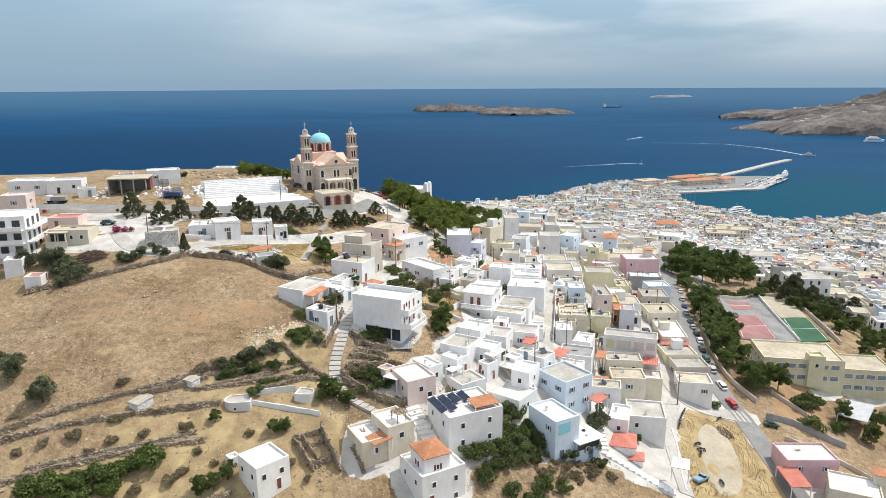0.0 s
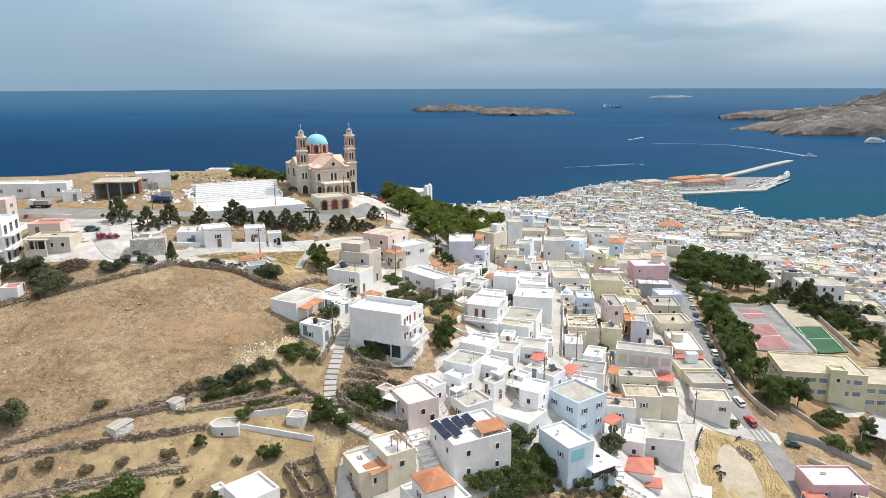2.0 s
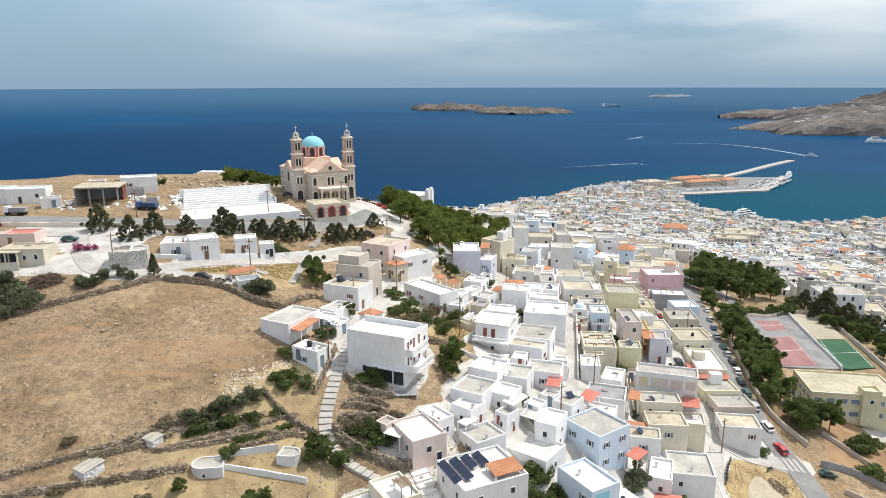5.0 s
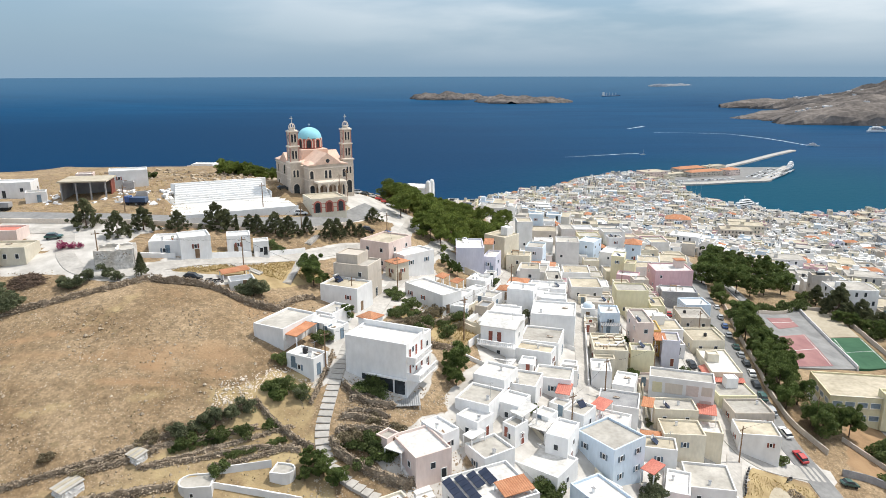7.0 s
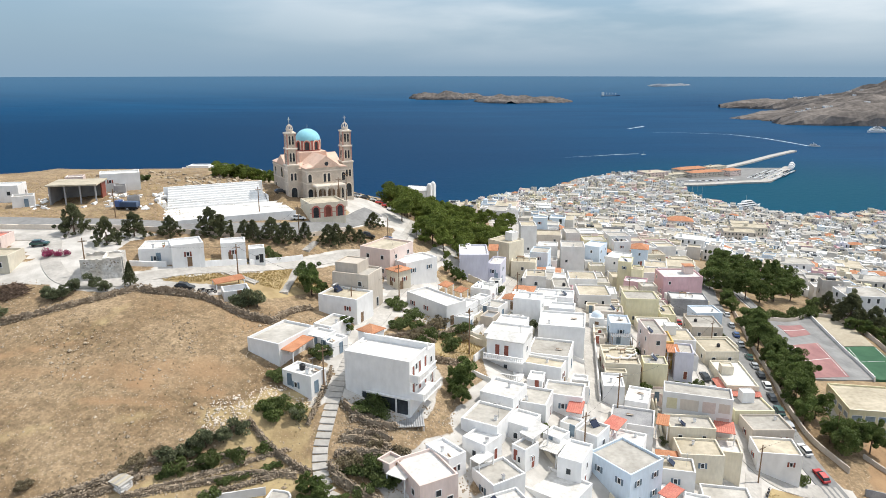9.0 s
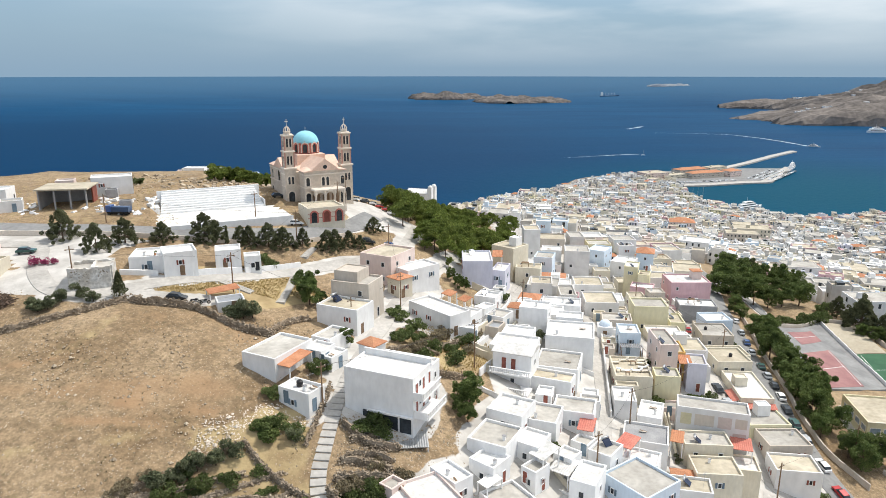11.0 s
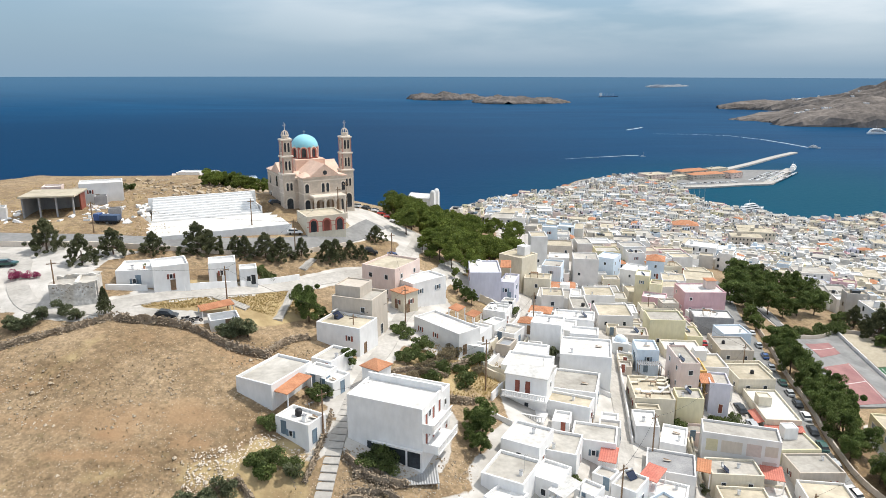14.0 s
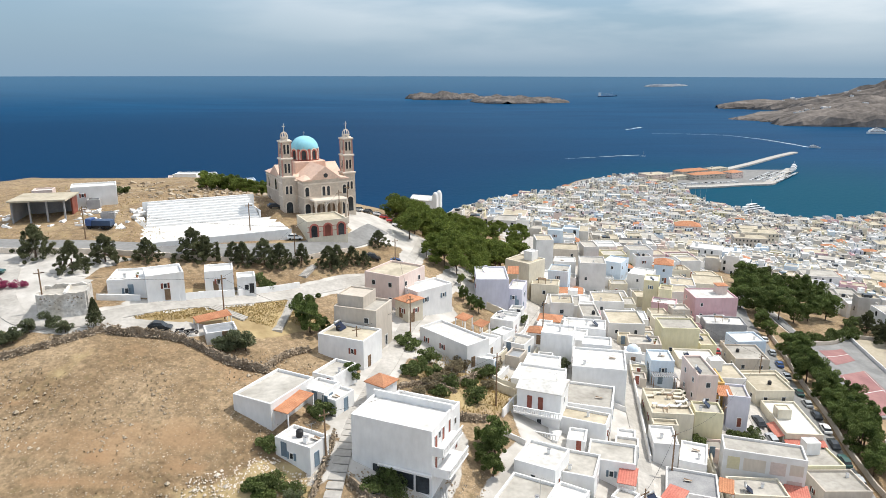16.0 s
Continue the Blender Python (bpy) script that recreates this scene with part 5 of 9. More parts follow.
        part("cupola", g.mesh("cupola", STONETRIM), tw, None, "open ribbed stone cupola")
        part("cross", Geo().bar((c, -0.15, 18.9), (c, -0.15, 20.8), 0.07).bar((c - 0.4, -0.15, 20.2), (c + 0.4, -0.15, 20.2), 0.06).mesh("cross", STONETRIM), tw)
        # door and window in the tower's foot
        for z0, w, h in ((0.1, 1.5, 3.4), (5.3, 0.55, 1.8)):
            for ox in ((0,) if z0 < 1 else (-0.45, 0.45)):
                o = P("arched_door" if z0 < 1 else "arched_window", Geo().arch(w, h, 0.12, -1.66, c + ox, z0), GLASS)
                part("surround", Geo().ring(w, h, 0.25, 0.25, -1.75, c + ox, z0).mesh("surround", STONETRIM), o)
    # front windows, porch
    for x, z, w, h in ((-4.4, 5.1, 0.9, 2.0), (4.4, 5.1, 0.9, 2.0), (-4.4, 0.4, 1.2, 3.0), (4.4, 0.4, 1.2, 3.0), (-0.55, 5.0, 0.7, 2.1), (0.55, 5.0, 0.7, 2.1)):
        o = P("arched_window", Geo().arch(w, h, 0.1, -5.48, x, z), GLASS)
        part("surround", Geo().ring(w, h, 0.25, 0.2, -5.6, x, z).mesh("surround", STONETRIM), o)
    P("round_window", Geo().turned(0, 0, [(0.5, 0), (0.5, 0.12)], 16).moved(pose(0, -5.52, 9.5, 90)), GLASS)
    for y, z, w, h in ((4.0, 5.0, 0.9, 2.2), (8.0, 5.0, 1.6, 2.6), (13.5, 5.0, 0.9, 2.2), (4.0, 0.3, 1.2, 3.0), (13.5, 0.3, 1.2, 2.6)):
        for sx in (-1, 1):
            m = Matrix.Translation((sx * 7.3, y, 0)) @ pose(0, 0, 0, 0, 0, 90 * sx)
            o = P("arched_window", Geo().arch(w, h, 0.1, -0.06, 0, z).moved(m), GLASS)
            part("surround", Geo().ring(w, h, 0.22, 0.2, -0.14, 0, z).moved(m).mesh("surround", STONETRIM), o)
    P("porch_roof", Geo().box(-3.9, 3.9, -8.6, -5.55, 4.1, 4.6, c=0.15), STONETRIM)
    P("porch_floor", Geo().box(-4.0, 4.0, -8.7, -5.55, -1, 0.25), STONETRIM)
    for x in (-3.6, -1.25, 1.25, 3.6):
        P("column", Geo().turned(x, -8.3, [(0.3, 0.25), (0.24, 0.4), (0.22, 3.0), (0.34, 3.3), (0.34, 4.1)], 10), STONETRIM)
    for x in (-2.4, 0, 2.4):
        P("porch_arch", Geo().ring(1.9, 3.6, 0.4, 0.35, -8.45, x, 0.25), STONETRIM)
        P("portal", Geo().arch(1.7, 3.2, 0.1, -5.52, x, 0.25), WOOD)
    FOOT.append((-35, 211, 13))


church()


# ---- parish building below the church, open-air theatre ----
def parish():
    x, y, rot, w, d, top = -28.8, 192.0, 27, 8.6, 8.0, 131.0
    th, base = house(x, y, rot, w, d, top, CREAM, ROOFTAN, "low parish building with red brick arches", openings=False, name="parish_hall", group="")
    h = top - base
    for k, ox in enumerate((-2.9, 0, 2.9)):
        o = part("arched_door", Geo().arch(1.3, 2.5, 0.1, -d / 2 - 0.05, ox, h - 3.4).mesh("arched_door", REDWOOD if k == 1 else GLASS), th)
        part("arch_surround", Geo().ring(1.3, 2.5, 0.35, 0.22, -d / 2 - 0.14, ox, h - 3.4).mesh("arch_surround", BRICKRED), o, None, "red brick arch")
    for z in (1.2, 2.2):
        part("brick_band", Geo().box(-w / 2 - 0.02, w / 2 + 0.02, -d / 2 - 0.03, -d / 2 + 0.1, h - z - 0.12, h - z).mesh("brick_band", BRICKRED), th)


parish()


def theatre():
    th = empty("open_air_theatre", pose(-51.2, 189.0, 129.3, 0, 0, 27), "white concrete open-air theatre with broad steps", "theatre")
    part("stage_floor", Geo().box(-14, 14, -10.0, 5.2, -4.5, 0.0).mesh("stage_floor", ROOFWHITE), th)
    for k in range(9):
        part("step", Geo().box(-12.2 + k * 0.12, 11.0 - k * 0.12, 5.21 + k * 0.63, 5.83 + k * 0.63, -2, 0.45 * (k + 1), c=0.03).mesh("step", WHITE), th)
    for k in range(5):
        part("floor_joint", Geo().box(-12.0 + 5.6 * k, -11.9 + 5.6 * k, -9.9, 5.1, 0.002, 0.012).mesh("floor_joint", GREYWHITE), th)
    part("back_wall", Geo().box(-12.2, 11.2, 10.95, 11.3, -2, 4.4).mesh("back_wall", WHITE), th)
    part("side_wall", Geo().box(-14.2, -12.25, 5.22, 11.2, -2, 1.6).mesh("side_wall", WHITE), th)
    part("side_wall", Geo().box(11.05, 11.35, 5.22, 11.2, -2, 1.6).mesh("side_wall", WHITE), th)
    part("parapet", Geo().box(-14.05, 14.05, -10.3, -10.05, -4.5, 0.3).mesh("parapet", WHITE), th)
    part("doorway", Geo().box(-8.5, -5.5, -10.36, -10.2, -2.6, -1.2).mesh("doorway", GLASS), th)
    FOOT.append((-51, 191, 15))


theatre()


# ---- trees ----
def foliage(name, lobes, leaf, count, mat, seed):
    """Many small leaves in clumps round the given lobes (x, y, z, rx, rz)."""
    r = np.random.RandomState(seed)
    v, f = [], []
    for x, y, z, rx, rz in lobes:
        d = r.normal(size=(count, 3))
        d /= np.linalg.norm(d, axis=1)[:, None]
        rad = r.uniform(0.45, 1.08, count) ** 0.6
        c = np.c_[x + d[:, 0] * rx * rad, y + d[:, 1] * rx * rad, z + d[:, 2] * rz * rad]
        a, b = r.normal(size=(2, count, 3))
        a = a + d * -0.2
        a /= np.linalg.norm(a, axis=1)[:, None]
        b = np.cross(a, b)
        b /= np.linalg.norm(b, axis=1)[:, None] + 1e-6
        s = leaf * r.uniform(0.6, 1.4, count)[:, None]
        k = len(v)
        v += np.stack([c - a * s, c + b * s * 0.55, c + a * s, c - b * s * 0.55], 1).reshape(-1, 3).tolist()
        f += (k + np.arange(count * 4).reshape(-1, 4)).tolist()
    return mesh(name, v, f, mat)


def tree(name, label, h, lobes, leaf, count, mat, seed, trunk=0.18, category="tree"):
    th = empty(name, pose(0, -400, -50), label, category, "trees of the hillside")
    g = Geo()
    g.bar((0, 0, -0.6), (0.05, 0.03, h * 0.45), trunk, 0, 8, trunk * 0.65)
    for x, y, z, rx, rz in lobes[:6]:
        g.bar((0.04, 0.02, h * 0.32), (x * 0.8, y * 0.8, z), trunk * 0.5, 0, 5, trunk * 0.15)
    part("trunk", g.mesh("trunk", BARK), th)
    part("crown", foliage("crown", lobes, leaf, count, mat, seed), th)
    return th


def lobes(seed, n, spread, z0, z1, r0, r1, flat=0.8):
    q = random.Random(seed)
    out = []
    for k in range(n):
        a, e = 2 * math.pi * k / n + q.uniform(-0.5, 0.5), q.uniform(0.2, 1.0)
        z = q.uniform(z0, z1)
        rr = q.uniform(r0, r1)
        out.append((math.cos(a) * spread * e, math.sin(a) * spread * e, z, rr, rr * flat))
    return out


PINES = [tree("pine_tree", "green aleppo pine with an uneven spreading crown", 7.0, lobes(s, 26, 3.1, 2.4, 7.2, 0.7, 1.5, 0.6), 0.17, 330, PINELEAF, s) for s in (1, 2, 3)]
def spreading(seed, n, h, wide):
    """Lobes of an irregular, roughly conical crown that starts near the ground."""
    q = random.Random(seed)
    out = []
    for k in range(n):
        t = ((k + 0.5) / n) ** 1.25
        a, e = 2.4 * k + q.uniform(-0.6, 0.6), q.uniform(0.3, 1.0) ** 0.6
        reach = wide * (1 - t) ** 0.7 * q.uniform(0.6, 1.2)
        out.append((math.cos(a) * reach * e, math.sin(a) * reach * e, 0.35 + t * (h - 0.5) + q.uniform(-0.3, 0.3), q.uniform(0.3, 0.62), q.uniform(0.22, 0.5)))
    return out


CONIFERS = [tree("tamarisk_tree", "dark feathery tree beside the road", 5.6, spreading(s, 80, 5.4, 4.0), 0.11, 190, DARKLEAF, s) for s in (11, 12, 13)]
BROADS = [tree("street_tree", "leafy green tree with a rounded ragged crown", 8.4, lobes(s, 34, 3.7, 2.6, 8.4, 0.7, 1.5, 0.75), 0.175, 420, LEAF, s, 0.22) for s in (21, 22, 23)]
OLIVES = [tree("olive_tree", "grey-green olive tree on a dry terrace", 3.0, lobes(s, 12, 1.5, 0.7, 2.8, 0.5, 0.95, 0.7), 0.14, 230, OLIVE, s, 0.14) for s in (31, 32)]
BUSHES = [tree("shrub", "low green shrub on dry ground", 1.4, lobes(s, 9, 1.1, 0.35, 1.1, 0.35, 0.7, 0.7), 0.11, 190, BUSHLEAF, s, 0.06, "shrub") for s in (41, 42, 43)]
SCRUBS = [tree("dry_shrub", "dry brown shrub on bare ground", 1.2, lobes(s, 9, 1.0, 0.3, 0.9, 0.3, 0.6, 0.7), 0.11, 170, SCRUB, s, 0.05, "shrub") for s in (51, 52)]
CACTUS = [tree("cactus_thicket", "thick green prickly pear thicket", 1.8, lobes(61, 9, 1.5, 0.5, 1.4, 0.7, 1.0, 0.8), 0.20, 240, LEAF, 61, 0.1, "cactus")]
CYPRESS = [tree("cypress_tree", "slim dark cypress tree", 4.2, [(0, 0, 0.6 + 0.45 * k, 0.62 - 0.055 * k, 0.5) for k in range(9)], 0.13, 170, DARKLEAF, 71, 0.12)]
JUNIPER = [tree("juniper_tree", "small dark conical conifer on a verge", 3.4, [(math.cos(2.4 * k) * 0.32 * (1 - k / 16), math.sin(2.4 * k) * 0.32 * (1 - k / 16), 0.95 + 0.165 * k, 1.02 - 0.052 * k, 0.4) for k in range(16)], 0.13, 150, DARKLEAF, 72, 0.12)]
BOUGAIN = [tree("bougainvillea", "magenta flowering bougainvillea bush", 2.2, lobes(81, 7, 1.3, 0.8, 1.8, 0.7, 1.0, 0.8), 0.12, 260, BLOOM, 81, 0.08, "shrub")]
TREES = PINES + CONIFERS + BROADS + OLIVES + BUSHES + SCRUBS + CACTUS + CYPRESS + JUNIPER + BOUGAIN
used = {}
tr = random.Random(3)


def plant(kind, x, y, size=1.0, sink=0.05):
    proto = kind[tr.randrange(len(kind))]
    m = pose(x, y, gz(x, y) - sink, 0, 0, tr.uniform(0, 360)) @ Matrix.Diagonal((size * tr.uniform(0.9, 1.1), size * tr.uniform(0.9, 1.1), size * tr.uniform(0.9, 1.12), 1))
    if proto.name in used:
        copy_thing(proto, m)
    else:
        used[proto.name] = proto
        proto.matrix_basis = m
        return


def row(kind, size, *places):
    for x, y in places:
        plant(kind, x, y, size * tr.uniform(0.85, 1.15))


# pine wood below the church
WOOD_SPOTS = []
EDGE_E, EDGE_S = ((186, 195, 217, 250, 266), (0.5, 4.0, 9.5, 19.0, 23.0)), ((-18, -12, -8, -4, 3, 9), (205, 203, 196, 186, 187, 206))
for k in range(900):
    x, y = tr.uniform(-16, 26), tr.uniform(185, 292)
    if x < np.interp(y, *EDGE_E) + 1.5 and y > np.interp(x, *EDGE_S) and math.hypot(x + 20, y - 212) > 9.5 and near_line(x, y, LANE_UP) > 2.2 and near_line(x, y, WOOD_PATH) > 2.0 and all(math.hypot(x - a, y - b) > 0.8 * r for a, b, r in FOOT) and all(math.hypot(x - a, y - b) > 3.6 for a, b in WOOD_SPOTS):
        WOOD_SPOTS.append((x, y))
        plant(PINES, x, y, np.interp(y, (188, 200, 215, 238, 250, 262, 290), (0.66, 0.95, 1.12, 1.05, 0.8, 0.52, 0.5)) * tr.uniform(0.82, 1.1))
for k in range(30):
    plant(PINES, -63 + k * 0.62 + tr.uniform(-1, 1), 222.5 + tr.uniform(-3, 3) + 0.15 * k, tr.uniform(0.5, 0.64), 1.0)
# row along the road under the theatre
row(CONIFERS, 0.98, (-74.7, 166.2), (-65.4, 160.4), (-62.4, 165.8), (-56.2, 168.4), (-49.0, 171.6), (-47.0, 172.4), (-36.9, 174.8), (-34.2, 175.8))
row(CONIFERS, 0.7, (-42.6, 174.2), (-40.6, 173.6), (-30.6, 178.4), (-25.5, 179.2), (-24.0, 180.6), (-21.4, 182.6), (-19.0, 183.2), (-17.0, 193.3))
row(CYPRESS, 0.9, (-44.8, 172.4))
row(JUNIPER, 1.05, (-53.3, 142.9))
row(CYPRESS, 0.7, (-41.0, 173.6))
row(OLIVES, 1.0, (-86.1, 137.2), (-85.1, 138.4), (-81.5, 138.1), (-79.6, 137.4), (-78.0, 137.7), (-75.9, 136.6), (-71.8, 132.0), (-70.3, 132.6), (-74.2, 132.8), (-73.4, 134.6), (-76.0, 134.4))
row(OLIVES, 0.65, (-64.0, 138.0), (-62.8, 138.6), (-61.8, 141.0), (-59.4, 142.2), (-56.9, 141.4), (-73.5, 129.6), (-65.2, 138.8))
row(OLIVES, 0.95, (-33.2, 142.4), (-34.8, 141.6), (-32.0, 143.4))
row(BROADS, 0.55, (-24.6, 153.6), (-22.6, 155.6), (-25.5, 156.0), (-16.2, 139.6), (1.1, 180.4), (2.6, 178.4), (3.9, 176.6))
row(BROADS, 0.62, (3.4, 127.6), (2.0, 129.2))
row(OLIVES, 0.72, (-30.6, 111.2), (-32.4, 109.6), (-28.6, 112.2), (-34.4, 108.4), (-26.8, 113.4), (-19.6, 116.4))
row(BROADS, 0.45, (-15.2, 105.1), (-13.2, 104.0), (-17.0, 104.4), (-23.4, 97.8), (-21.8, 98.4), (-33.0, 98.2))
row(BUSHES, 1.1, (-23.6, 117.6), (-22.4, 118.6), (-19.0, 129.8), (-18.2, 130.4), (-24.2, 123.4), (-9.9, 119.4), (-8.6, 118.6), (-11.2, 118.8), (-7.7, 145.1), (-5.6, 150.9), (-9.7, 157.0), (-7.0, 148.0), (-4.6, 146.6), (0.8, 144.6), (2.8, 149.0), (-8.6, 154.6), (12.2, 177.5))
row(CACTUS, 1.15, (-49.4, 86.0), (-46.4, 87.4), (-43.4, 89.0), (-52.4, 85.0), (-40.6, 90.4), (-48.0, 84.0), (-55.4, 84.4), (-44.6, 85.6))
row(OLIVES, 1.25, (-60.9, 99.2), (-68.4, 104.2), (-74.0, 107.0))
row(BROADS, 0.5, (-28.6, 89.6), (-30.2, 87.8), (-31.6, 86.6))
row(SCRUBS, 1.0, (-36.5, 88.2), (-35.1, 89.8), (-43.0, 94.4), (-47.2, 93.0), (-39.5, 106.6), (-38.2, 107.4), (20.4, 96.8), (23.3, 97.8), (31.6, 101.8), (28.0, 100.6), (25.0, 99.0), (-41, 86))
row(BUSHES, 1.15, (9.6, 100.8), (12.4, 100.6), (15.0, 103.2), (11.0, 95.6), (13.0, 96.6), (15.4, 98.6), (18.4, 99.4), (16.6, 108.6), (18.8, 106.4), (10.0, 93.6), (19.4, 94.6), (22.6, 95.0), (30.0, 103.0), (14.2, 92.4), (17.6, 92.0))
row(BOUGAIN, 0.66, (-72.6, 152.8), (-71.0, 153.2), (-69.6, 153.6), (-98.1, 168.0))
row(SCRUBS, 1.3, (-5.0, 142.0), (-3.0, 145.4), (0.2, 151.0), (-1.4, 148.4), (3.6, 146.0), (-9.0, 113.6), (-11.4, 110.4), (-5.6, 112.8), (5.2, 152.6), (-6.4, 139.0))
row(BUSHES, 1.2, (-2.2, 143.2), (4.2, 150.2), (-10.2, 109.6), (-8.2, 110.6), (-3.6, 139.6), (1.6, 140.6))
row(BUSHES, 1.0, (-79.3, 212.0), (-6.0, 109.0), (-9.4, 106.8), (-36.6, 168.0), (-34.5, 166.0))
row(BUSHES, 1.3, (9.3, 98.0), (11.1, 99.2), (7.9, 96.9), (14.2, 103.4), (15.1, 102.1), (14.6, 108.4), (15.2, 107.3), (17.9, 104.8), (19.5, 103.7), (21.3, 103.5), (22.2, 104.3), (16.4, 100.9), (13.0, 99.8), (12.4, 101.8), (13.4, 105.2), (24.4, 102.6))
row(SCRUBS, 0.85, (22.3, 100.5), (17.7, 100.5), (18.7, 99.6), (20.6, 101.2), (24.0, 100.2), (26.2, 101.6), (21.4, 98.6), (19.4, 97.4), (25.6, 98.2), (28.4, 102.4), (16.2, 98.6))
row(BUSHES, 1.2, (46.6, 153.6), (47.8, 153.2), (36.4, 147.2), (35.6, 145.6))
row(OLIVES, 0.9, (27.7, 104.6), (29.5, 105.9), (31.9, 113.6), (32.2, 115.8))
row(BROADS, 0.5, (-16.8, 106.0), (-14.6, 105.0), (-12.4, 104.0), (-15.4, 106.6))
row(CACTUS, 0.75, (-24.2, 117.8), (-23.2, 116.6))
row(BROADS, 0.42, (-9.3, 120.2))
row(BUSHES, 0.9, (-10.0, 110.4), (-8.4, 109.0), (-11.6, 109.6), (-7.2, 108.0), (-9.8, 120.6), (-8.6, 120.1), (-20.1, 117.7), (-28.0, 104.4), (-33.4, 107.6), (-29.6, 109.2), (-26.4, 110.0), (-31.4, 110.2), (-23.0, 111.6))
row(SCRUBS, 0.9, (-50, 91), (-53, 93.4), (-57, 92), (-34, 93), (-31, 91.6), (-37, 96.4), (-42, 98.8), (-48, 96.6), (-60, 90), (-64, 96.4), (-70, 92), (-27, 97), (-20, 93), (-17, 90.6), (-45, 101.6), (-36, 109.4), (-50, 103.6))
for (ax, ay), (bx, by), n_ in (((-35.0, 106.2), (-28.6, 108.8), 9), ((-27.4, 106.6), (-20.8, 109.8), 11), ((-33, 108.2), (-27, 110.6), 7)):
    for k in range(n_):
        plant(BUSHES, ax + (bx - ax) * k / (n_ - 1) + tr.uniform(-0.2, 0.2), ay + (by - ay) * k / (n_ - 1) + tr.uniform(-0.2, 0.2), tr.uniform(0.3, 0.5))
row(BROADS, 0.62, (1.9, 126.0), (3.6, 127.8), (3.0, 124.0))
# trees along the main street and the park behind
for k, yy in enumerate(np.arange(152, 216, 3.4)):
    xx = np.interp(yy, [q[1] for q in MAIN_ROAD], [q[0] for q in MAIN_ROAD])
    plant(BROADS, xx + (5.6 if k % 2 else 8.8) + tr.uniform(-0.5, 0.9), yy + tr.uniform(-1, 1), tr.uniform(1.1, 1.42) if 154 < yy < 192 else tr.uniform(0.95, 1.15))
row(BROADS, 1.25, (76.0, 148.0), (79.5, 150.0), (83.0, 150.6), (77.8, 152.6))
row(BROADS, 1.5, (87.5, 246.5), (91.0, 243.5), (94.6, 247), (98.6, 244.6), (103.9, 245.7), (110.8, 250.3), (117.9, 253.1), (92, 254), (99, 256), (106, 258), (113, 262), (120, 264), (127, 268), (96, 264), (104, 268), (112, 272), (121, 276), (129, 280), (102, 278), (111, 284), (120, 288), (128, 292), (109, 294), (118, 299), (127, 304))
row(BROADS, 0.95, (86.0, 229.0), (88.5, 234.5), (84.8, 222.5), (124.4, 222), (126.5, 217.0), (122.8, 226.0))
row(BROADS, 0.95, (94.3, 142.3), (98.0, 137.0), (102.6, 142.9), (112.7, 150.0), (124.4, 198.2), (133.7, 200.4), (128, 206), (138, 212), (147.9, 230.2), (142, 222), (131, 190), (150, 244), (136, 196), (129, 214), (145, 206), (152, 218), (126, 186), (121, 180), (128, 178), (134, 184), (118, 172), (124, 170), (131, 172), (104, 136), (109, 141), (115, 145), (140, 200), (147, 214), (156, 228), (133, 205), (138, 190), (144, 196), (150, 206))
row(BUSHES, 1.6, (86.4, 144.6), (88.2, 146.8), (92.0, 139.2), (90.2, 147.8), (99.6, 146.6), (101.4, 148.4), (84.6, 137.4), (127.0, 222.6), (129.6, 215.0), (131.4, 208.2), (125.6, 212.6))
row(CONIFERS, 1.5, (126, 232), (130, 226), (134, 219), (138, 228), (131, 240), (125, 243), (140, 238), (146, 236), (136, 248), (144, 250), (151, 236), (158, 240), (160, 226), (154, 214))
row(BUSHES, 1.7, (118.6, 240), (122, 247), (126, 251), (116, 237), (112, 236.4), (107, 234), (101, 230), (96, 227), (94, 222), (91, 216), (88, 208), (86.4, 202), (85, 196), (83.4, 190), (82, 184))
# single trees between the lower houses
for k in range(150):
    y = tr.uniform(300, 800)
    x = tr.uniform(np.interp(y, [q[0] for q in TOWN_LEFT], [q[1] for q in TOWN_LEFT]) + 12, 0.75 * y)
    if gz(x, y) > 4:
        plant(BROADS if k % 3 else CONIFERS, x, y, tr.uniform(0.75, 1.2))
row(BROADS, 1.2, (118, 420), (123, 424), (113, 426), (128, 421), (262, 470), (266, 474))


# ---- the rest of the town ----
PALETTE = [(WHITE, ROOFWHITE)] * 7 + [(GREYWHITE, ROOFCEM)] * 4 + [(WHITE, ROOFCEM)] * 4 + [(CREAM, ROOFTAN)] * 4 + [(CREAM, ROOFCEM)] * 3 + [(GREYWHITE, ROOFTAN)] * 3 + [(BEIGE, ROOFCEM), (BEIGE, ROOFTAN), (YELLOW, ROOFCEM), (ROSE, ROOFCEM), (ROSE, ROOFTAN), (BLUE, ROOFWHITE), (PINK, ROOFCEM)]
NAMES = {WHITE: "whitewashed", GREYWHITE: "weathered white", CREAM: "cream-coloured", BEIGE: "beige", YELLOW: "pale yellow", ROSE: "pale rose", BLUE: "pale blue", PINK: "pink"}
tw = random.Random(11)
CELLS = {}


def remember(plot):
    CELLS.setdefault((int(plot[0] // 12), int(plot[1] // 12)), []).append(plot)


def room_for(plot, gap):
    i, j = int(plot[0] // 12), int(plot[1] // 12)
    return all(apart(plot, q, gap) for a in (-1, 0, 1) for b in (-1, 0, 1) for q in CELLS.get((i + a, j + b), ()))


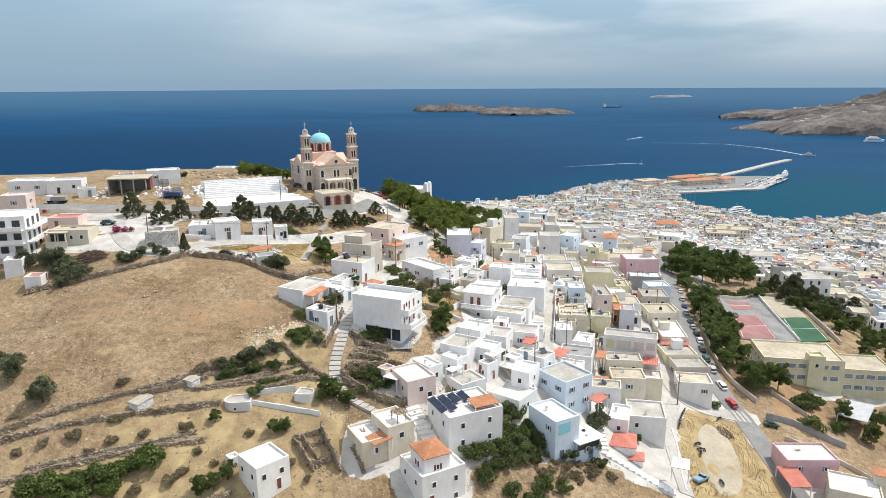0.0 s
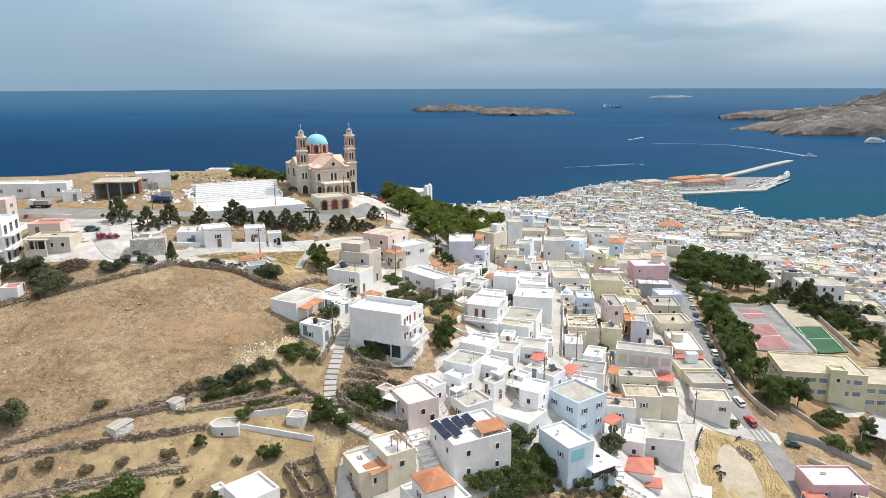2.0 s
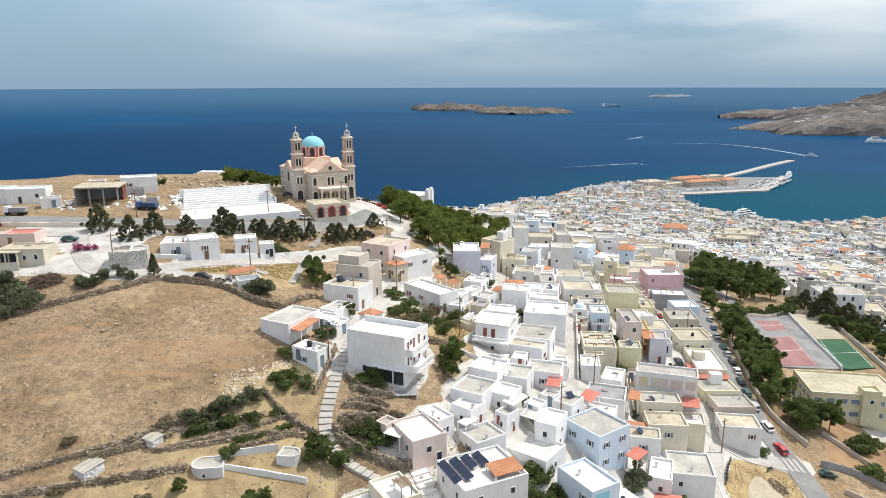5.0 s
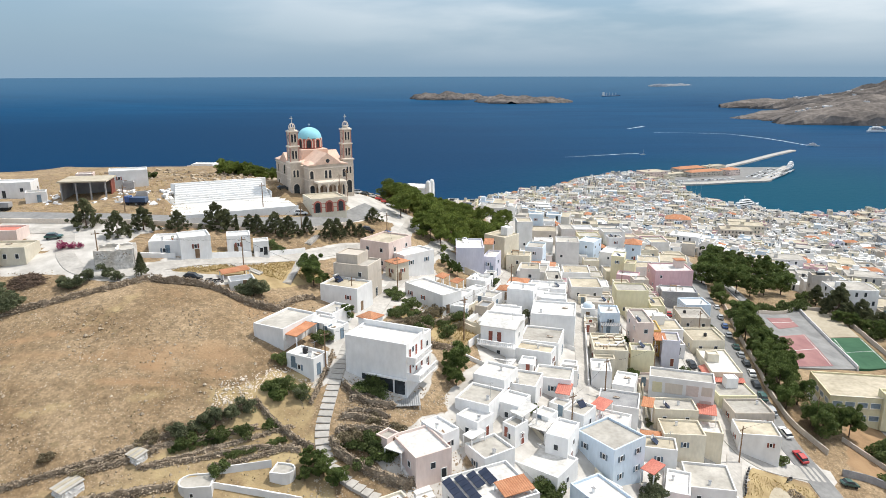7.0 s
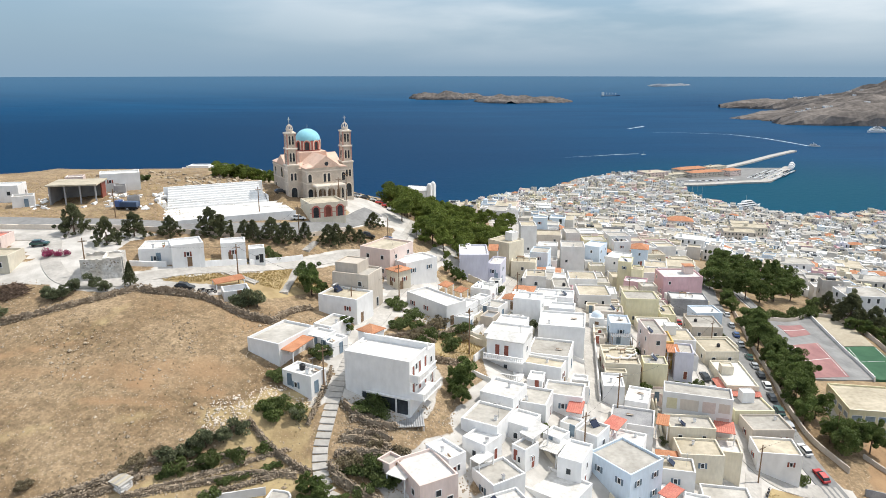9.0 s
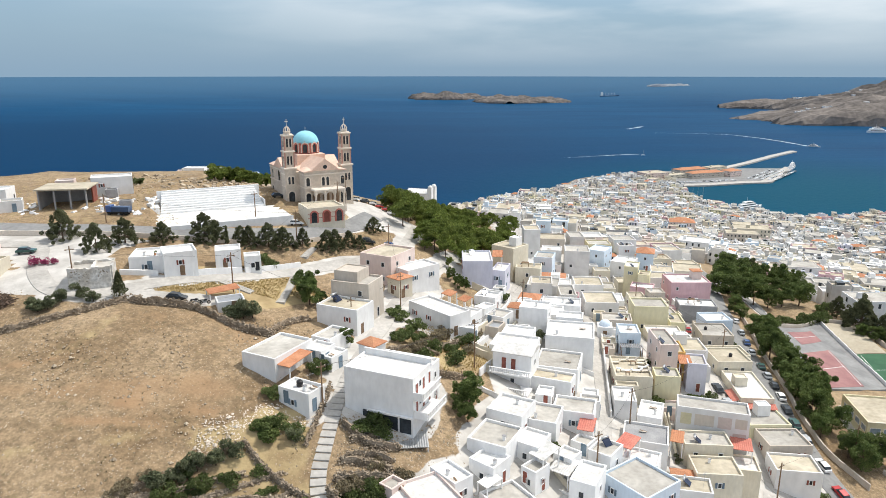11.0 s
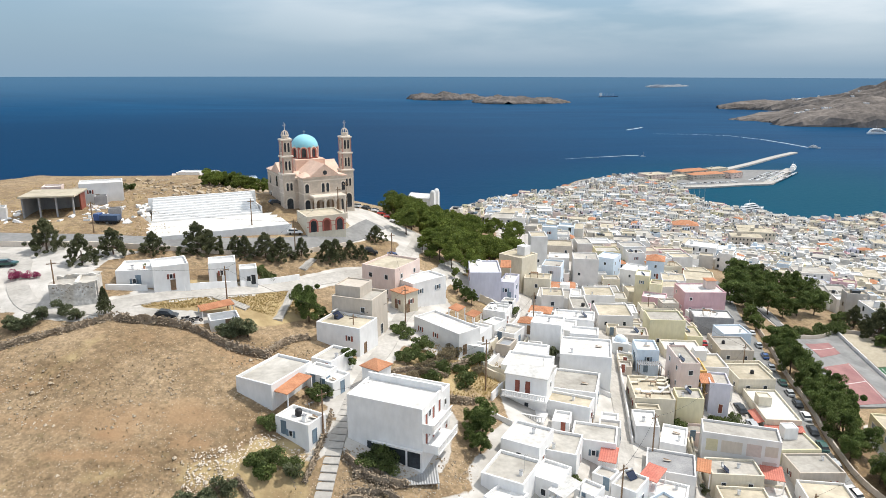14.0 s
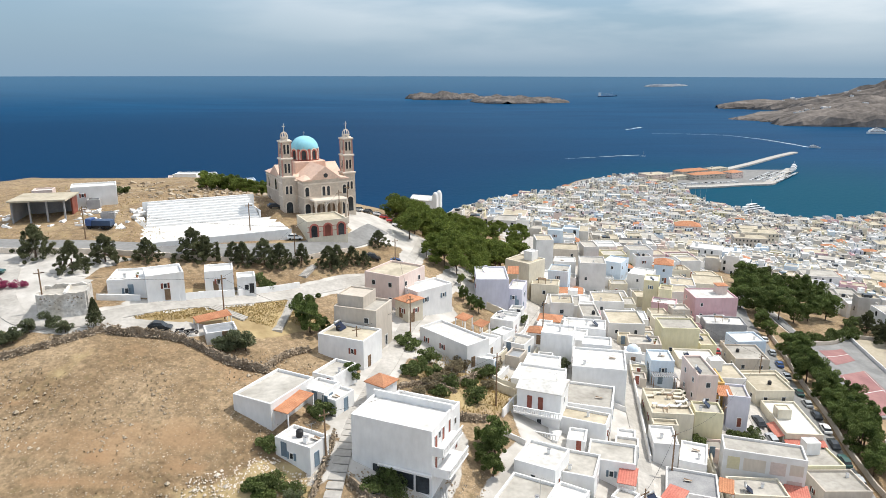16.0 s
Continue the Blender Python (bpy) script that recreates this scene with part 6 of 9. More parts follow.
for plot in PLOTS:
    remember(plot)
remember((9.3, 135.9, math.cos(radians(-22)), math.sin(radians(-22)), 3.9, 4.0))
for plot in ((46.6, 149.8, 1, 0, 4.2, 3.6), (35.6, 158.6, 1, 0, 3.6, 2.4), (36.6, 162.4, 1, 0, 2.2, 1.2)):
    remember(plot)


def clear(x, y, r, gap=0.0):
    return all((x - a) ** 2 + (y - b) ** 2 > (0.78 * q + r + gap) ** 2 for a, b, q in FOOT)


def apart(p, q, gap):
    """Whether two turned footprints keep the gap between them."""
    dx, dy = q[0] - p[0], q[1] - p[1]
    if dx * dx + dy * dy > (p[4] + p[5] + q[4] + q[5] + gap) ** 2:
        return True
    cc, ss = p[2] * q[2] + p[3] * q[3], abs(p[2] * q[3] - p[3] * q[2])
    for b, o in ((p, q), (q, p)):
        u, v = abs(dx * b[2] + dy * b[3]), abs(-dx * b[3] + dy * b[2])
        if u > b[4] + o[4] * abs(cc) + o[5] * ss + gap or v > b[5] + o[4] * ss + o[5] * abs(cc) + gap:
            return True
    return False


def turn_at(x, y):
    """How the houses are turned: square to the lanes, more askew on the slope above."""
    low = float(np.interp(x, (6, 24, 34, 62), (-58, -52, -16, 0)))
    high = float(np.interp(x, (4, 24, 44, 64), (-24, -14, -5, 3)))
    k = min(max((y - 120) / 12, 0), 1)
    return low * (1 - k) + high * k


for sizes, tries, heights in ((((6.2, 9.4), (5.2, 8.0)), 7000, (2.9, 3.0, 3.2, 3.4, 3.1, 3.3, 4.2, 5.8)), (((4.2, 6.2), (3.8, 5.6)), 14000, (2.6, 2.8, 3.0, 3.2, 3.3, 5.6)), (((2.3, 4.0), (2.2, 3.6)), 26000, (1.7, 2.0, 2.3, 2.5, 2.8))):
    for k in range(tries):
        x, y = tw.uniform(2, 86), tw.uniform(100, 302)
        w, d, gap = tw.uniform(*sizes[0]), tw.uniform(*sizes[1]), tw.choice((0.06, 0.08, 0.1, 0.9))
        hh, pick, tint, slant = tw.choice(heights), tw.random(), tw.random(), tw.uniform(-1.2, 1.2)
        left = np.interp(y, [q[0] for q in TOWN_LEFT], [q[1] for q in TOWN_LEFT])
        right = np.interp(y, [q[1] for q in MAIN_ROAD], [q[0] for q in MAIN_ROAD]) - 3.2
        if not left + 2.5 < x < right - w / 2 or (y < 135 and x > 43) or (y < 108 and x < 34) or (y < 124 and x > 28.5 and x < 36) or (y < 117 and x > 28):
            continue
        if y < 152 and x < 35:
            hh = min(hh, 3.3)
        rot = turn_at(x, y) + slant
        plot = (x, y, math.cos(radians(rot)), math.sin(radians(rot)), w / 2, d / 2)
        if not room_for(plot, gap) or math.hypot(x - 33.4, y - 172) < 4 + w / 2 or min(near_line(x, y, s) for s in STREETS) < max(w, d) / 2 * 0.92 + 1.1:
            continue
        wall, roof = PALETTE[int(tint * (15 if x < 30 else len(PALETTE)))]
        remember(plot)
        tiled = 0.35 + pick * 6 if pick < (0.03 if w > 5 or y < 150 else 0.13) and (y > 150 or w < 4) else 0.0
        floors = "two-storey" if hh > 5 else "single-storey" if hh > 2.7 else "low"
        house(x, y, rot, w, d, gz(x, y) + hh, wall, roof, f"{NAMES[wall]} {floors} house with a {'tiled' if tiled else 'flat cement' if roof is ROOFCEM else 'flat tan' if roof is ROOFTAN else 'flat white'} roof", tiled=tiled, fill=0.5 if w > 4 else 0.3)
# green in the yards between them
for k in range(900):
    x, y, size, pick = tw.uniform(2, 80), tw.uniform(112, 300), tw.uniform(0.5, 1.0), tw.random()
    left = np.interp(y, [q[0] for q in TOWN_LEFT], [q[1] for q in TOWN_LEFT])
    right = np.interp(y, [q[1] for q in MAIN_ROAD], [q[0] for q in MAIN_ROAD]) - 3.2
    if left < x < right and (y > 136 or x < 43) and room_for((x, y, 1, 0, 0.7, 0.7), 0.0) and min(near_line(x, y, s) for s in STREETS) > 1.9:
        remember((x, y, 1, 0, 1.1, 1.1))
        if pick < 0.55:
            plant(BUSHES if pick < 0.4 else OLIVES, x, y, size * (1.0 if pick < 0.4 else 0.8))
for proto in TREES:
    if proto.name not in used:
        for o in (*proto.children, proto):
            bpy.data.objects.remove(o)


# far quarters down to the harbour: smaller in view, each one mesh
def far_mesh(w, d, h, wall, roof, tiled, seed):
    q = random.Random(seed)
    v, f = shell(w, d, h + 3, 0.4)
    g = Geo().add([(x, y, z - 3) for x, y, z in v], f[:-1], 0)
    g.add([(x, y, z - 3) for x, y, z in v[12:]], [(0, 1, 2, 3)], 1)
    if tiled:
        g.hip(-w / 2, w / 2, -d / 2, d / 2, h + 0.02, tiled, 0.25, 2)
    elif q.random() < 0.5:
        x, y = q.uniform(-w / 4, w / 4), q.uniform(-d / 4, d / 4)
        g.box(x - 1.3, x + 1.3, y - 1.2, y + 1.2, h - 0.38, h + 2.0, 0)
    for n_len, ox, oy, ax in ((w, 0, -d / 2, 0), (d, w / 2, 0, 1), (d, -w / 2, 0, 1)):
        n = max(2, int(n_len / 2.4))
        z = h - 2.4
        while z > 0.3:
            for k in range(n):
                if q.random() < 0.8:
                    o = (k + 0.5) / n * n_len - n_len / 2
                    a, b = (ox + o, oy) if ax == 0 else (ox, oy + o)
                    e = 0.45
                    g.box(a - (e if ax == 0 else 0.05), a + (e if ax == 0 else 0.05), b - (0.05 if ax == 0 else e), b + (0.05 if ax == 0 else e), z, z + 1.35, 3)
            z -= 3.0
    return g.mesh("house", [wall, roof, TILE, GLASS])


def town_mesh(seed, wall, roof):
    """One house of the lower town: a main block with a stepped wing, roof rooms, tiles or a parapet, rows of openings."""
    q = random.Random(seed * 7919 + 13)
    g = Geo()
    w, d, h = q.uniform(5.0, 10.5), q.uniform(5.0, 9.0), q.choice((3.3, 3.6, 4.2, 6.2, 6.6, 7.0, 9.4))
    if q.random() < 0.12:
        w, d, h = q.uniform(11, 17), q.uniform(8, 11), q.choice((6.8, 9.6, 10.5))
    blocks = [(0, 0, w, d, h, q.random() < 0.11)]
    if q.random() < 0.6:
        e, k = q.uniform(2.6, 5.0), q.choice((-1, 1))
        blocks.append((k * (w / 2 + e / 2 - 0.1), q.uniform(-0.2, 0.2) * d, e, d * q.uniform(0.55, 0.95), max(2.6, h - q.choice((1.2, 2.9, 3.3))), q.random() < 0.12))
    if q.random() < 0.4:
        e = q.uniform(2.4, 4.0)
        blocks.append((q.uniform(-0.2, 0.2) * w, -d / 2 - e / 2 + 0.1, w * q.uniform(0.4, 0.9), e, max(2.4, h - q.choice((0.8, 3.0, 3.4))), False))
    for x, y, bw, bd, bh, tiled in blocks:
        v, f = shell(bw, bd, bh + 3, q.choice((0.2, 0.4, 0.7)))
        g.add([(a + x, b + y, c - 3) for a, b, c in v], f[:-1], 0)
        g.add([(a + x, b + y, c - 3) for a, b, c in v[12:]], [(0, 1, 2, 3)], 1)
        if tiled:
            g.hip(x - bw / 2, x + bw / 2, y - bd / 2, y + bd / 2, bh + 0.02, q.uniform(0.9, 1.6), 0.25, 2)
        else:
            for k in range(q.choice((0, 1, 1, 2, 3))):
                a, b, e, z = x + q.uniform(-0.32, 0.32) * bw, y + q.uniform(-0.3, 0.3) * bd, q.uniform(0.4, 1.5), q.choice((0.6, 0.9, 2.1, 2.3))
                g.box(a - e, a + e, b - e * 0.8, b + e * 0.8, bh - 0.6, bh - 0.4 + z, 0 if z > 2 else q.choice((0, 3, 4)))
        for n_len, ox, oy, ax in ((bw, 0, -bd / 2, 0), (bw, 0, bd / 2, 0), (bd, bw / 2, 0, 1), (bd, -bw / 2, 0, 1)):
            n = max(1, int(n_len / q.uniform(1.9, 3.2)))
            z, e, tall = bh - 2.3, q.uniform(0.35, 0.55), q.choice((1.2, 1.5, 1.9))
            fill = q.choice((0.2, 0.7, 0.9))
            while z > -0.5:
                for k in range(n):
                    if q.random() < fill:
                        o = (k + 0.5) / n * n_len - n_len / 2
                        a, b = (x + ox + o, y + oy) if ax == 0 else (x + ox, y + oy + o)
                        g.box(a - (e if ax == 0 else 0.05), a + (e if ax == 0 else 0.05), b - (0.05 if ax == 0 else e), b + (0.05 if ax == 0 else e), z, z + tall, 3 if q.random() < 0.75 else 4)
                z -= 3.0
    return g.mesh("house", [wall, roof, TILE, GLASS, SHUTTER])


FARPAL = [(WHITE, ROOFCEM)] * 7 + [(WHITE, ROOFWHITE)] * 6 + [(FARWHITE, ROOFCEM)] * 5 + [(FARWHITE, ROOFTAN)] * 4 + [(CREAM, ROOFCEM)] * 4 + [(CREAM, ROOFTAN)] * 4 + [(BEIGE, ROOFTAN), (BEIGE, ROOFCEM), (ROSE, ROOFCEM), (ROSE, ROOFTAN), (YELLOW, ROOFCEM), (BLUE, ROOFCEM), (BLUE, ROOFWHITE), (PINK, ROOFTAN), (LILAC, ROOFCEM), (GREY, ROOFCEM)]
NAMES.update({FARWHITE: "sun-bleached", GREY: "grey cement", LILAC: "lilac"})
FARMESH, LOT_V, LOT_F, LOT_I, LOT_M, LOT_N, LOT_CACHE = {}, [], [], [], [], [0], {}


def lay(me, label, m, single):
    """A house of its own where it can be told apart, else one more of the crowd by the harbour."""
    if single:
        ob = new("house", me)
        ob.matrix_basis = m
        return tagged(ob, label, "house", "houses of the lower town")
    n = len(me.vertices)
    co = np.empty(n * 3)
    me.vertices.foreach_get("co", co)
    co = co.reshape(-1, 3) @ np.array(m.to_3x3()).T + np.array(m.translation)
    k = LOT_N[0]
    LOT_N[0] += n
    LOT_V.append(co)
    for q in me.materials:
        if q not in LOT_M:
            LOT_M.append(q)
    slot = [LOT_M.index(q) for q in me.materials]
    if me.name not in LOT_CACHE:
        LOT_CACHE[me.name] = [(tuple(poly.vertices), poly.material_index) for poly in me.polygons]
    for face, i in LOT_CACHE[me.name]:
        LOT_F.append([k + a for a in face])
        LOT_I.append(slot[i])


count = 0
for y0, y1, step in ((300, 470, 8.2), (470, 900, 9.0), (900, 1100, 9.6)):
    for yy in np.arange(y0, y1, step):
        for xx in np.arange(-120, 640, step):
            x, y = xx + tw.uniform(-3.2, 3.2), yy + tw.uniform(-3.2, 3.2)
            if x < np.interp(y, [q[0] for q in TOWN_LEFT], [q[1] for q in TOWN_LEFT]) or x > 0.78 * y + 60 or gz(x, y) < 1.0 or y > np.interp(x, (-40, 0, 40, 90, 180, 290), (690, 770, 850, 920, 1010, 1100)):
                continue
            if (92 < x < 140 and 255 < y < 340) or (x < 128 and y < 300 and x > 80):
                continue
            key = (tw.randrange(40), tw.randrange(len(FARPAL)))
            if key not in FARMESH:
                wall, roof = FARPAL[key[1]]
                FARMESH[key] = (town_mesh(key[0], wall, roof), f"{NAMES[wall]} house in the lower town by the harbour")
            if tw.random() < 0.05:
                continue
            me, label = FARMESH[key]
            turn = -16 + 30 * noise.noise(Vector((x * 0.011, y * 0.011, 0))) + tw.uniform(-5, 5) + tw.choice((0, 90, 180, 270))
            lay(me, label, pose(x, y, gz(x, y) - 0.2, 0, 0, turn), False)
            count += 1
# houses east of the street, beyond the pitches, and on the back of the hill
for yy in np.arange(190, 330, 8.2):
    for xx in np.arange(130, 330, 8.2):
        x, y = xx + tw.uniform(-2, 2), yy + tw.uniform(-2, 2)
        if x < 134 + 0.25 * max(0, 260 - y) or x > 0.78 * y + 60 or (x < 140 and y > 312):
            continue
        key = tw.choice(sorted(FARMESH))
        me, label = FARMESH[key]
        lay(me, label, pose(x, y, gz(x, y) - 0.2, 0, 0, -10 + tw.uniform(-8, 8)), False)
for x, y, w, d, h, wall in ((-84, 266, 7, 5, 4.3, WHITE), (-78, 268, 5, 4, 5.2, GREYWHITE), (-73, 268, 6, 5, 4.2, WHITE), (-67, 270, 6, 5, 4.6, BLUE), (-61, 272, 6, 4, 4.0, WHITE), (-55, 274, 5, 5, 4.4, WHITE), (-87, 270, 6, 5, 4.8, CREAM), (-69, 276, 7, 5, 4.4, WHITE), (-90, 272, 5, 5, 4.6, ROSE), (-64, 278, 5, 5, 4.8, GREYWHITE)):
    house(x, y, tw.uniform(0, 30), w, d, gz(x, y) + h + 0.7, wall, ROOFWHITE, f"{NAMES[wall]} house behind the ridge of the hill", win=1, fill=0.7)
tagged(new("distant_houses", mesh("distant_houses", np.concatenate(LOT_V).tolist(), LOT_F, LOT_M, LOT_I)), "crowded white and pastel houses down to the harbour", "houses", kind="stuff")

# ---- harbour ----
def slab(name, points, width, z0, z1, mat, label):
    x, y, dx, dy = along(points, 6)
    v, f = [], []
    n = len(x)
    for k in range(n):
        for o, z in ((-width / 2, z0), (-width / 2, z1), (width / 2, z1), (width / 2, z0)):
            v.append((x[k] + dy[k] * o, y[k] - dx[k] * o, z))
    for k in range(n - 1):
        for j in range(3):
            f.append((4 * k + j, 4 * k + j + 1, 4 * k + 5 + j, 4 * k + 4 + j))
    f += [(0, 1, 2, 3), (4 * n - 1, 4 * n - 2, 4 * n - 3, 4 * n - 4)]
    return tagged(new(name, mesh(name, v, f, mat)), label, "pier", kind="structure")


slab("breakwater", ((465, 1185), (540, 1260), (640, 1370), (718, 1449)), 13, -4, 2.6, CONCRETE, "long pale concrete breakwater")
slab("quay", ((318, 1010), (380, 1020), (440, 1040), (478, 1046), (520, 1105), (590, 1205)), 15, -4, 2.2, CONCRETE, "pale concrete harbour quay")
tagged(new("quay", Geo().add([(330, 1010, -4), (440, 1046, -4), (478, 1052, -4), (575, 1190, -4), (470, 1190, -4), (345, 1150, -4), (330, 1010, 2.0), (440, 1046, 2.0), (478, 1052, 2.0), (575, 1190, 2.0), (470, 1190, 2.0), (345, 1150, 2.0)],
                             [(6, 7, 8, 9, 10, 11)] + [(k, (k + 1) % 6, 6 + (k + 1) % 6, 6 + k) for k in range(6)]).mesh("quay", ASPHALT)), "wide asphalt harbour terminal with parking", "quay", kind="structure")


def block(name, x, y, rot, w, d, h, wall, tiled, label, z=1.9):
    ob = new(name, far_mesh(w, d, h, wall, ROOFTAN, tiled, int(abs(x) * 7)))
    ob.matrix_basis = pose(x, y, z, 0, 0, rot)
    return tagged(ob, label, "building", "harbour buildings")


block("customs_building", 312, 1058, 20, 38, 26, 13, ROSE, 0, "large cream harbour building with flat roof")
block("warehouse", 300, 1020, 20, 16, 14, 9, CREAM, 0, "small rose harbour building")
block("warehouse", 350, 1082, 24, 46, 16, 6, CREAM, 0, "low white harbour hall")
block("warehouse", 402, 1090, 20, 60, 18, 8, BEIGE, 3, "long harbour warehouse with tiled roof")
block("warehouse", 448, 1104, 30, 26, 20, 9, ROSE, 3, "rose warehouse with hipped terracotta roof")
block("warehouse", 392, 1128, 24, 56, 20, 8, BEIGE, 3, "harbour warehouse with ochre tiled roof")
block("warehouse", 440, 1150, 30, 40, 16, 9, CREAM, 0, "pale two-storey harbour terminal")
# rows of cars on the quay, too far to tell apart
g, qr = Geo(), random.Random(12)
for k in range(240):
    u, v_ = qr.uniform(0, 1), qr.randrange(5)
    x, y = 462 + 78 * u + 9 * v_, 1072 + 96 * u - 3 * v_
    g.box(x - 2, x + 2, y - 1, y + 1, 2.0, 3.4, qr.randrange(3), c=0.4)
for k in range(60):
    u = qr.uniform(0, 1)
    x, y = 335 + 100 * u, 1032 + 24 * u + qr.uniform(-3, 8)
    g.box(x - 2, x + 2, y - 1, y + 1, 2.0, 3.4, qr.randrange(3), c=0.4)
tagged(new("quay_cars", g.mesh("quay_cars", PAINTS[:3])), "many small cars parked on the harbour quay", "cars", kind="stuff")
block("town_hall", 240, 560, -14, 26, 15, 13, CREAM, 0, "large cream public building", gz(240, 560))
block("mansion", 215, 520, -14, 22, 14, 12, BEIGE, 0, "long beige stone mansion", gz(215, 520))
block("mansion", 258, 610, -12, 22, 15, 12, GREY, 0, "grey neoclassical mansion with balconies", gz(258, 610) - 1)
block("mansion", 196, 590, -14, 20, 13, 11, ROSE, 3, "rose mansion with terracotta roof", gz(196, 590))


def boat(name, x, y, rot, length, label, kind=0, paint=HULL, z=0.0):
    """A hull with rising bow, decks and a superstructure or mast."""
    th = empty(name, pose(x, y, z, 0, 0, rot), label, "boat", "boats in the bay")
    L, B, D = length, length * 0.19, length * 0.085
    sec = [(-0.5, 0.8, 1.0), (-0.3, 1.0, 1.0), (0.1, 1.0, 1.05), (0.35, 0.7, 1.2), (0.5, 0.05, 1.4)]
    v, f = [], []
    for s, b, t in sec:
        v += [(s * L, -b * B * 0.35, -0.3), (s * L, -b * B / 2, D * t), (s * L, b * B / 2, D * t), (s * L, b * B * 0.35, -0.3)]
    for k in range(len(sec) - 1):
        for j in range(3):
            f.append((4 * k + j, 4 * k + 4 + j, 4 * k + 5 + j, 4 * k + 1 + j))
    f += [(0, 1, 2, 3), (16, 19, 18, 17)]
    part("hull", mesh("hull", v, f, paint), th)
    if kind == 0:
        for k, (a, b, h0, h1) in enumerate(((-0.42, 0.28, 1.0, 1.7), (-0.38, 0.18, 1.72, 2.4), (-0.25, 0.08, 2.42, 3.0))):
            dk = part("deck_house", Geo().box(a * L, b * L, -B * (0.42 - 0.06 * k), B * (0.42 - 0.06 * k), D * h0, D * h1, c=D * 0.1).mesh("deck_house", HULL), th)
            part("window_band", Geo().box(a * L + 0.3, b * L + 0.02, -B * (0.425 - 0.06 * k), B * (0.425 - 0.06 * k), D * (h0 + 0.25), D * (h0 + 0.5)).mesh("window_band", GLASS), dk)
        part("mast", Geo().bar((-0.1 * L, 0, D * 3), (-0.12 * L, 0, D * 4.4), 0.15).mesh("mast", HULL), th)
    elif kind == 1:
        part("cabin", Geo().box(-0.2 * L, 0.15 * L, -B * 0.3, B * 0.3, D, D * 1.6, c=0.1).mesh("cabin", HULL), th)
        part("mast", Geo().bar((0.05 * L, 0, D), (0.05 * L, 0, L * 1.15), 0.12).mesh("mast", METAL), th)
        part("boom", Geo().bar((0.05 * L, 0, D * 2.4), (-0.35 * L, 0, D * 2.3), 0.12).mesh("boom", HULL), th)
    else:
        part("bridge", Geo().box(-0.46 * L, -0.36 * L, -B * 0.42, B * 0.42, D, D * 3.0, c=0.2).mesh("bridge", HULL), th)
        for k in range(4):
            part("deck_crane", Geo().bar((L * (-0.24 + 0.16 * k), 0, D), (L * (-0.24 + 0.16 * k), 0, D * 2.8), 0.8).bar((L * (-0.24 + 0.16 * k), 0, D * 2.4), (L * (-0.15 + 0.16 * k), 0, D * 2.0), 0.4).mesh("deck_crane", METAL), th)
    return th


boat("motor_yacht", 363, 838, 30, 44, "large white motor yacht at the quay")
boat("ferry", 589, 1194, 56, 44, "white passenger ferry at the pier head")
for k, (x, y) in enumerate(((308, 930), (311, 920), (314, 911), (317, 902), (320, 893), (324, 886), (305, 940))):
    boat("sailing_boat", x, y, 20 + 6 * k, 15 + k % 3 * 5, "white sailing boat moored in the harbour", 1, HULL if k % 3 else HULLBLUE)
boat("launch", 812, 1548, -40, 24, "small white launch crossing the bay", 0)
boat("launch", 1170, 1905, 8, 60, "low white ferry by the headland", 0)
boat("cargo_ship", 895, 3840, 4, 104, "dark cargo ship at anchor far out", 2, HULLBLUE, z=24)
boat("speedboat", 392, 1392, -8, 9, "small white speedboat under way", 1)


def wake(points, w0, w1):
    x, y, dx, dy = along(points, 8)
    v, f = [], []
    for k in range(len(x)):
        w = w0 + (w1 - w0) * k / (len(x) - 1)
        w *= 0.8 + 0.5 * noise.noise(Vector((k * 0.35, x[0], 0)))
        v += [(x[k] + dy[k] * w, y[k] - dx[k] * w, 0.12), (x[k] - dy[k] * w, y[k] + dx[k] * w, 0.12)]
    f = [(2 * k, 2 * k + 1, 2 * k + 3, 2 * k + 2) for k in range(len(x) - 1)]
    tagged(new("wake", mesh("wake", v, f, FOAM)), "pale foam wake trailing on the sea", "wake", kind="structure")


wake(((806, 1562), (800, 1650), (788, 1740), (745, 1850), (650, 1890), (560, 1900)), 4.5, 1.5)
wake(((388, 1410), (350, 1400), (300, 1378), (230, 1350)), 3.0, 0.8)
wake(((523, 2023), (560, 2070), (594, 2117)), 4.0, 6.0)


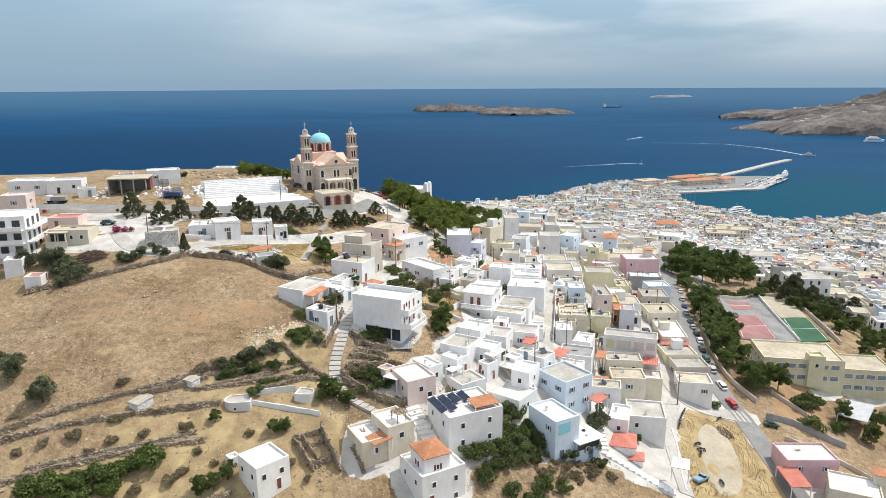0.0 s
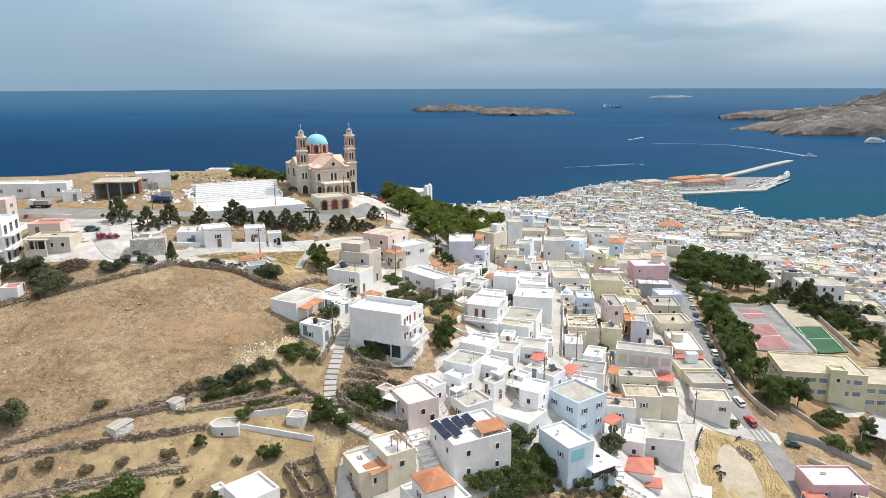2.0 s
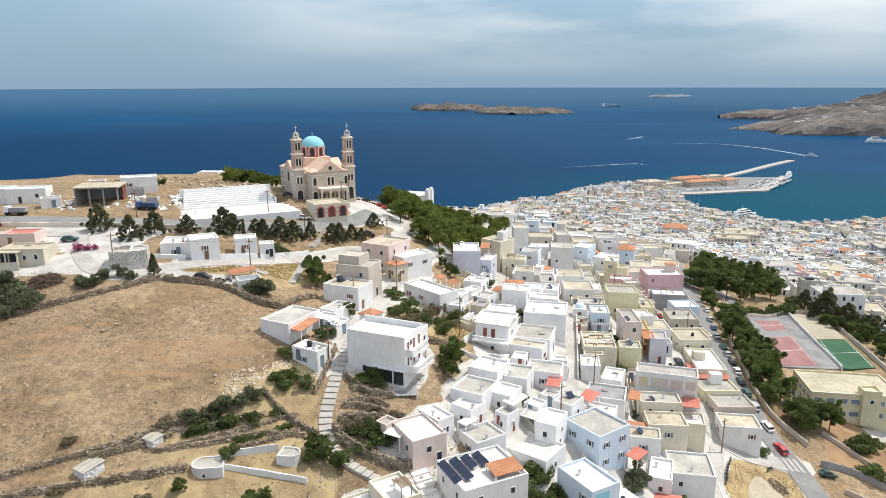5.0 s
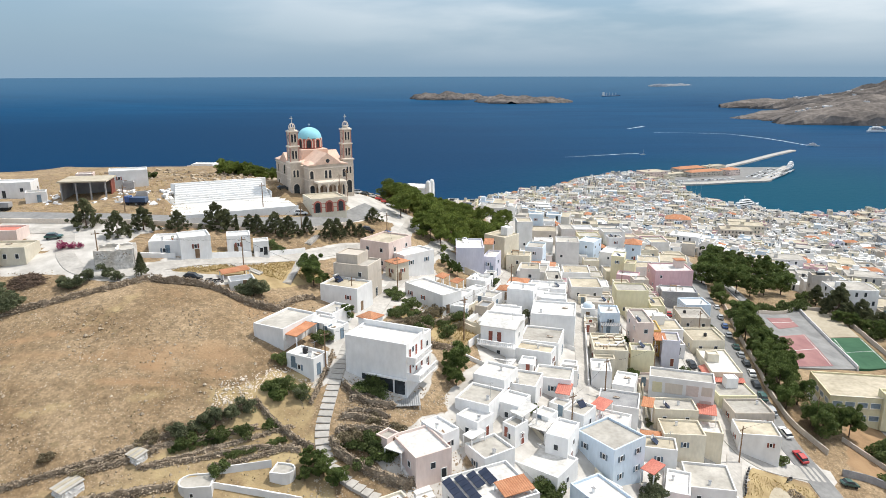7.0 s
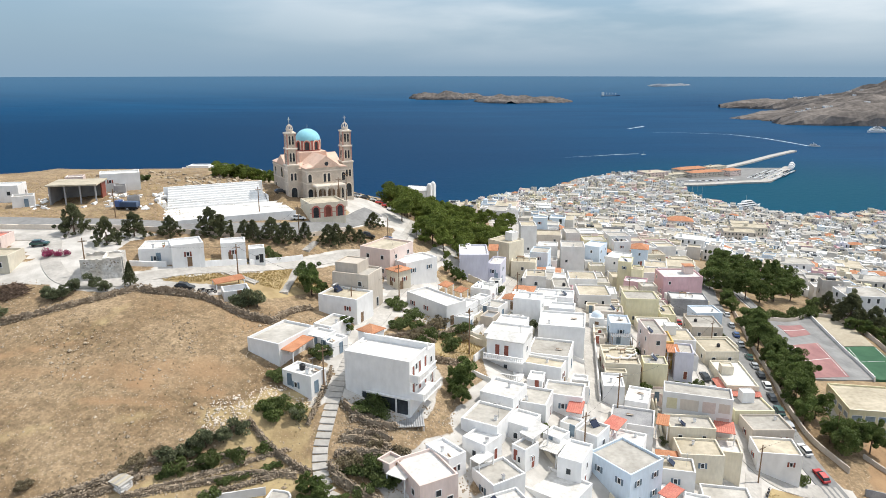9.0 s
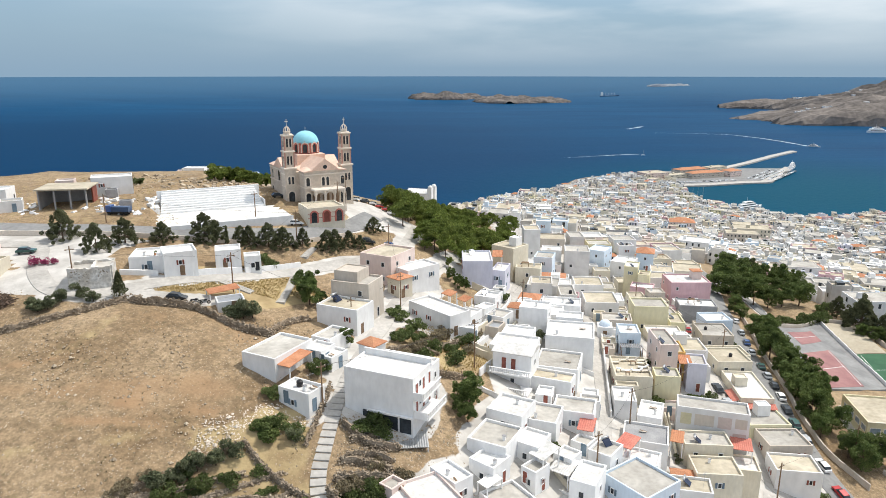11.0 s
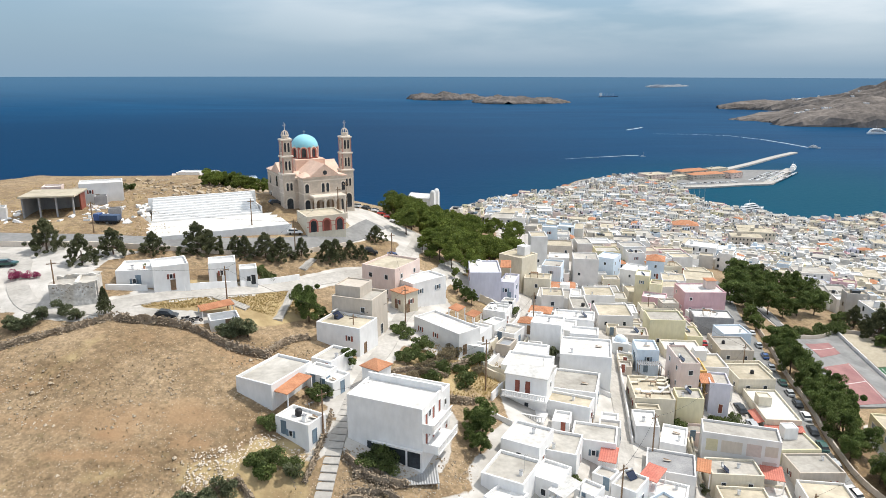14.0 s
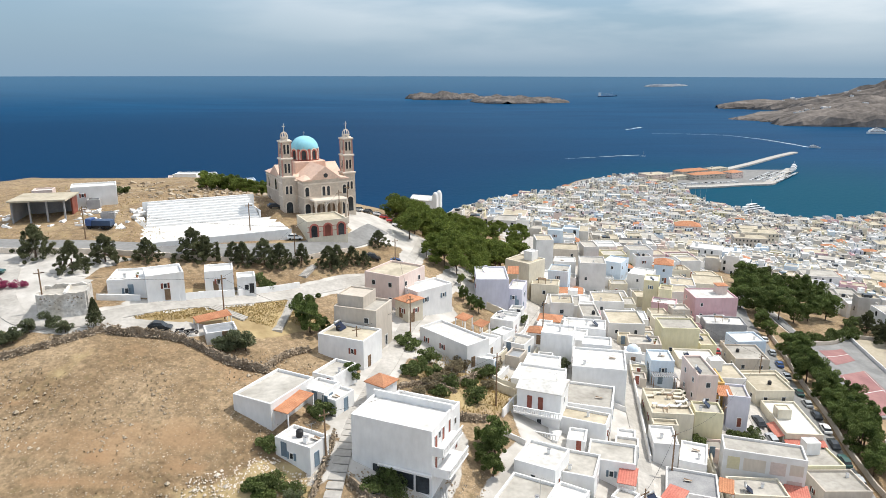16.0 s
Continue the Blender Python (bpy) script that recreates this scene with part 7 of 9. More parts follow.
# ---- vehicles ----
def vehicle(name, x, y, rot, paint, label, length=4.1, z=None, pickup=False, kind="car"):
    """Rests on the slope under its wheels."""
    c, s = math.cos(radians(rot)), math.sin(radians(rot))
    zf, zb = (gz(x + c * 1.3, y + s * 1.3), gz(x - c * 1.3, y - s * 1.3)) if z is None else (z, z)
    th = empty(name, pose(x, y, (zf + zb) / 2 + 0.11, 0, -math.degrees(math.atan2(zf - zb, 2.6)), rot) @ Matrix.Scale(0.8, 4), label, kind, "parked vehicles")
    L, W = length / 2, 0.84
    prof = [(-L, 0.35), (-L, 0.78), (-L + 0.15, 0.92), (L - 1.1, 0.90), (L - 0.15, 0.76), (L, 0.6), (L, 0.35)]
    n = len(prof)
    v = [(a, -W, b) for a, b in prof] + [(a, W, b) for a, b in prof]
    part("body", mesh("body", v, [tuple(range(n - 1, -1, -1)), tuple(range(n, 2 * n))] + [(k, (k + 1) % n, n + (k + 1) % n, n + k) for k in range(n)], paint), th)
    a0, a1 = (-0.1, 1.15) if pickup else (-L + 0.25, L - 1.05)
    t0, t1 = (0.15, 0.75) if pickup else (-L + 0.75, L - 1.75)
    v = [(a0, -W + 0.04, 0.9), (a1, -W + 0.04, 0.9), (t1, -W + 0.16, 1.36), (t0, -W + 0.16, 1.36)]
    v += [(q, -b, z) for q, b, z in v]
    cab = part("cabin", mesh("cabin", v, [(0, 1, 2, 3), (7, 6, 5, 4), (1, 5, 6, 2), (4, 0, 3, 7)], GLASS), th, None, "dark glazed cabin")
    part("roof", Geo().box(t0 - 0.04, t1 + 0.04, -W + 0.13, W - 0.13, 1.355, 1.42, c=0.03).mesh("roof", paint), cab)
    for sx in (-L + 0.75, L - 0.8):
        for sy in (-W + 0.08, W - 0.08):
            part("wheel", Geo().turned(0, 0, [(0.3, -0.1), (0.32, 0), (0.3, 0.1)], 12).moved(pose(sx, sy, 0.2, 90)).mesh("wheel", RUBBER), th)
    return th


WP, SP, DP, RP, BP, GP = PAINTS
for x, y, rot, paint, col in ((67.9, 152.8, 84, SP, "silver"), (68.1, 157.6, 84, GP, "dark green"), (68.6, 162.2, 82, DP, "dark"), (69.8, 167.2, 80, WP, "white"), (70.6, 172, 80, DP, "dark grey"), (71.4, 177, 80, SP, "silver"), (72.6, 182.6, 79, GP, "dark green"), (74.6, 192, 78, WP, "white"), (76.4, 199, 78, BP, "blue"), (78.2, 206.5, 77, SP, "silver"), (81.0, 216.5, 77, WP, "white"), (67.6, 146.2, 100, WP, "white"), (67.4, 139.6, 102, RP, "red"), (74.5, 135.2, 5, GP, "blue-green"), (54.0, 161.6, 92, DP, "dark blue"), (58.2, 191.8, 80, DP, "dark"), (60.6, 197.7, 80, RP, "red"),):
    vehicle("car", x, y, rot, paint, f"{col} car parked at the roadside")
for x, y, rot, paint, col in ((59.0, 185.1, 80, GP, "dark green"), (57.0, 147.6, 100, DP, "dark"), (54.4, 157.0, 92, SP, "silver"), (-44.6, 144.2, 5, DP, "black"), (-33.6, 186.4, 25, WP, "white"), (-26.3, 196.2, 20, WP, "white"), (-77.3, 158.4, 10, GP, "grey-green"), (-23.5, 214.5, 75, SP, "silver"), (-21.5, 216.5, 75, DP, "dark"), (-19.4, 218.0, 70, WP, "white"), (-17.6, 216.6, 70, RP, "red"), (-15.8, 215.4, 70, RP, "red"), (-14.2, 213.4, 65, WP, "white"), (-25.4, 213.0, 78, GP, "green"), (-41.5, 203.6, 30, DP, "dark"), (-17.6, 186.4, 10, DP, "dark"), (-12.6, 187.4, 5, BP, "blue"),):
    vehicle("car", x, y, rot, paint, f"{col} car parked at the roadside")
vehicle("pickup_truck", 50.2, 110.2, 40, car_paint("pale_blue_car_paint", (0.22, 0.34, 0.46)), "light blue pickup truck on the dusty lot", 4.6, pickup=True)


def lorry(x, y, rot, paint, load, label):
    th = empty("tipper_truck", pose(x, y, gz(x, y) + 0.08, 0, 0, rot) @ Matrix.Scale(0.8, 4), label, "truck")
    part("chassis", Geo().box(-3.0, 3.0, -0.9, 0.9, 0.5, 0.85).mesh("chassis", BLACK), th)
    cab = part("cab", Geo().box(1.7, 3.1, -1.1, 1.1, 0.86, 2.6, c=0.15).mesh("cab", paint), th)
    part("windscreen", Geo().box(3.08, 3.13, -0.95, 0.95, 1.75, 2.35).mesh("windscreen", GLASS), cab)
    part("tipper", Geo().box(-3.1, 1.5, -1.15, 1.15, 0.9, 2.2).mesh("tipper", load), th)
    for sx in (-2.2, -1.1, 2.3):
        for sy in (-0.9, 0.9):
            part("wheel", Geo().turned(0, 0, [(0.45, -0.16), (0.48, 0), (0.45, 0.16)], 14).moved(pose(sx, sy, 0.42, 90)).mesh("wheel", RUBBER), th)


lorry(-70.6, 181.6, 178, BP, HULLBLUE, "blue tipper truck beside the road")
lorry(-99.6, 176.8, 184, WP, GREY, "white lorry with a grey tipper body")


# ---- awnings, panels and other fittings of the nearer houses ----
def canopy(x, y, rot, w, d, z, mat, drop, label, slope=0.45, name="canopy"):
    """A ribbed sloping roof on four posts; the front edge is the lower one."""
    th = empty(name, pose(x, y, z, 0, 0, rot), label, "canopy")
    n = max(6, int(w / 0.16))
    v = []
    for j, (yy, zz) in enumerate(((-d / 2, 0.0), (0, slope / 2), (d / 2, slope))):
        v += [(-w / 2 + w * k / n, yy, zz + 0.05 * (k % 2)) for k in range(n + 1)]
    m = n + 1
    f = [(j * m + k, j * m + k + 1, (j + 1) * m + k + 1, (j + 1) * m + k) for j in range(2) for k in range(n)]
    v += [(a, b, c - 0.1) for a, b, c in v]
    f += [tuple(3 * m + q for q in reversed(face)) for face in list(f)]
    f += [(k, 3 * m + k, 3 * m + k + 1, k + 1) for k in range(n)] + [(2 * m + k + 1, 5 * m + k + 1, 5 * m + k, 2 * m + k) for k in range(n)]
    f += [(0, m, 4 * m, 3 * m), (m, 2 * m, 5 * m, 4 * m), (n, 3 * m + n, 4 * m + n, m + n), (m + n, 4 * m + n, 5 * m + n, 2 * m + n)]
    part("sheet", mesh("sheet", v, f, mat), th)
    for sx, sy in ((-1, -1), (1, -1), (1, 1), (-1, 1)):
        px, py = sx * (w / 2 - 0.12), sy * (d / 2 - 0.12)
        part("post", Geo().box(px - 0.07, px + 0.07, py - 0.07, py + 0.07, -drop, (py / d + 0.5) * slope - 0.05).mesh("post", WHITE), th)
    return th


canopy(-21.9, 128.4, -27, 2.4, 5.2, 120.4, TILE, 2.2, "orange tiled awning over a terrace")
canopy(10.0, 101.0, 26, 4.4, 2.8, 110.2, TILE, 0.7, "orange tiled awning over a roof terrace")
canopy(-6.4, 94.4, -58, 3.4, 3.2, 107.3, TILE, 1.5, "orange tiled awning over a bay")
canopy(69.4, 114.6, 0, 3.8, 6.4, 88.0, REDROOF, 3.4, "red tiled carport beside the road")
canopy(59.2, 155.0, -5, 6.8, 1.5, 98.9, REDROOF, 2.2, "faded red awning along a wall")
canopy(55.9, 159.2, -95, 5.0, 1.3, 99.2, REDROOF, 1.9, "faded red awning along a wall")
canopy(36.4, 133.8, -22, 2.0, 3.0, 104.8, TILE, 2.6, "orange tiled lean-to roof")
canopy(26.6, 127.0, -40, 2.6, 3.4, 108.0, REDROOF, 2.6, "red sheet lean-to roof")
canopy(20.6, 127.6, -20, 2.4, 3.4, 110.4, REDROOF, 2.6, "red sheet lean-to roof")
canopy(45.8, 158.8, -8, 2.4, 3.4, 106.9, TILE, 2.2, "orange tiled edge of a yellow house")
canopy(12.0, 190.6, -6, 2.4, 4.4, 119.4, TILE, 2.4, "orange tiled awning beside a lilac house")
canopy(0.6, 163.4, -47, 2.6, 2.0, 118.8, TILE, 2.0, "terracotta lean-to on a shed")
canopy(3.6, 162.4, -47, 2.4, 2.0, 118.0, TILE, 2.0, "terracotta lean-to on a shed")
canopy(32.2, 116.0, -50, 2.4, 3.0, 103.4, REDROOF, 2.6, "red sheet lean-to roof")
canopy(47.4, 135.4, -17, 3.2, 3.4, 102.6, REDROOF, 2.2, "red sheet roof against a blank wall")
canopy(-38.2, 148.2, 40, 5.4, 1.8, 124.5, TILE, 1.4, "low terracotta roof beside the road")
canopy(-4.6, 119.0, 6, 4.2, 4.2, 113.0, METAL, 1.6, "grey corrugated shed roof below a block", name="shed_roof")
canopy(15.8, 118.6, -35, 3.0, 3.6, 109.2, ROOFWHITE, 2.2, "white sheet roof over a yard")
canopy(97.5, 143.0, -40, 6.0, 9.0, 87.2, METAL, 3.0, "pale corrugated sheet roof by the school")
slats = empty("pergola", pose(36.6, 162.6, 0, 0, 0, -6), "dark slatted pergola beside a small chapel", "pergola")
for u in (-2.0, 2.0):
    for v_ in (-0.9, 0.9):
        part("post", Geo().box(u - 0.05, u + 0.05, v_ - 0.05, v_ + 0.05, gz(36.6 + u, 162.6 + v_) - 0.2, 108.3).mesh("post", WOOD), slats)
for q in range(12):
    part("slat", Geo().box(-2.2 + 0.37 * q, -1.98 + 0.37 * q, -1.1, 1.1, 108.31, 108.38).mesh("slat", GREY), slats)
house(1.6, 91.4, -62, 4.8, 4.2, 107.4, WHITE, ROOFWHITE, "rooftop room with a terracotta roof", tiled=0.9, name="rooftop_room", group="", fill=0.5)
house(-11.4, 134.6, -35, 3.0, 2.8, 120.6, WHITE, ROOFWHITE, "tiny white house with a terracotta roof", tiled=0.8, fill=0.4)
house(84.5, 112.5, -25, 2.6, 2.8, 90.4, CREAM, ROOFWHITE, "rooftop room with a terracotta roof", tiled=0.5, name="rooftop_room", group="", openings=False)
house(38.0, 109.6, -14, 2.4, 2.8, 95.4, WHITE, REDROOF, "small white outhouse with a red roof", openings=False, tiled=0.4)
house(71.9, 225.6, 0, 2.6, 2.6, 105.4, ROSE, ROOFWHITE, "pink rooftop room with a tiled cap", tiled=0.4, name="rooftop_room", group="", openings=False)


# tall block: balconies, blank side, ground-floor bays as dark sheets for their shade
def block_fittings():
    h = 121.8 - BOX_FOOT
    for k, z in enumerate((h - 2.9, h - 5.5)):
        b = part("balcony", Geo().box(5.22, 6.7 + 0.7 * k, -3.0, 2.9, z - 0.2, z, c=0.02).mesh("balcony", WHITE), BOX)
        for q in np.arange(-2.9, 2.8, 0.32):
            part("baluster", Geo().box(6.58 + 0.7 * k, 6.66 + 0.7 * k, q, q + 0.07, z, z + 0.85).mesh("baluster", GREYWHITE), b)
        part("rail", Geo().box(6.54 + 0.7 * k, 6.7 + 0.7 * k, -3.0, 2.9, z + 0.86, z + 0.97).mesh("rail", WHITE), b)
        part("side_rail", Geo().box(5.22, 6.52 + 0.7 * k, -3.0, -2.88, z + 0.003, z + 0.95).mesh("side_rail", WHITE), b)
        for q in (-1.9, 0.2, 2.1):
            part("balcony_door", DOORS[0 if q else 2], BOX, pose(5.2, q, z + 0.02, 0, 0, 90))
        part("window", WINDOWS[0], BOX, pose(5.2, -0.9, z + 0.9, 0, 0, 90))
    z = h - 6.1
    # flat dark sheets on the wall paint the shade inside the open carport bays
    for u0, u1 in ((-2.4, 0.2), (0.6, 2.9), (3.2, 4.9)):
        part("carport_bay", Geo().box(u0, u1, -3.16, -3.0, max(0.1, z - 2.0), z + 0.3).mesh("carport_bay", GLASS), BOX)
    part("plinth_step", Geo().box(-1.6, 5.3, -3.5, -3.17, z + 0.35, z + 0.6).mesh("plinth_step", WHITE), BOX)
    part("roof_edge", Geo().box(-5.26, 5.26, 2.6, 2.9, h - 0.4, h + 0.55).mesh("roof_edge", WHITE), BOX)


block_fittings()


def long_fittings():
    h = 107.2 - LONG_FOOT
    for k, (a, b) in enumerate(((-5.0, -3.3), (-2.8, 0.2), (0.8, 2.9), (3.4, 5.2))):
        part("painted_panel", Geo().box(a, b, -2.23, -2.15, h - 3.0 + 0.3 * (k == 3), h - 1.0).mesh("painted_panel", (OCHRE_WASH, BEIGE, ROSE_WASH, BEIGE)[k]), LONG)
    part("painted_panel", Geo().box(3.2, 5.2, -2.23, -2.15, h - 5.6, h - 3.6).mesh("painted_panel", ROSE_WASH), LONG)


long_fittings()


def school_fittings():
    """Wide curtained windows in bands, a stair tower on the roof, parapet copings."""
    wide = opening_mesh("window", 2.0, 1.25, WHITE, CURTAIN, 0.07)
    for th, foot, top, w, d in ((SCHOOL, SCHOOL_FOOT, 94.3, 18.6, 12.4), (ANNEX, ANNEX_FOOT, 91.4, 12.0, 10.6)):
        h = top - foot
        for z in (h - 2.4, h - 5.3):
            for k in range(int(w / 2.5)):
                part("window", wide, th, pose(-w / 2 + 1.5 + 2.5 * k, -d / 2, z))
            for k in range(int(d / 2.8)):
                part("window", wide, th, pose(-w / 2, -d / 2 + 1.6 + 2.8 * k, z, 0, 0, -90))
        part("sill_band", Geo().box(-w / 2 - 0.05, w / 2 + 0.05, -d / 2 - 0.12, -d / 2 + 0.05, h - 2.62, h - 2.5).mesh("sill_band", CREAM), th)
        part("coping", Geo().box(-w / 2 - 0.1, w / 2 + 0.1, -d / 2 - 0.14, -d / 2 + 0.2, h + 0.01, h + 0.13).mesh("coping", CREAM), th)
    v, f = shell(3.6, 3.2, 8.2, 0.5, 0.25)
    part("stair_tower", mesh("stair_tower", v, f, YELLOW), SCHOOL, pose(2.6, -5.6, 94.3 - SCHOOL_FOOT - 6.8), "pale yellow stair tower")
    part("window", WINDOWS[2], SCHOOL, pose(2.6, -7.2, 94.3 - SCHOOL_FOOT - 1.6))


school_fittings()


def balcony_house():
    h = 116.8 - REDS_FOOT
    for k, z in enumerate((h - 2.9, h - 5.4)):
        o = 1.6 + 1.5 * k
        b = part("terrace", Geo().box(-3.3, 3.6, -2.62 - o, -2.62, z - 2.2 if k else z - 0.25, z).mesh("terrace", WHITE), REDS)
        for q in np.arange(-3.2, 3.5, 0.36):
            part("baluster", Geo().turned(q, -2.55 - o, [(0.05, z), (0.1, z + 0.25), (0.05, z + 0.7)], 6).mesh("baluster", WHITE), b)
        part("rail", Geo().box(-3.3, 3.6, -2.68 - o, -2.44 - o, z + 0.7, z + 0.82).mesh("rail", WHITE), b)
    for q in (-1.3, 0.3):
        part("shutter", Geo().box(q - 0.35, q + 0.35, -2.68, -2.6, h - 2.85, h - 0.9).mesh("shutter", REDWOOD), REDS)
    part("gable_roof", Geo().hip(-3.2, 3.2, -2.6, 2.6, h + 0.02, 0.7, 0.2, gable=True).mesh("gable_roof", ROOFWHITE), REDS)


balcony_house()


def heater(x, y, z, rot):
    """A solar water heater: tilted panel, tank on top, frame."""
    th = empty("solar_water_heater", pose(x, y, z, 0, 0, rot), "rooftop solar water heater with a metal tank", "water heater", "rooftop fittings")
    part("panel", Geo().box(-0.95, 0.95, -0.9, 0.9, 0, 0.09).moved(pose(0, 0, 0.62, 38)).mesh("panel", PANEL), th)
    part("tank", Geo().turned(0, 0, [(0.1, -0.95), (0.27, -0.88), (0.27, 0.88), (0.1, 0.95)], 12).moved(pose(0, 0.75, 1.42, 0, 90)).mesh("tank", METAL, True), th)
    for sx in (-0.8, 0.8):
        part("leg", Geo().bar((sx, 0.7, 0), (sx, 0.72, 1.2), 0.04).bar((sx, -0.68, 0), (sx, 0.7, 1.15), 0.03).mesh("leg", METAL), th)
    return th


def water_tank(x, y, z):
    th = empty("water_tank", pose(x, y, z), "black plastic rooftop water tank", "tank", "rooftop fittings")
    part("drum", Geo().turned(0, 0, [(0.5, 0), (0.55, 0.1), (0.55, 0.95), (0.35, 1.12), (0.16, 1.15)], 14).mesh("drum", BLACK), th)
    part("lid", Geo().turned(0, 0, [(0.17, 1.152), (0.17, 1.22)], 10).mesh("lid", BLACK), th)
    return th


def aerial(x, y, z):
    th = empty("tv_aerial", pose(x, y, z, 0, 0, 40), "thin rooftop television aerial", "aerial", "rooftop fittings")
    part("mast", Geo().bar((0, 0, 0), (0, 0, 2.4), 0.025).mesh("mast", METAL), th)
    part("boom", Geo().bar((-0.6, 0, 2.3), (0.6, 0, 2.3), 0.018).mesh("boom", METAL), th)
    for k in range(5):
        part("rod", Geo().bar((-0.5 + 0.25 * k, -0.3, 2.3), (-0.5 + 0.25 * k, 0.3, 2.3), 0.012, n=4).mesh("rod", METAL), th)


def chimney(x, y, z):
    th = empty("chimney", pose(x, y, z), "small whitewashed chimney on a flat roof", "chimney", "rooftop fittings")
    part("shaft", Geo().box(-0.28, 0.28, -0.22, 0.22, -0.05, 0.95).mesh("shaft", WHITE), th)
    part("cap", Geo().box(-0.36, 0.36, -0.3, 0.3, 1.0, 1.08, c=0.02).box(-0.2, 0.2, -0.15, 0.15, 0.951, 0.999).mesh("cap", GREY), th)
    return th


def pergola(x, y, z):
    th = empty("pergola", pose(x, y, z), "wooden roof pergola with reed shade", "pergola", "rooftop fittings")
    for sx, sy in ((-1.2, -0.9), (1.2, -0.9), (1.2, 0.9), (-1.2, 0.9)):
        part("post", Geo().box(sx - 0.05, sx + 0.05, sy - 0.05, sy + 0.05, -0.05, 1.95).mesh("post", WOOD), th)
    for k in range(9):
        part("slat", Geo().box(-1.35, 1.35, -1.0 + 0.24 * k, -0.84 + 0.24 * k, 1.96, 2.02).mesh("slat", WOOD), th)
    return th


def pallets(x, y, z):
    th = empty("board_pile", pose(x, y, z), "pile of old weathered boards on a roof", "boards", "rooftop fittings")
    q = random.Random(5)
    for k in range(5):
        part("board", Geo().box(-0.8, 0.8, -0.15, 0.15, 0, 0.06).moved(pose(q.uniform(-0.1, 0.1), q.uniform(-0.4, 0.4), 0.07 * k, 0, 0, q.uniform(-18, 18))).mesh("board", WOOD if k % 2 else BEIGE), th)
    return th


def planter(x, y, z):
    th = empty("potted_plant", pose(x, y, z), "green potted plant in a terracotta pot", "plant", "rooftop fittings")
    part("pot", Geo().turned(0, 0, [(0.2, 0), (0.3, 0.45), (0.34, 0.46), (0.34, 0.55)], 10).mesh("pot", TILE), th)
    part("crown", foliage("crown", [(0, 0, 0.85, 0.42, 0.4), (0.2, 0.1, 1.05, 0.3, 0.3)], 0.1, 60, LEAF, 8), th)
    return th


def tabletop_set(x, y, z):
    th = empty("parasol", pose(x, y, z), "pale canvas parasol on a roof terrace", "parasol", "rooftop fittings")
    part("pole", Geo().bar((0, 0, 0), (0, 0, 2.2), 0.03).mesh("pole", METAL), th)
    part("canopy", Geo().turned(0, 0, [(1.25, 1.85), (1.25, 1.9), (0.6, 2.15), (0.05, 2.3)], 8).mesh("canopy", CREAM), th)
    part("base", Geo().turned(0, 0, [(0.3, 0), (0.3, 0.1), (0.08, 0.14)], 10).mesh("base", GREY), th)
    return th


# loungers, tables and boards on the furnished terrace
def lounger(x, y, z, rot, cloth):
    th = empty("sun_lounger", pose(x, y, z, 0, 0, rot), "pale sun lounger on a roof terrace", "lounger", "terrace furniture")
    part("mattress", Geo().box(-0.9, 0.45, -0.31, 0.31, 0.3, 0.4, c=0.03).mesh("mattress", cloth), th)
    part("backrest", Geo().box(0, 0.7, -0.31, 0.31, 0, 0.09, c=0.03).moved(pose(0.44, 0, 0.34, 0, -40)).mesh("backrest", cloth), th)
    for sx in (-0.8, 0.4):
        for sy in (-0.26, 0.26):
            part("leg", Geo().box(sx - 0.03, sx + 0.03, sy - 0.03, sy + 0.03, 0, 0.29).mesh("leg", WOOD), th)
    return th


def low_table(x, y, z, rot, wide, deep, top):
    th = empty("terrace_table", pose(x, y, z, 0, 0, rot), "plain low table on a roof terrace", "table", "terrace furniture")
    part("tabletop", Geo().box(-wide / 2, wide / 2, -deep / 2, deep / 2, 0.66, 0.72, c=0.01).mesh("tabletop", top), th)
    for sx in (-1, 1):
        for sy in (-1, 1):
            part("leg", Geo().box(sx * (wide / 2 - 0.08) - 0.03, sx * (wide / 2 - 0.08) + 0.03, sy * (deep / 2 - 0.08) - 0.03, sy * (deep / 2 - 0.08) + 0.03, 0, 0.66).mesh("leg", WOOD), th)
    return th


FURNISHED = [r for r in ROOFS if abs(r[0] - 33.2) < 0.01 and abs(r[1] - 150.8) < 0.01][0]
fc, fs_, fz = math.cos(radians(-6)), math.sin(radians(-6)), FURNISHED[5]
lay = random.Random(77)
for j in range(5):
    for i in range(4):
        u, v_ = -2.3 + 1.5 * i + lay.uniform(-0.25, 0.25), -3.3 + 1.6 * j + lay.uniform(-0.25, 0.25)
        at = (33.2 + u * fc - v_ * fs_, 150.8 + u * fs_ + v_ * fc, fz, -6 + lay.uniform(-14, 14))
        pick = lay.random()
        if pick < 0.5:
            lounger(*at, lay.choice((CREAM, BEIGE, WHITE)))
        elif pick < 0.72:
            low_table(*at, lay.uniform(0.7, 1.2), 0.65, lay.choice((WHITE, BLUE, WOOD)))


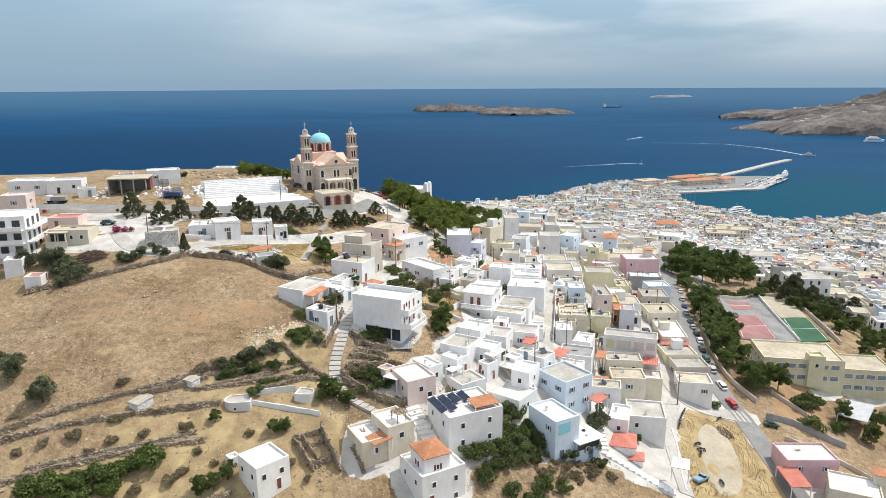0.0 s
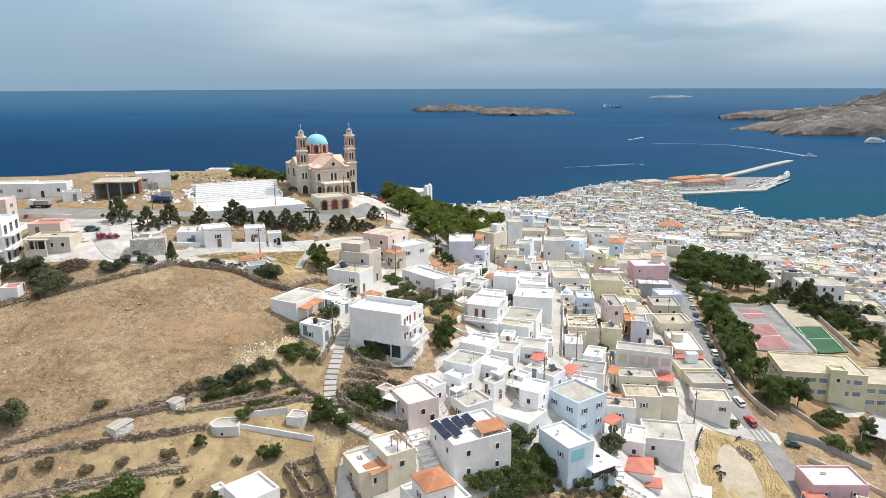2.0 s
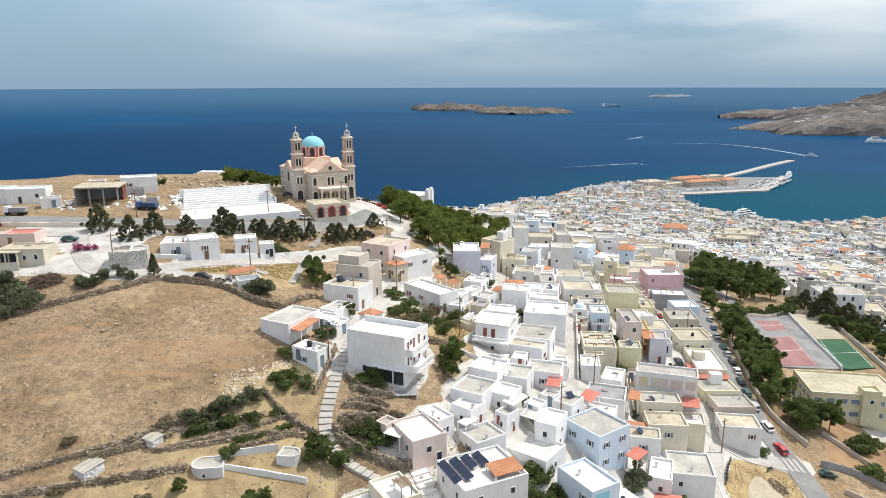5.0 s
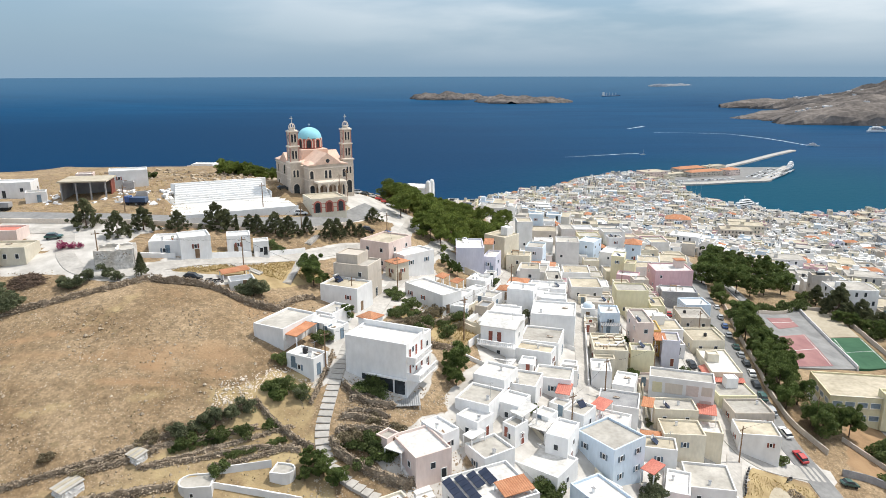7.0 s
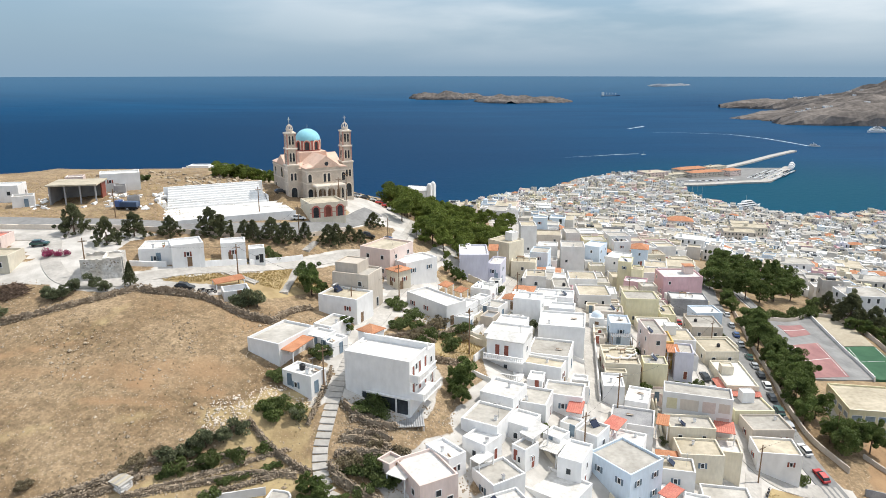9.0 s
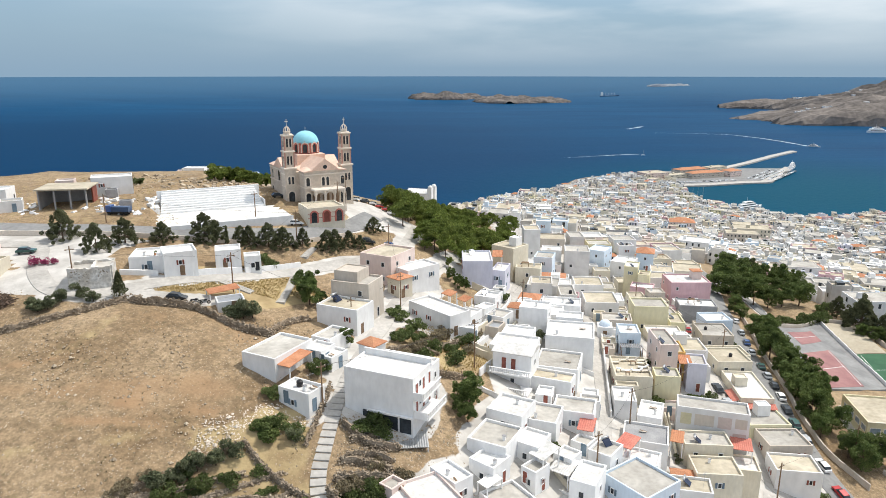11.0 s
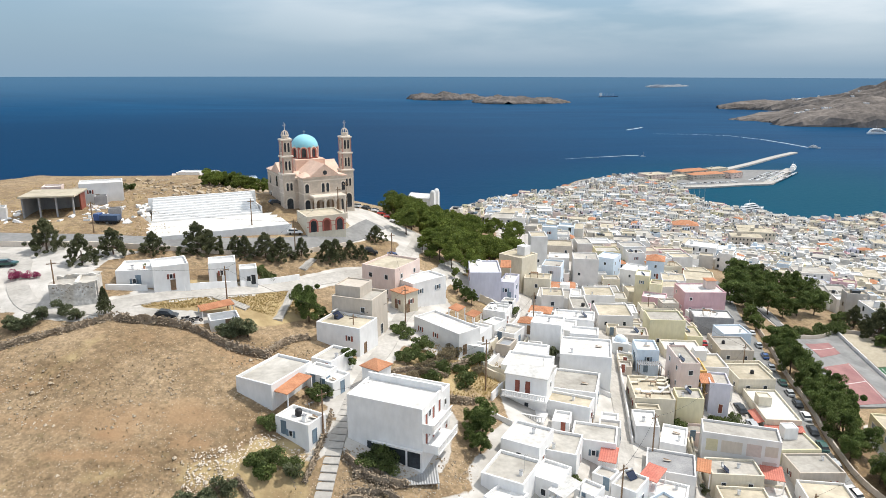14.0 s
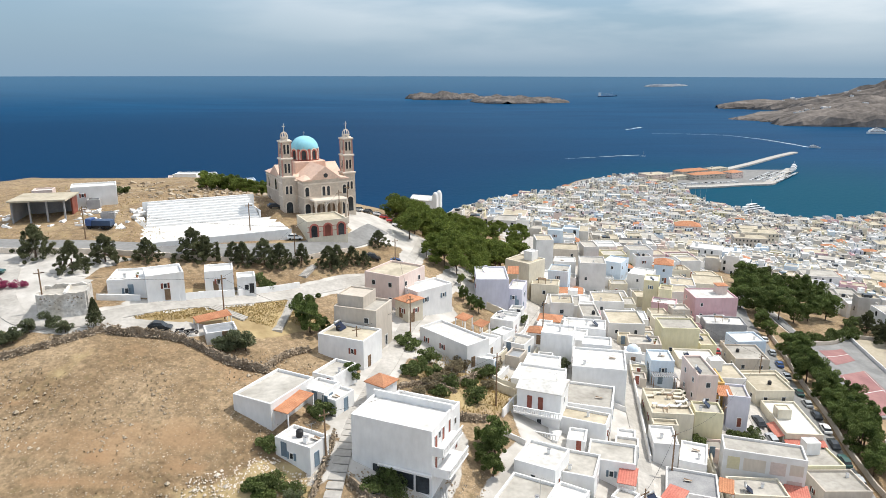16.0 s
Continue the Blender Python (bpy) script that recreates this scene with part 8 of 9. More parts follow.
rt = random.Random(21)
kit = [heater(0, -500, 0, 0), water_tank(0, -500, 0), chimney(0, -500, 0), pergola(0, -500, 0), pallets(0, -500, 0), planter(0, -500, 0), tabletop_set(0, -500, 0)]
first = [True] * 7
for x, y, rot, w, d, z in ROOFS:
    if w * d < 13 or y > 262:
        continue
    c, s = math.cos(radians(rot)), math.sin(radians(rot))
    for k, chance in ((0, 0.15), (1, 0.09), (2, 0.36), (3, 0.06), (4, 0.2), (5, 0.04), (6, 0.008)):
        if rt.random() < chance * (0.4 if x < -10 and k in (0, 1) else 0 if x < -10 and k == 3 or w > 11 else 1):
            u, v_ = rt.uniform(-0.34, 0.34) * w, rt.uniform(-0.3, 0.32) * d
            m = pose(x + u * c - v_ * s, y + u * s + v_ * c, z, 0, 0, rt.choice((70, 62, 30)) if k == 0 else rot) @ Matrix.Scale(0.82, 4)
            if first[k]:
                kit[k].matrix_basis, first[k] = m, False
            else:
                copy_thing(kit[k], m)
    if rt.random() < 0.14 and y < 240:
        aerial(x + 0.3 * w * c, y + 0.3 * w * s, z)
    if w * d > 40 and rt.random() < 0.16 and x > 0 and w < 11:
        u, v_, e = rt.uniform(-0.2, 0.2) * w, 0.22 * d, rt.uniform(1.9, 2.6)
        rw = new("stair_head", mesh("stair_head", *shell(e, e * rt.uniform(0.8, 1.1), 2.2, 0.15, 0.15), [WHITE]))
        rw.matrix_basis = pose(x + u * c - v_ * s, y + u * s + v_ * c, z - 0.02, 0, 0, rot)
        tagged(rw, "small white stair head on a flat roof", "stair head", "rooftop fittings")


# photovoltaic rows on the white house
for k in range(4):
    c, s = math.cos(radians(-64)), math.sin(radians(-64))
    u, v_ = -0.2, -3.2 + 1.75 * k
    th = empty("solar_array", pose(5.6 + u * c - v_ * s, 101.4 + u * s + v_ * c, 109.62, 0, 0, -64), "row of dark solar panels on a white roof", "solar panels", "solar rows")
    n = 5 if k < 2 else 3
    for j in range(n):
        part("panel", Geo().box(-2.9 + 1.1 * j, -1.85 + 1.1 * j, -0.6, 0.6, 0, 0.05).moved(pose(0, 0, 0.4, 20)).mesh("panel", PANEL), th)
    for j in (-2.4, -2.9 + 1.1 * n - 0.4):
        part("stand", Geo().bar((j, 0.5, 0), (j, 0.5, 0.52), 0.03).bar((j, -0.5, 0), (j, -0.5, 0.2), 0.03).mesh("stand", METAL), th)


# ---- dry-stone walls, retaining walls, steps ----
def stone_wall(points, h, t, label="rough dry-stone wall along a terrace", mat=DRYSTONE, name="stone_wall", jag=0.25, down=0.5):
    x, y, dx, dy = along(points, 0.7)
    q = random.Random(int(abs(points[0][0]) * 10))
    v, f = [], []
    for k in range(len(x)):
        hh = h * (1 + jag * q.uniform(-1, 1))
        tt = t * (1 + 0.5 * jag * q.uniform(-1, 1))
        z = gz(x[k], y[k])
        lean = 0.55 if jag else 1.0
        for o, zz in ((-0.6 * lean, -down), (-0.5 * lean, hh * 0.5), (-0.38 * lean, hh * (0.85 if jag else 1)), (0.38 * lean, hh * (0.85 if jag else 1) * (1 + 0.1 * q.uniform(-1, 1))), (0.5 * lean, hh * 0.5), (0.6 * lean, -down)):
            e = q.uniform(-0.06, 0.06) if jag else 0
            v.append((x[k] + dy[k] * (o * tt + e), y[k] - dx[k] * (o * tt + e), z + zz))
    for k in range(len(x) - 1):
        for j in range(5):
            f.append((6 * k + j, 6 * k + j + 1, 6 * k + 7 + j, 6 * k + 6 + j))
    f += [(5, 4, 3, 2, 1, 0), tuple(6 * (len(x) - 1) + j for j in range(6))]
    if jag:
        for k in range(len(x) * 26):
            i = q.randrange(len(x))
            o, u, s = q.uniform(-0.62, 0.62) * t, q.uniform(-0.35, 0.35), q.uniform(0.09, 0.26)
            a, b = x[i] + dy[i] * o + dx[i] * u, y[i] - dx[i] * o + dy[i] * u
            c = gz(a, b) + h * (1.0 - max(0, abs(o) / t - 0.22) * 2.2) * q.uniform(0.1, 1.1)
            n = len(v)
            v += [(a + e * s * q.uniform(0.6, 1.2), b + g * s * q.uniform(0.6, 1.2), c + w * s * q.uniform(0.5, 0.9)) for e, g, w in ((1, 0, 0), (0, 1, 0), (-1, 0, 0), (0, -1, 0), (0, 0, 1), (0, 0, -1))]
            f += [tuple(n + e for e in face) for face in ((0, 1, 4), (1, 2, 4), (2, 3, 4), (3, 0, 4), (1, 0, 5), (2, 1, 5), (3, 2, 5), (0, 3, 5))]
    return tagged(new(name, mesh(name, v, f, mat)), label, "wall", kind="structure")


for pts, h, t in ((((-80, 86), (-64.5, 93.4), (-60.6, 95.8), (-57.1, 97.7), (-51.0, 100.2), (-42.4, 104.1), (-38.5, 106.8), (-32.8, 110.4), (-25.9, 115.2)), 0.8, 0.8), (((-80, 83), (-63.8, 92.0), (-54.3, 95.5), (-44.7, 97.9), (-38.2, 100.0), (-33.2, 101.6)), 0.9, 0.8), (((-25.8, 115.2), (-22.7, 112.0), (-18.8, 109.5), (-16.8, 109.0)), 0.9, 0.7), (((-80, 128), (-64.1, 134.0), (-59.9, 136.5), (-54.6, 139.9), (-52.2, 142.4)), 1.0, 0.8), (((-51.2, 142.0), (-47.2, 141.8), (-40.7, 142.6), (-37.6, 140.6), (-34.5, 139.0), (-30.5, 138.4), (-27.6, 138.6)), 1.3, 0.8), (((-13.6, 108.4), (-11.6, 107.0), (-6.7, 105.8), (-4.6, 104.0), (-1.8, 104.4), (-0.9, 106.6)), 1.2, 0.7), (((-13.6, 112.0), (-10.2, 112.5), (-6.1, 111.6)), 0.9, 0.8), (((-37.5, 103.6), (-30.6, 105.9), (-24.6, 108.6), (-18.7, 108.6)), 0.6, 0.6),):
    stone_wall(pts, h, t)
for pts, h, t in ((((-40, 105.6), (-32, 108.4), (-25, 111.4)), 0.5, 0.6), (((-72, 80), (-55, 88), (-42, 92.6), (-34, 95.0)), 0.5, 0.9), (((-40, 82), (-32, 85.4), (-27.6, 87.6)), 0.6, 0.8), (((-18.2, 116.0), (-17.2, 120.5), (-16.6, 126.4)), 0.9, 0.5), (((-5.1, 135.9), (-3.0, 132.9), (2.7, 135.1)), 1.2, 0.6), (((-12.6, 114.6), (-10.5, 116.4), (-7.0, 114.6)), 1.1, 0.7), (((-12.4, 117.4), (-9.6, 118.2)), 0.8, 0.7),):
    stone_wall(pts, h, t)
for pts, h, t in ((((-14.4, 110.0), (-13.9, 109.0), (-10.8, 106.7), (-7.6, 105.0), (-4.5, 104.9), (-3.7, 103.4), (-1.4, 104.0), (-2.0, 106.6)), 1.5, 0.7), (((-6.0, 111.9), (-10.4, 112.9), (-13.6, 111.2)), 1.2, 0.8), (((-13.8, 119.9), (-12.1, 117.5), (-7.2, 115.7), (-6.4, 117.1)), 1.1, 0.8), (((-13.4, 114.2), (-10.0, 114.6), (-7.0, 113.4)), 0.9, 0.8), (((-4, 141), (2, 148), (6.5, 156)), 1.0, 0.5), (((-9.4, 140), (-6.0, 143), (-1.5, 141.4)), 0.8, 0.8), (((-28, 139.4), (-26.6, 144.6), (-23.6, 147.4)), 1.0, 0.6),):
    stone_wall(pts, h, t)
for pts, h, t in ((((-38.0, 103.5), (-30.8, 106.9), (-20.6, 111.9)), 0.5, 0.5), (((-29.3, 104.9), (-23.4, 107.2), (-18.3, 109.8)), 0.5, 0.5), (((-57.3, 87.8), (-48.5, 91.1), (-42.8, 92.9), (-35.6, 96.0)), 0.6, 0.7), (((-46, 101.6), (-41, 103.6), (-37, 106)), 0.7, 0.7)):
    stone_wall(pts, h, t)
for pts, h, t, mat, label in ((((-37.8, 160.2), (-31.4, 167.4), (-29.4, 169.6)), 1.1, 0.35, WHITE, "low whitewashed garden wall"), (((-100, 168.4), (-76.0, 168.2), (-57.6, 170.0), (-44, 172.6), (-33, 177.4), (-22.6, 186.6)), 0.9, 0.45, STONETRIM, "low stone parapet below the road"), (((92.4, 244), (84.5, 219), (77.2, 190), (71.0, 162), (70.6, 150), (74.6, 143)), 1.2, 0.35, BEIGE, "plastered wall along the street"), (((-28.2, 102.3), (-24.6, 102.2), (-21.0, 102.1), (-16.8, 101.5)), 0.8, 0.3, GREYWHITE, "low whitewashed yard wall"), (((-28.4, 104.2), (-25, 105.2), (-21.7, 106.1)), 0.9, 0.3, GREYWHITE, "low whitewashed yard wall"), (((37.4, 139.6), (39.0, 146), (40.0, 154)), 1.3, 0.3, CREAM, "cream wall along a lane"), (((26.9, 138), (28.6, 148), (31.0, 162), (32.4, 170)), 1.2, 0.3, GREYWHITE, "whitewashed wall along a lane"),):
    stone_wall(pts, h, t, label, mat, "garden_wall", 0.0)
for pts, h, t, mat, label in ((((-45.2, 153.6), (-42, 156.4), (-38.2, 159.6)), 1.2, 0.3, WHITE, "whitewashed yard wall"), (((-56.8, 150.8), (-53, 151.4), (-50.6, 152.0)), 0.9, 0.4, WHITE, "whitewashed terrace wall of a long house"), (((74.6, 137.8), (80.6, 138.0), (90, 133)), 1.3, 0.35, GREY, "grey cement yard wall"), (((76, 131.4), (84, 128.6), (92, 122)), 1.0, 0.35, BEIGE, "plastered yard wall"), (((80.5, 148.6), (87.5, 139.4)), 1.0, 0.35, BEIGE, "plastered plot wall"), (((7.4, 160.2), (12.6, 172), (14.2, 180)), 1.2, 0.3, GREYWHITE, "whitewashed wall along a lane"),):
    stone_wall(pts, h, t, label, mat, "garden_wall", 0.0)

for pts, h, t in ((((-20.2, 96.8), (-18, 97.6), (-16.1, 98.4)), 1.0, 0.5), (((-16.1, 98.3), (-14.4, 95.4), (-12.3, 92.3)), 2.2, 0.45), (((-19.9, 96.2), (-18.2, 94.2), (-16.5, 92.2)), 1.3, 0.45), (((-18.8, 97.2), (-17.2, 95.2), (-15.4, 93.2)), 0.8, 0.4), (((-16.4, 92.9), (-13.8, 93.9)), 1.1, 0.4), (((-10.6, 95.6), (-9.6, 94), (-8.7, 92.3)), 1.5, 0.4), (((-18.2, 95.8), (-15.5, 96.6)), 0.6, 0.4)):
    stone_wall(pts, h, t, "broken stone wall of a roofless enclosure")

# short yard walls between the houses of the town
yw, walls = random.Random(31), 0
while walls < 90:
    x, y, e = yw.uniform(4, 62), yw.uniform(112, 235), yw.uniform(1.6, 3.4)
    a = radians(turn_at(x, y) + yw.choice((0, 90)))
    dx_, dy_ = math.cos(a) * e, math.sin(a) * e
    if np.interp(y, [q[0] for q in TOWN_LEFT], [q[1] for q in TOWN_LEFT]) < x < 60 and (y > 135 or x < 28) and room_for((x, y, math.cos(a), math.sin(a), e, 0.2), 0.05) and min(near_line(x, y, s_) for s_ in STREETS) > e * 0.7 + 1.3:
        stone_wall(((x - dx_, y - dy_), (x + dx_, y + dy_)), yw.uniform(0.7, 1.7), 0.28, "short whitewashed yard wall", yw.choice((WHITE, GREYWHITE, CREAM)), "yard_wall", 0.0)
        walls += 1

# broad stone steps climbing beside the block
sx_, sy_, sdx, sdy = along(STAIR_PATH[:7], 1.15)
stair = empty("stone_stairway", Matrix(), "broad pale stone steps climbing between houses", "steps", kind="structure")
for k in range(len(sx_)):
    a = math.degrees(math.atan2(sdy[k], sdx[k]))
    z = gz(sx_[k], sy_[k])
    fall = math.degrees(math.atan((gz(sx_[k] + sdx[k], sy_[k] + sdy[k]) - gz(sx_[k] - sdx[k], sy_[k] - sdy[k])) / 2 * 0.68))
    part("step", STEP if k else (STEP := Geo().box(-0.62, 0.5, -1.0, 1.0, -0.9, 0.10, c=0.04).mesh("step", CONCRETE)), stair, pose(sx_[k], sy_[k], z + 0.05, 0, -fall, a))
strip("lane", STAIR_PATH[6:], 2.6, CONCRETE, 0.12, "pale concrete lane above the steps", "lane")
for px_, py_, ang, n in ((-21.0, 148.6, 70, 9), (-34.7, 152.3, 166, 12), (-29.3, 151.4, 91, 26), (-29.6, 174.0, 75, 10)):
    flight = empty("stair_flight", pose(px_, py_, 0, 0, 0, 0), "short flight of pale concrete steps", "steps", kind="structure")
    for k in range(n):
        a = radians(ang)
        qx, qy = k * 0.5 * math.cos(a), k * 0.5 * math.sin(a)
        part("step", Geo().box(-0.3, 0.3, -0.8, 0.8, -0.8, 0.15).mesh("step", CONCRETE), flight, pose(qx, qy, gz(px_ + qx, py_ + qy) + 0.05, 0, 0, ang))


# ---- pitches, dusty lot ----
def patch(name, corners, mat, lift, label, category, n=10):
    (ax, ay), (bx, by), (cx, cy), (dx_, dy_) = corners
    v, f = [], []
    for j in range(n + 1):
        for i in range(n + 1):
            s, t = i / n, j / n
            x = (ax * (1 - s) + bx * s) * (1 - t) + (dx_ * (1 - s) + cx * s) * t
            y = (ay * (1 - s) + by * s) * (1 - t) + (dy_ * (1 - s) + cy * s) * t
            v.append((x, y, gz(x, y) + lift))
    f = [(j * (n + 1) + i, j * (n + 1) + i + 1, (j + 1) * (n + 1) + i + 1, (j + 1) * (n + 1) + i) for j in range(n) for i in range(n)]
    edge = [i for i in range(n + 1)] + [(j + 1) * (n + 1) - 1 for j in range(1, n + 1)] + [n * (n + 1) + i for i in range(n - 1, -1, -1)] + [j * (n + 1) for j in range(n - 1, 0, -1)]
    k = len(v)
    v += [(v[e][0], v[e][1], v[e][2] - 0.7) for e in edge]
    f += [(edge[q], k + q, k + (q + 1) % len(edge), edge[(q + 1) % len(edge)]) for q in range(len(edge))]
    return tagged(new(name, mesh(name, v, f, mat)), label, category, kind="structure")


patch("pitch", ((84.6, 178), (106.2, 187.4), (115.4, 236), (96.4, 223)), COURTGREY, 0.35, "grey asphalt school sports yard", "sports court")
patch("pitch", ((96.4, 209.6), (107.2, 219), (108.8, 228), (97.6, 220)), COURTRED, 0.41, "faded red ball court", "sports court")
patch("pitch", ((85.6, 178.8), (99.5, 186.2), (104.8, 211), (92.6, 201.5)), COURTRED, 0.41, "faded red ball court", "sports court")
patch("pitch", ((106.8, 187.6), (116.4, 188.9), (120.9, 210.6), (112, 210)), COURTGREEN, 0.45, "dark green artificial turf pitch", "sports court")
patch("pitch", ((112.2, 210.6), (121, 211.2), (126, 234), (116.2, 236)), DUST, 0.40, "pale paved yard beside the turf pitch", "sports court")
for pts, wide in ((((86.6, 179.6), (93.2, 201)), 0.12), (((98.9, 186.4), (104, 210)), 0.12), (((89.4, 190), (101.6, 198.2)), 0.12), (((97.0, 215), (108, 223.6)), 0.12), (((107.4, 188.4), (112.6, 209.4)), 0.12), (((116, 189.6), (120.4, 210)), 0.12), (((109.6, 199), (118.4, 199.8)), 0.12)):
    strip("court_line", pts, wide, WHITE, 0.47, "worn white court marking", "marking", 2)


def worn_patch(name, cx, cy, rx, ry, turn, mat, lift, label, category, seed):
    """A bare patch with an uneven rounded outline that follows the ground."""
    q, c, s_ = random.Random(seed), math.cos(radians(turn)), math.sin(radians(turn))
    edge = [1 + 0.16 * noise.noise(Vector((math.cos(a) * 1.4 + seed, math.sin(a) * 1.4, 0))) for a in np.linspace(0, 2 * math.pi, 40, endpoint=False)]
    v, f = [(cx, cy, gz(cx, cy) + lift)], []
    for j in range(1, 9):
        for k in range(40):
            a, e = 2 * math.pi * k / 40, edge[k] * j / 8
            u, w = rx * e * math.cos(a), ry * e * math.sin(a)
            x, y = cx + u * c - w * s_, cy + u * s_ + w * c
            v.append((x, y, gz(x, y) + (lift if j < 8 else -0.1)))
    f += [(0, 1 + k, 1 + (k + 1) % 40) for k in range(40)]
    f += [(1 + j * 40 + k, 1 + j * 40 + 40 + k, 1 + j * 40 + 40 + (k + 1) % 40, 1 + j * 40 + (k + 1) % 40) for j in range(7) for k in range(40)]
    return tagged(new(name, mesh(name, v, f, mat, smooth=True)), label, category, kind="structure")


worn_patch("lot", 57.0, 119.0, 4.4, 11.5, -14, DUST, 0.16, "dusty bare parking lot with dry grass round it", "lot", 3)
stone_wall(((106.5, 187.2), (115.8, 236.4)), 1.2, 0.35, "plastered wall between two pitches", GREYWHITE, "garden_wall", 0.0)
stone_wall(((118.5, 187), (122.6, 208), (127.6, 234)), 1.3, 0.35, "plastered wall round the pitches", BEIGE, "garden_wall", 0.0)
stone_wall(((127.4, 234.6), (116, 237), (97, 224)), 1.3, 0.35, "plastered wall round the pitches", BEIGE, "garden_wall", 0.0)


# stepped lanes beside the solar house and down past the pale blue houses
for points, wide in ((((-3.4, 107.6), (-1.4, 103.6), (0.2, 101.0), (1.6, 98.2)), 2.4), (((33.4, 122.4), (32.4, 117.6), (31.6, 113.0), (31.6, 108.4)), 2.0), (((31.8, 107.8), (35.0, 107.2), (39.0, 105.8), (43.4, 104.6)), 1.7)):
    fx, fy, fdx, fdy = along(points, 0.95)
    strip("lane", points, wide, GREYWHITE, 0.06, "whitewashed bed of a stepped lane", "lane")
    flight = empty("stair_flight", Matrix(), "white concrete steps of a narrow lane", "steps", kind="structure")
    tread = Geo().box(-0.5, 0.42, -wide / 2, wide / 2, -0.8, 0.09, c=0.02).mesh("step", GREYWHITE)
    for k in range(len(fx)):
        part("step", tread, flight, pose(fx[k], fy[k], gz(fx[k], fy[k]) + 0.08, 0, 0, math.degrees(math.atan2(fdy[k], fdx[k]))))
stone_wall(((48.9, 123.6), (48.6, 118.2), (46.8, 111.6), (46.2, 105.9)), 0.35, 0.3, "low whitewashed kerb beside the lot", WHITE, "garden_wall", 0.0)
canopy(5.4, 112.4, -48, 1.9, 2.8, 111.1, ROOFWHITE, 2.4, "white sheet roof over a small yard", 0.2)
canopy(-5.1, 108.3, -30, 2.9, 2.5, 111.5, ROOFWHITE, 2.6, "white sheet roof in a walled garden", 0.25)
canopy(13.0, 118.2, -49, 2.6, 3.4, 111.6, ROOFWHITE, 3.0, "white gabled porch roof", 0.7)
canopy(44.6, 105.6, -20, 3.0, 3.2, 96.2, ROOFWHITE, 2.6, "white sheet shelter beside the lot", 0.3)


def motorbike(x, y, rot):
    th = empty("motorbike", pose(x, y, gz(x, y) + 0.12, 0, 0, rot), "dark motorbike parked at the dusty lot", "motorbike", "parked motorbikes")
    for q in (-0.62, 0.62):
        w_ = part("wheel", Geo().turned(0, 0, [(0.26, -0.06), (0.31, 0), (0.26, 0.06)], 12).moved(pose(q, 0, 0.3, 90)).mesh("wheel", RUBBER), th)
        part("rim", Geo().turned(0, 0, [(0.18, -0.065), (0.18, 0.065)], 10).moved(pose(q, 0, 0.3, 90)).mesh("rim", METAL), w_)
    part("engine", Geo().box(-0.3, 0.3, -0.14, 0.14, 0.25, 0.6, c=0.05).mesh("engine", GREY), th)
    part("tank", Geo().box(-0.1, 0.4, -0.16, 0.16, 0.62, 0.88, c=0.08).mesh("tank", BLACK), th)
    part("seat", Geo().box(-0.75, -0.12, -0.14, 0.14, 0.66, 0.8, c=0.04).mesh("seat", BLACK), th)
    part("handlebar", Geo().bar((0.45, -0.36, 1.0), (0.45, 0.36, 1.0), 0.03).bar((0.45, 0, 1.0), (0.6, 0, 0.35), 0.04).mesh("handlebar", METAL), th)
    return th


bike = motorbike(51.0, 125.2, 60)
for x, y, rot in ((51.4, 126.2, 64), (51.8, 127.2, 58), (52.3, 128.2, 62), (52.8, 129.2, 66), (53.4, 130.2, 60), (53.9, 131.0, 63), (53.2, 120.7, 20), (53.4, 119.2, 160), (52.9, 118.0, 75), (54.3, 110.8, 100), (61.8, 132.0, 30), (-41.4, 143.8, 10), (-40.0, 144.2, 15)):
    copy_thing(bike, pose(x, y, gz(x, y) + 0.12, 0, 0, rot))


# ---- poles and cables ----
def utility_pole(x, y, h=7.5, z=None):
    th = empty("utility_pole", pose(x, y, (gz(x, y) if z is None else z) - 0.3, 0, 0, 30), "dark wooden utility pole with a crossbar", "pole", "utility poles")
    part("shaft", Geo().bar((0, 0, 0), (0, 0, h), 0.13, 0, 8, 0.09).mesh("shaft", WOOD), th)
    part("crossbar", Geo().box(-0.7, 0.7, -0.05, 0.05, h - 0.7, h - 0.58).mesh("crossbar", WOOD), th)
    for k in (-0.55, 0, 0.55):
        part("insulator", Geo().turned(k, 0, [(0.05, h - 0.58), (0.07, h - 0.5), (0.03, h - 0.42)], 8).mesh("insulator", STONETRIM), th)
    return th


POLES = ((-37.2, 150.7, 7.5), (-42.4, 186.0, 6.5), (-26.1, 199.5, 8.0), (-24.5, 201.8, 9.0), (-32.1, 179.7, 7.0), (-16.2, 147.1, 6.0), (52.3, 215.7, 7.0), (61.1, 177.5, 8.5), (-12.9, 186.0, 6.5), (-8.7, 160.8, 7.0), (4.6, 140.6, 8.5), (16.0, 172.5, 8.0), (-62.4, 146.2, 7.0), (-17.0, 122.4, 7.0), (42.4, 150.5, 7.5), (29.4, 136.0, 8.0), (53.0, 133.0, 7.5), (75.6, 150.0, 8.0), (20.8, 121.0, 7.5), (-70.8, 176.0, 6.5))
for x, y, h in POLES:
    utility_pole(x, y, h)
pole_at = lambda k: Vector((POLES[k][0], POLES[k][1], gz(POLES[k][0], POLES[k][1]) - 0.3 + POLES[k][2] - 0.45))
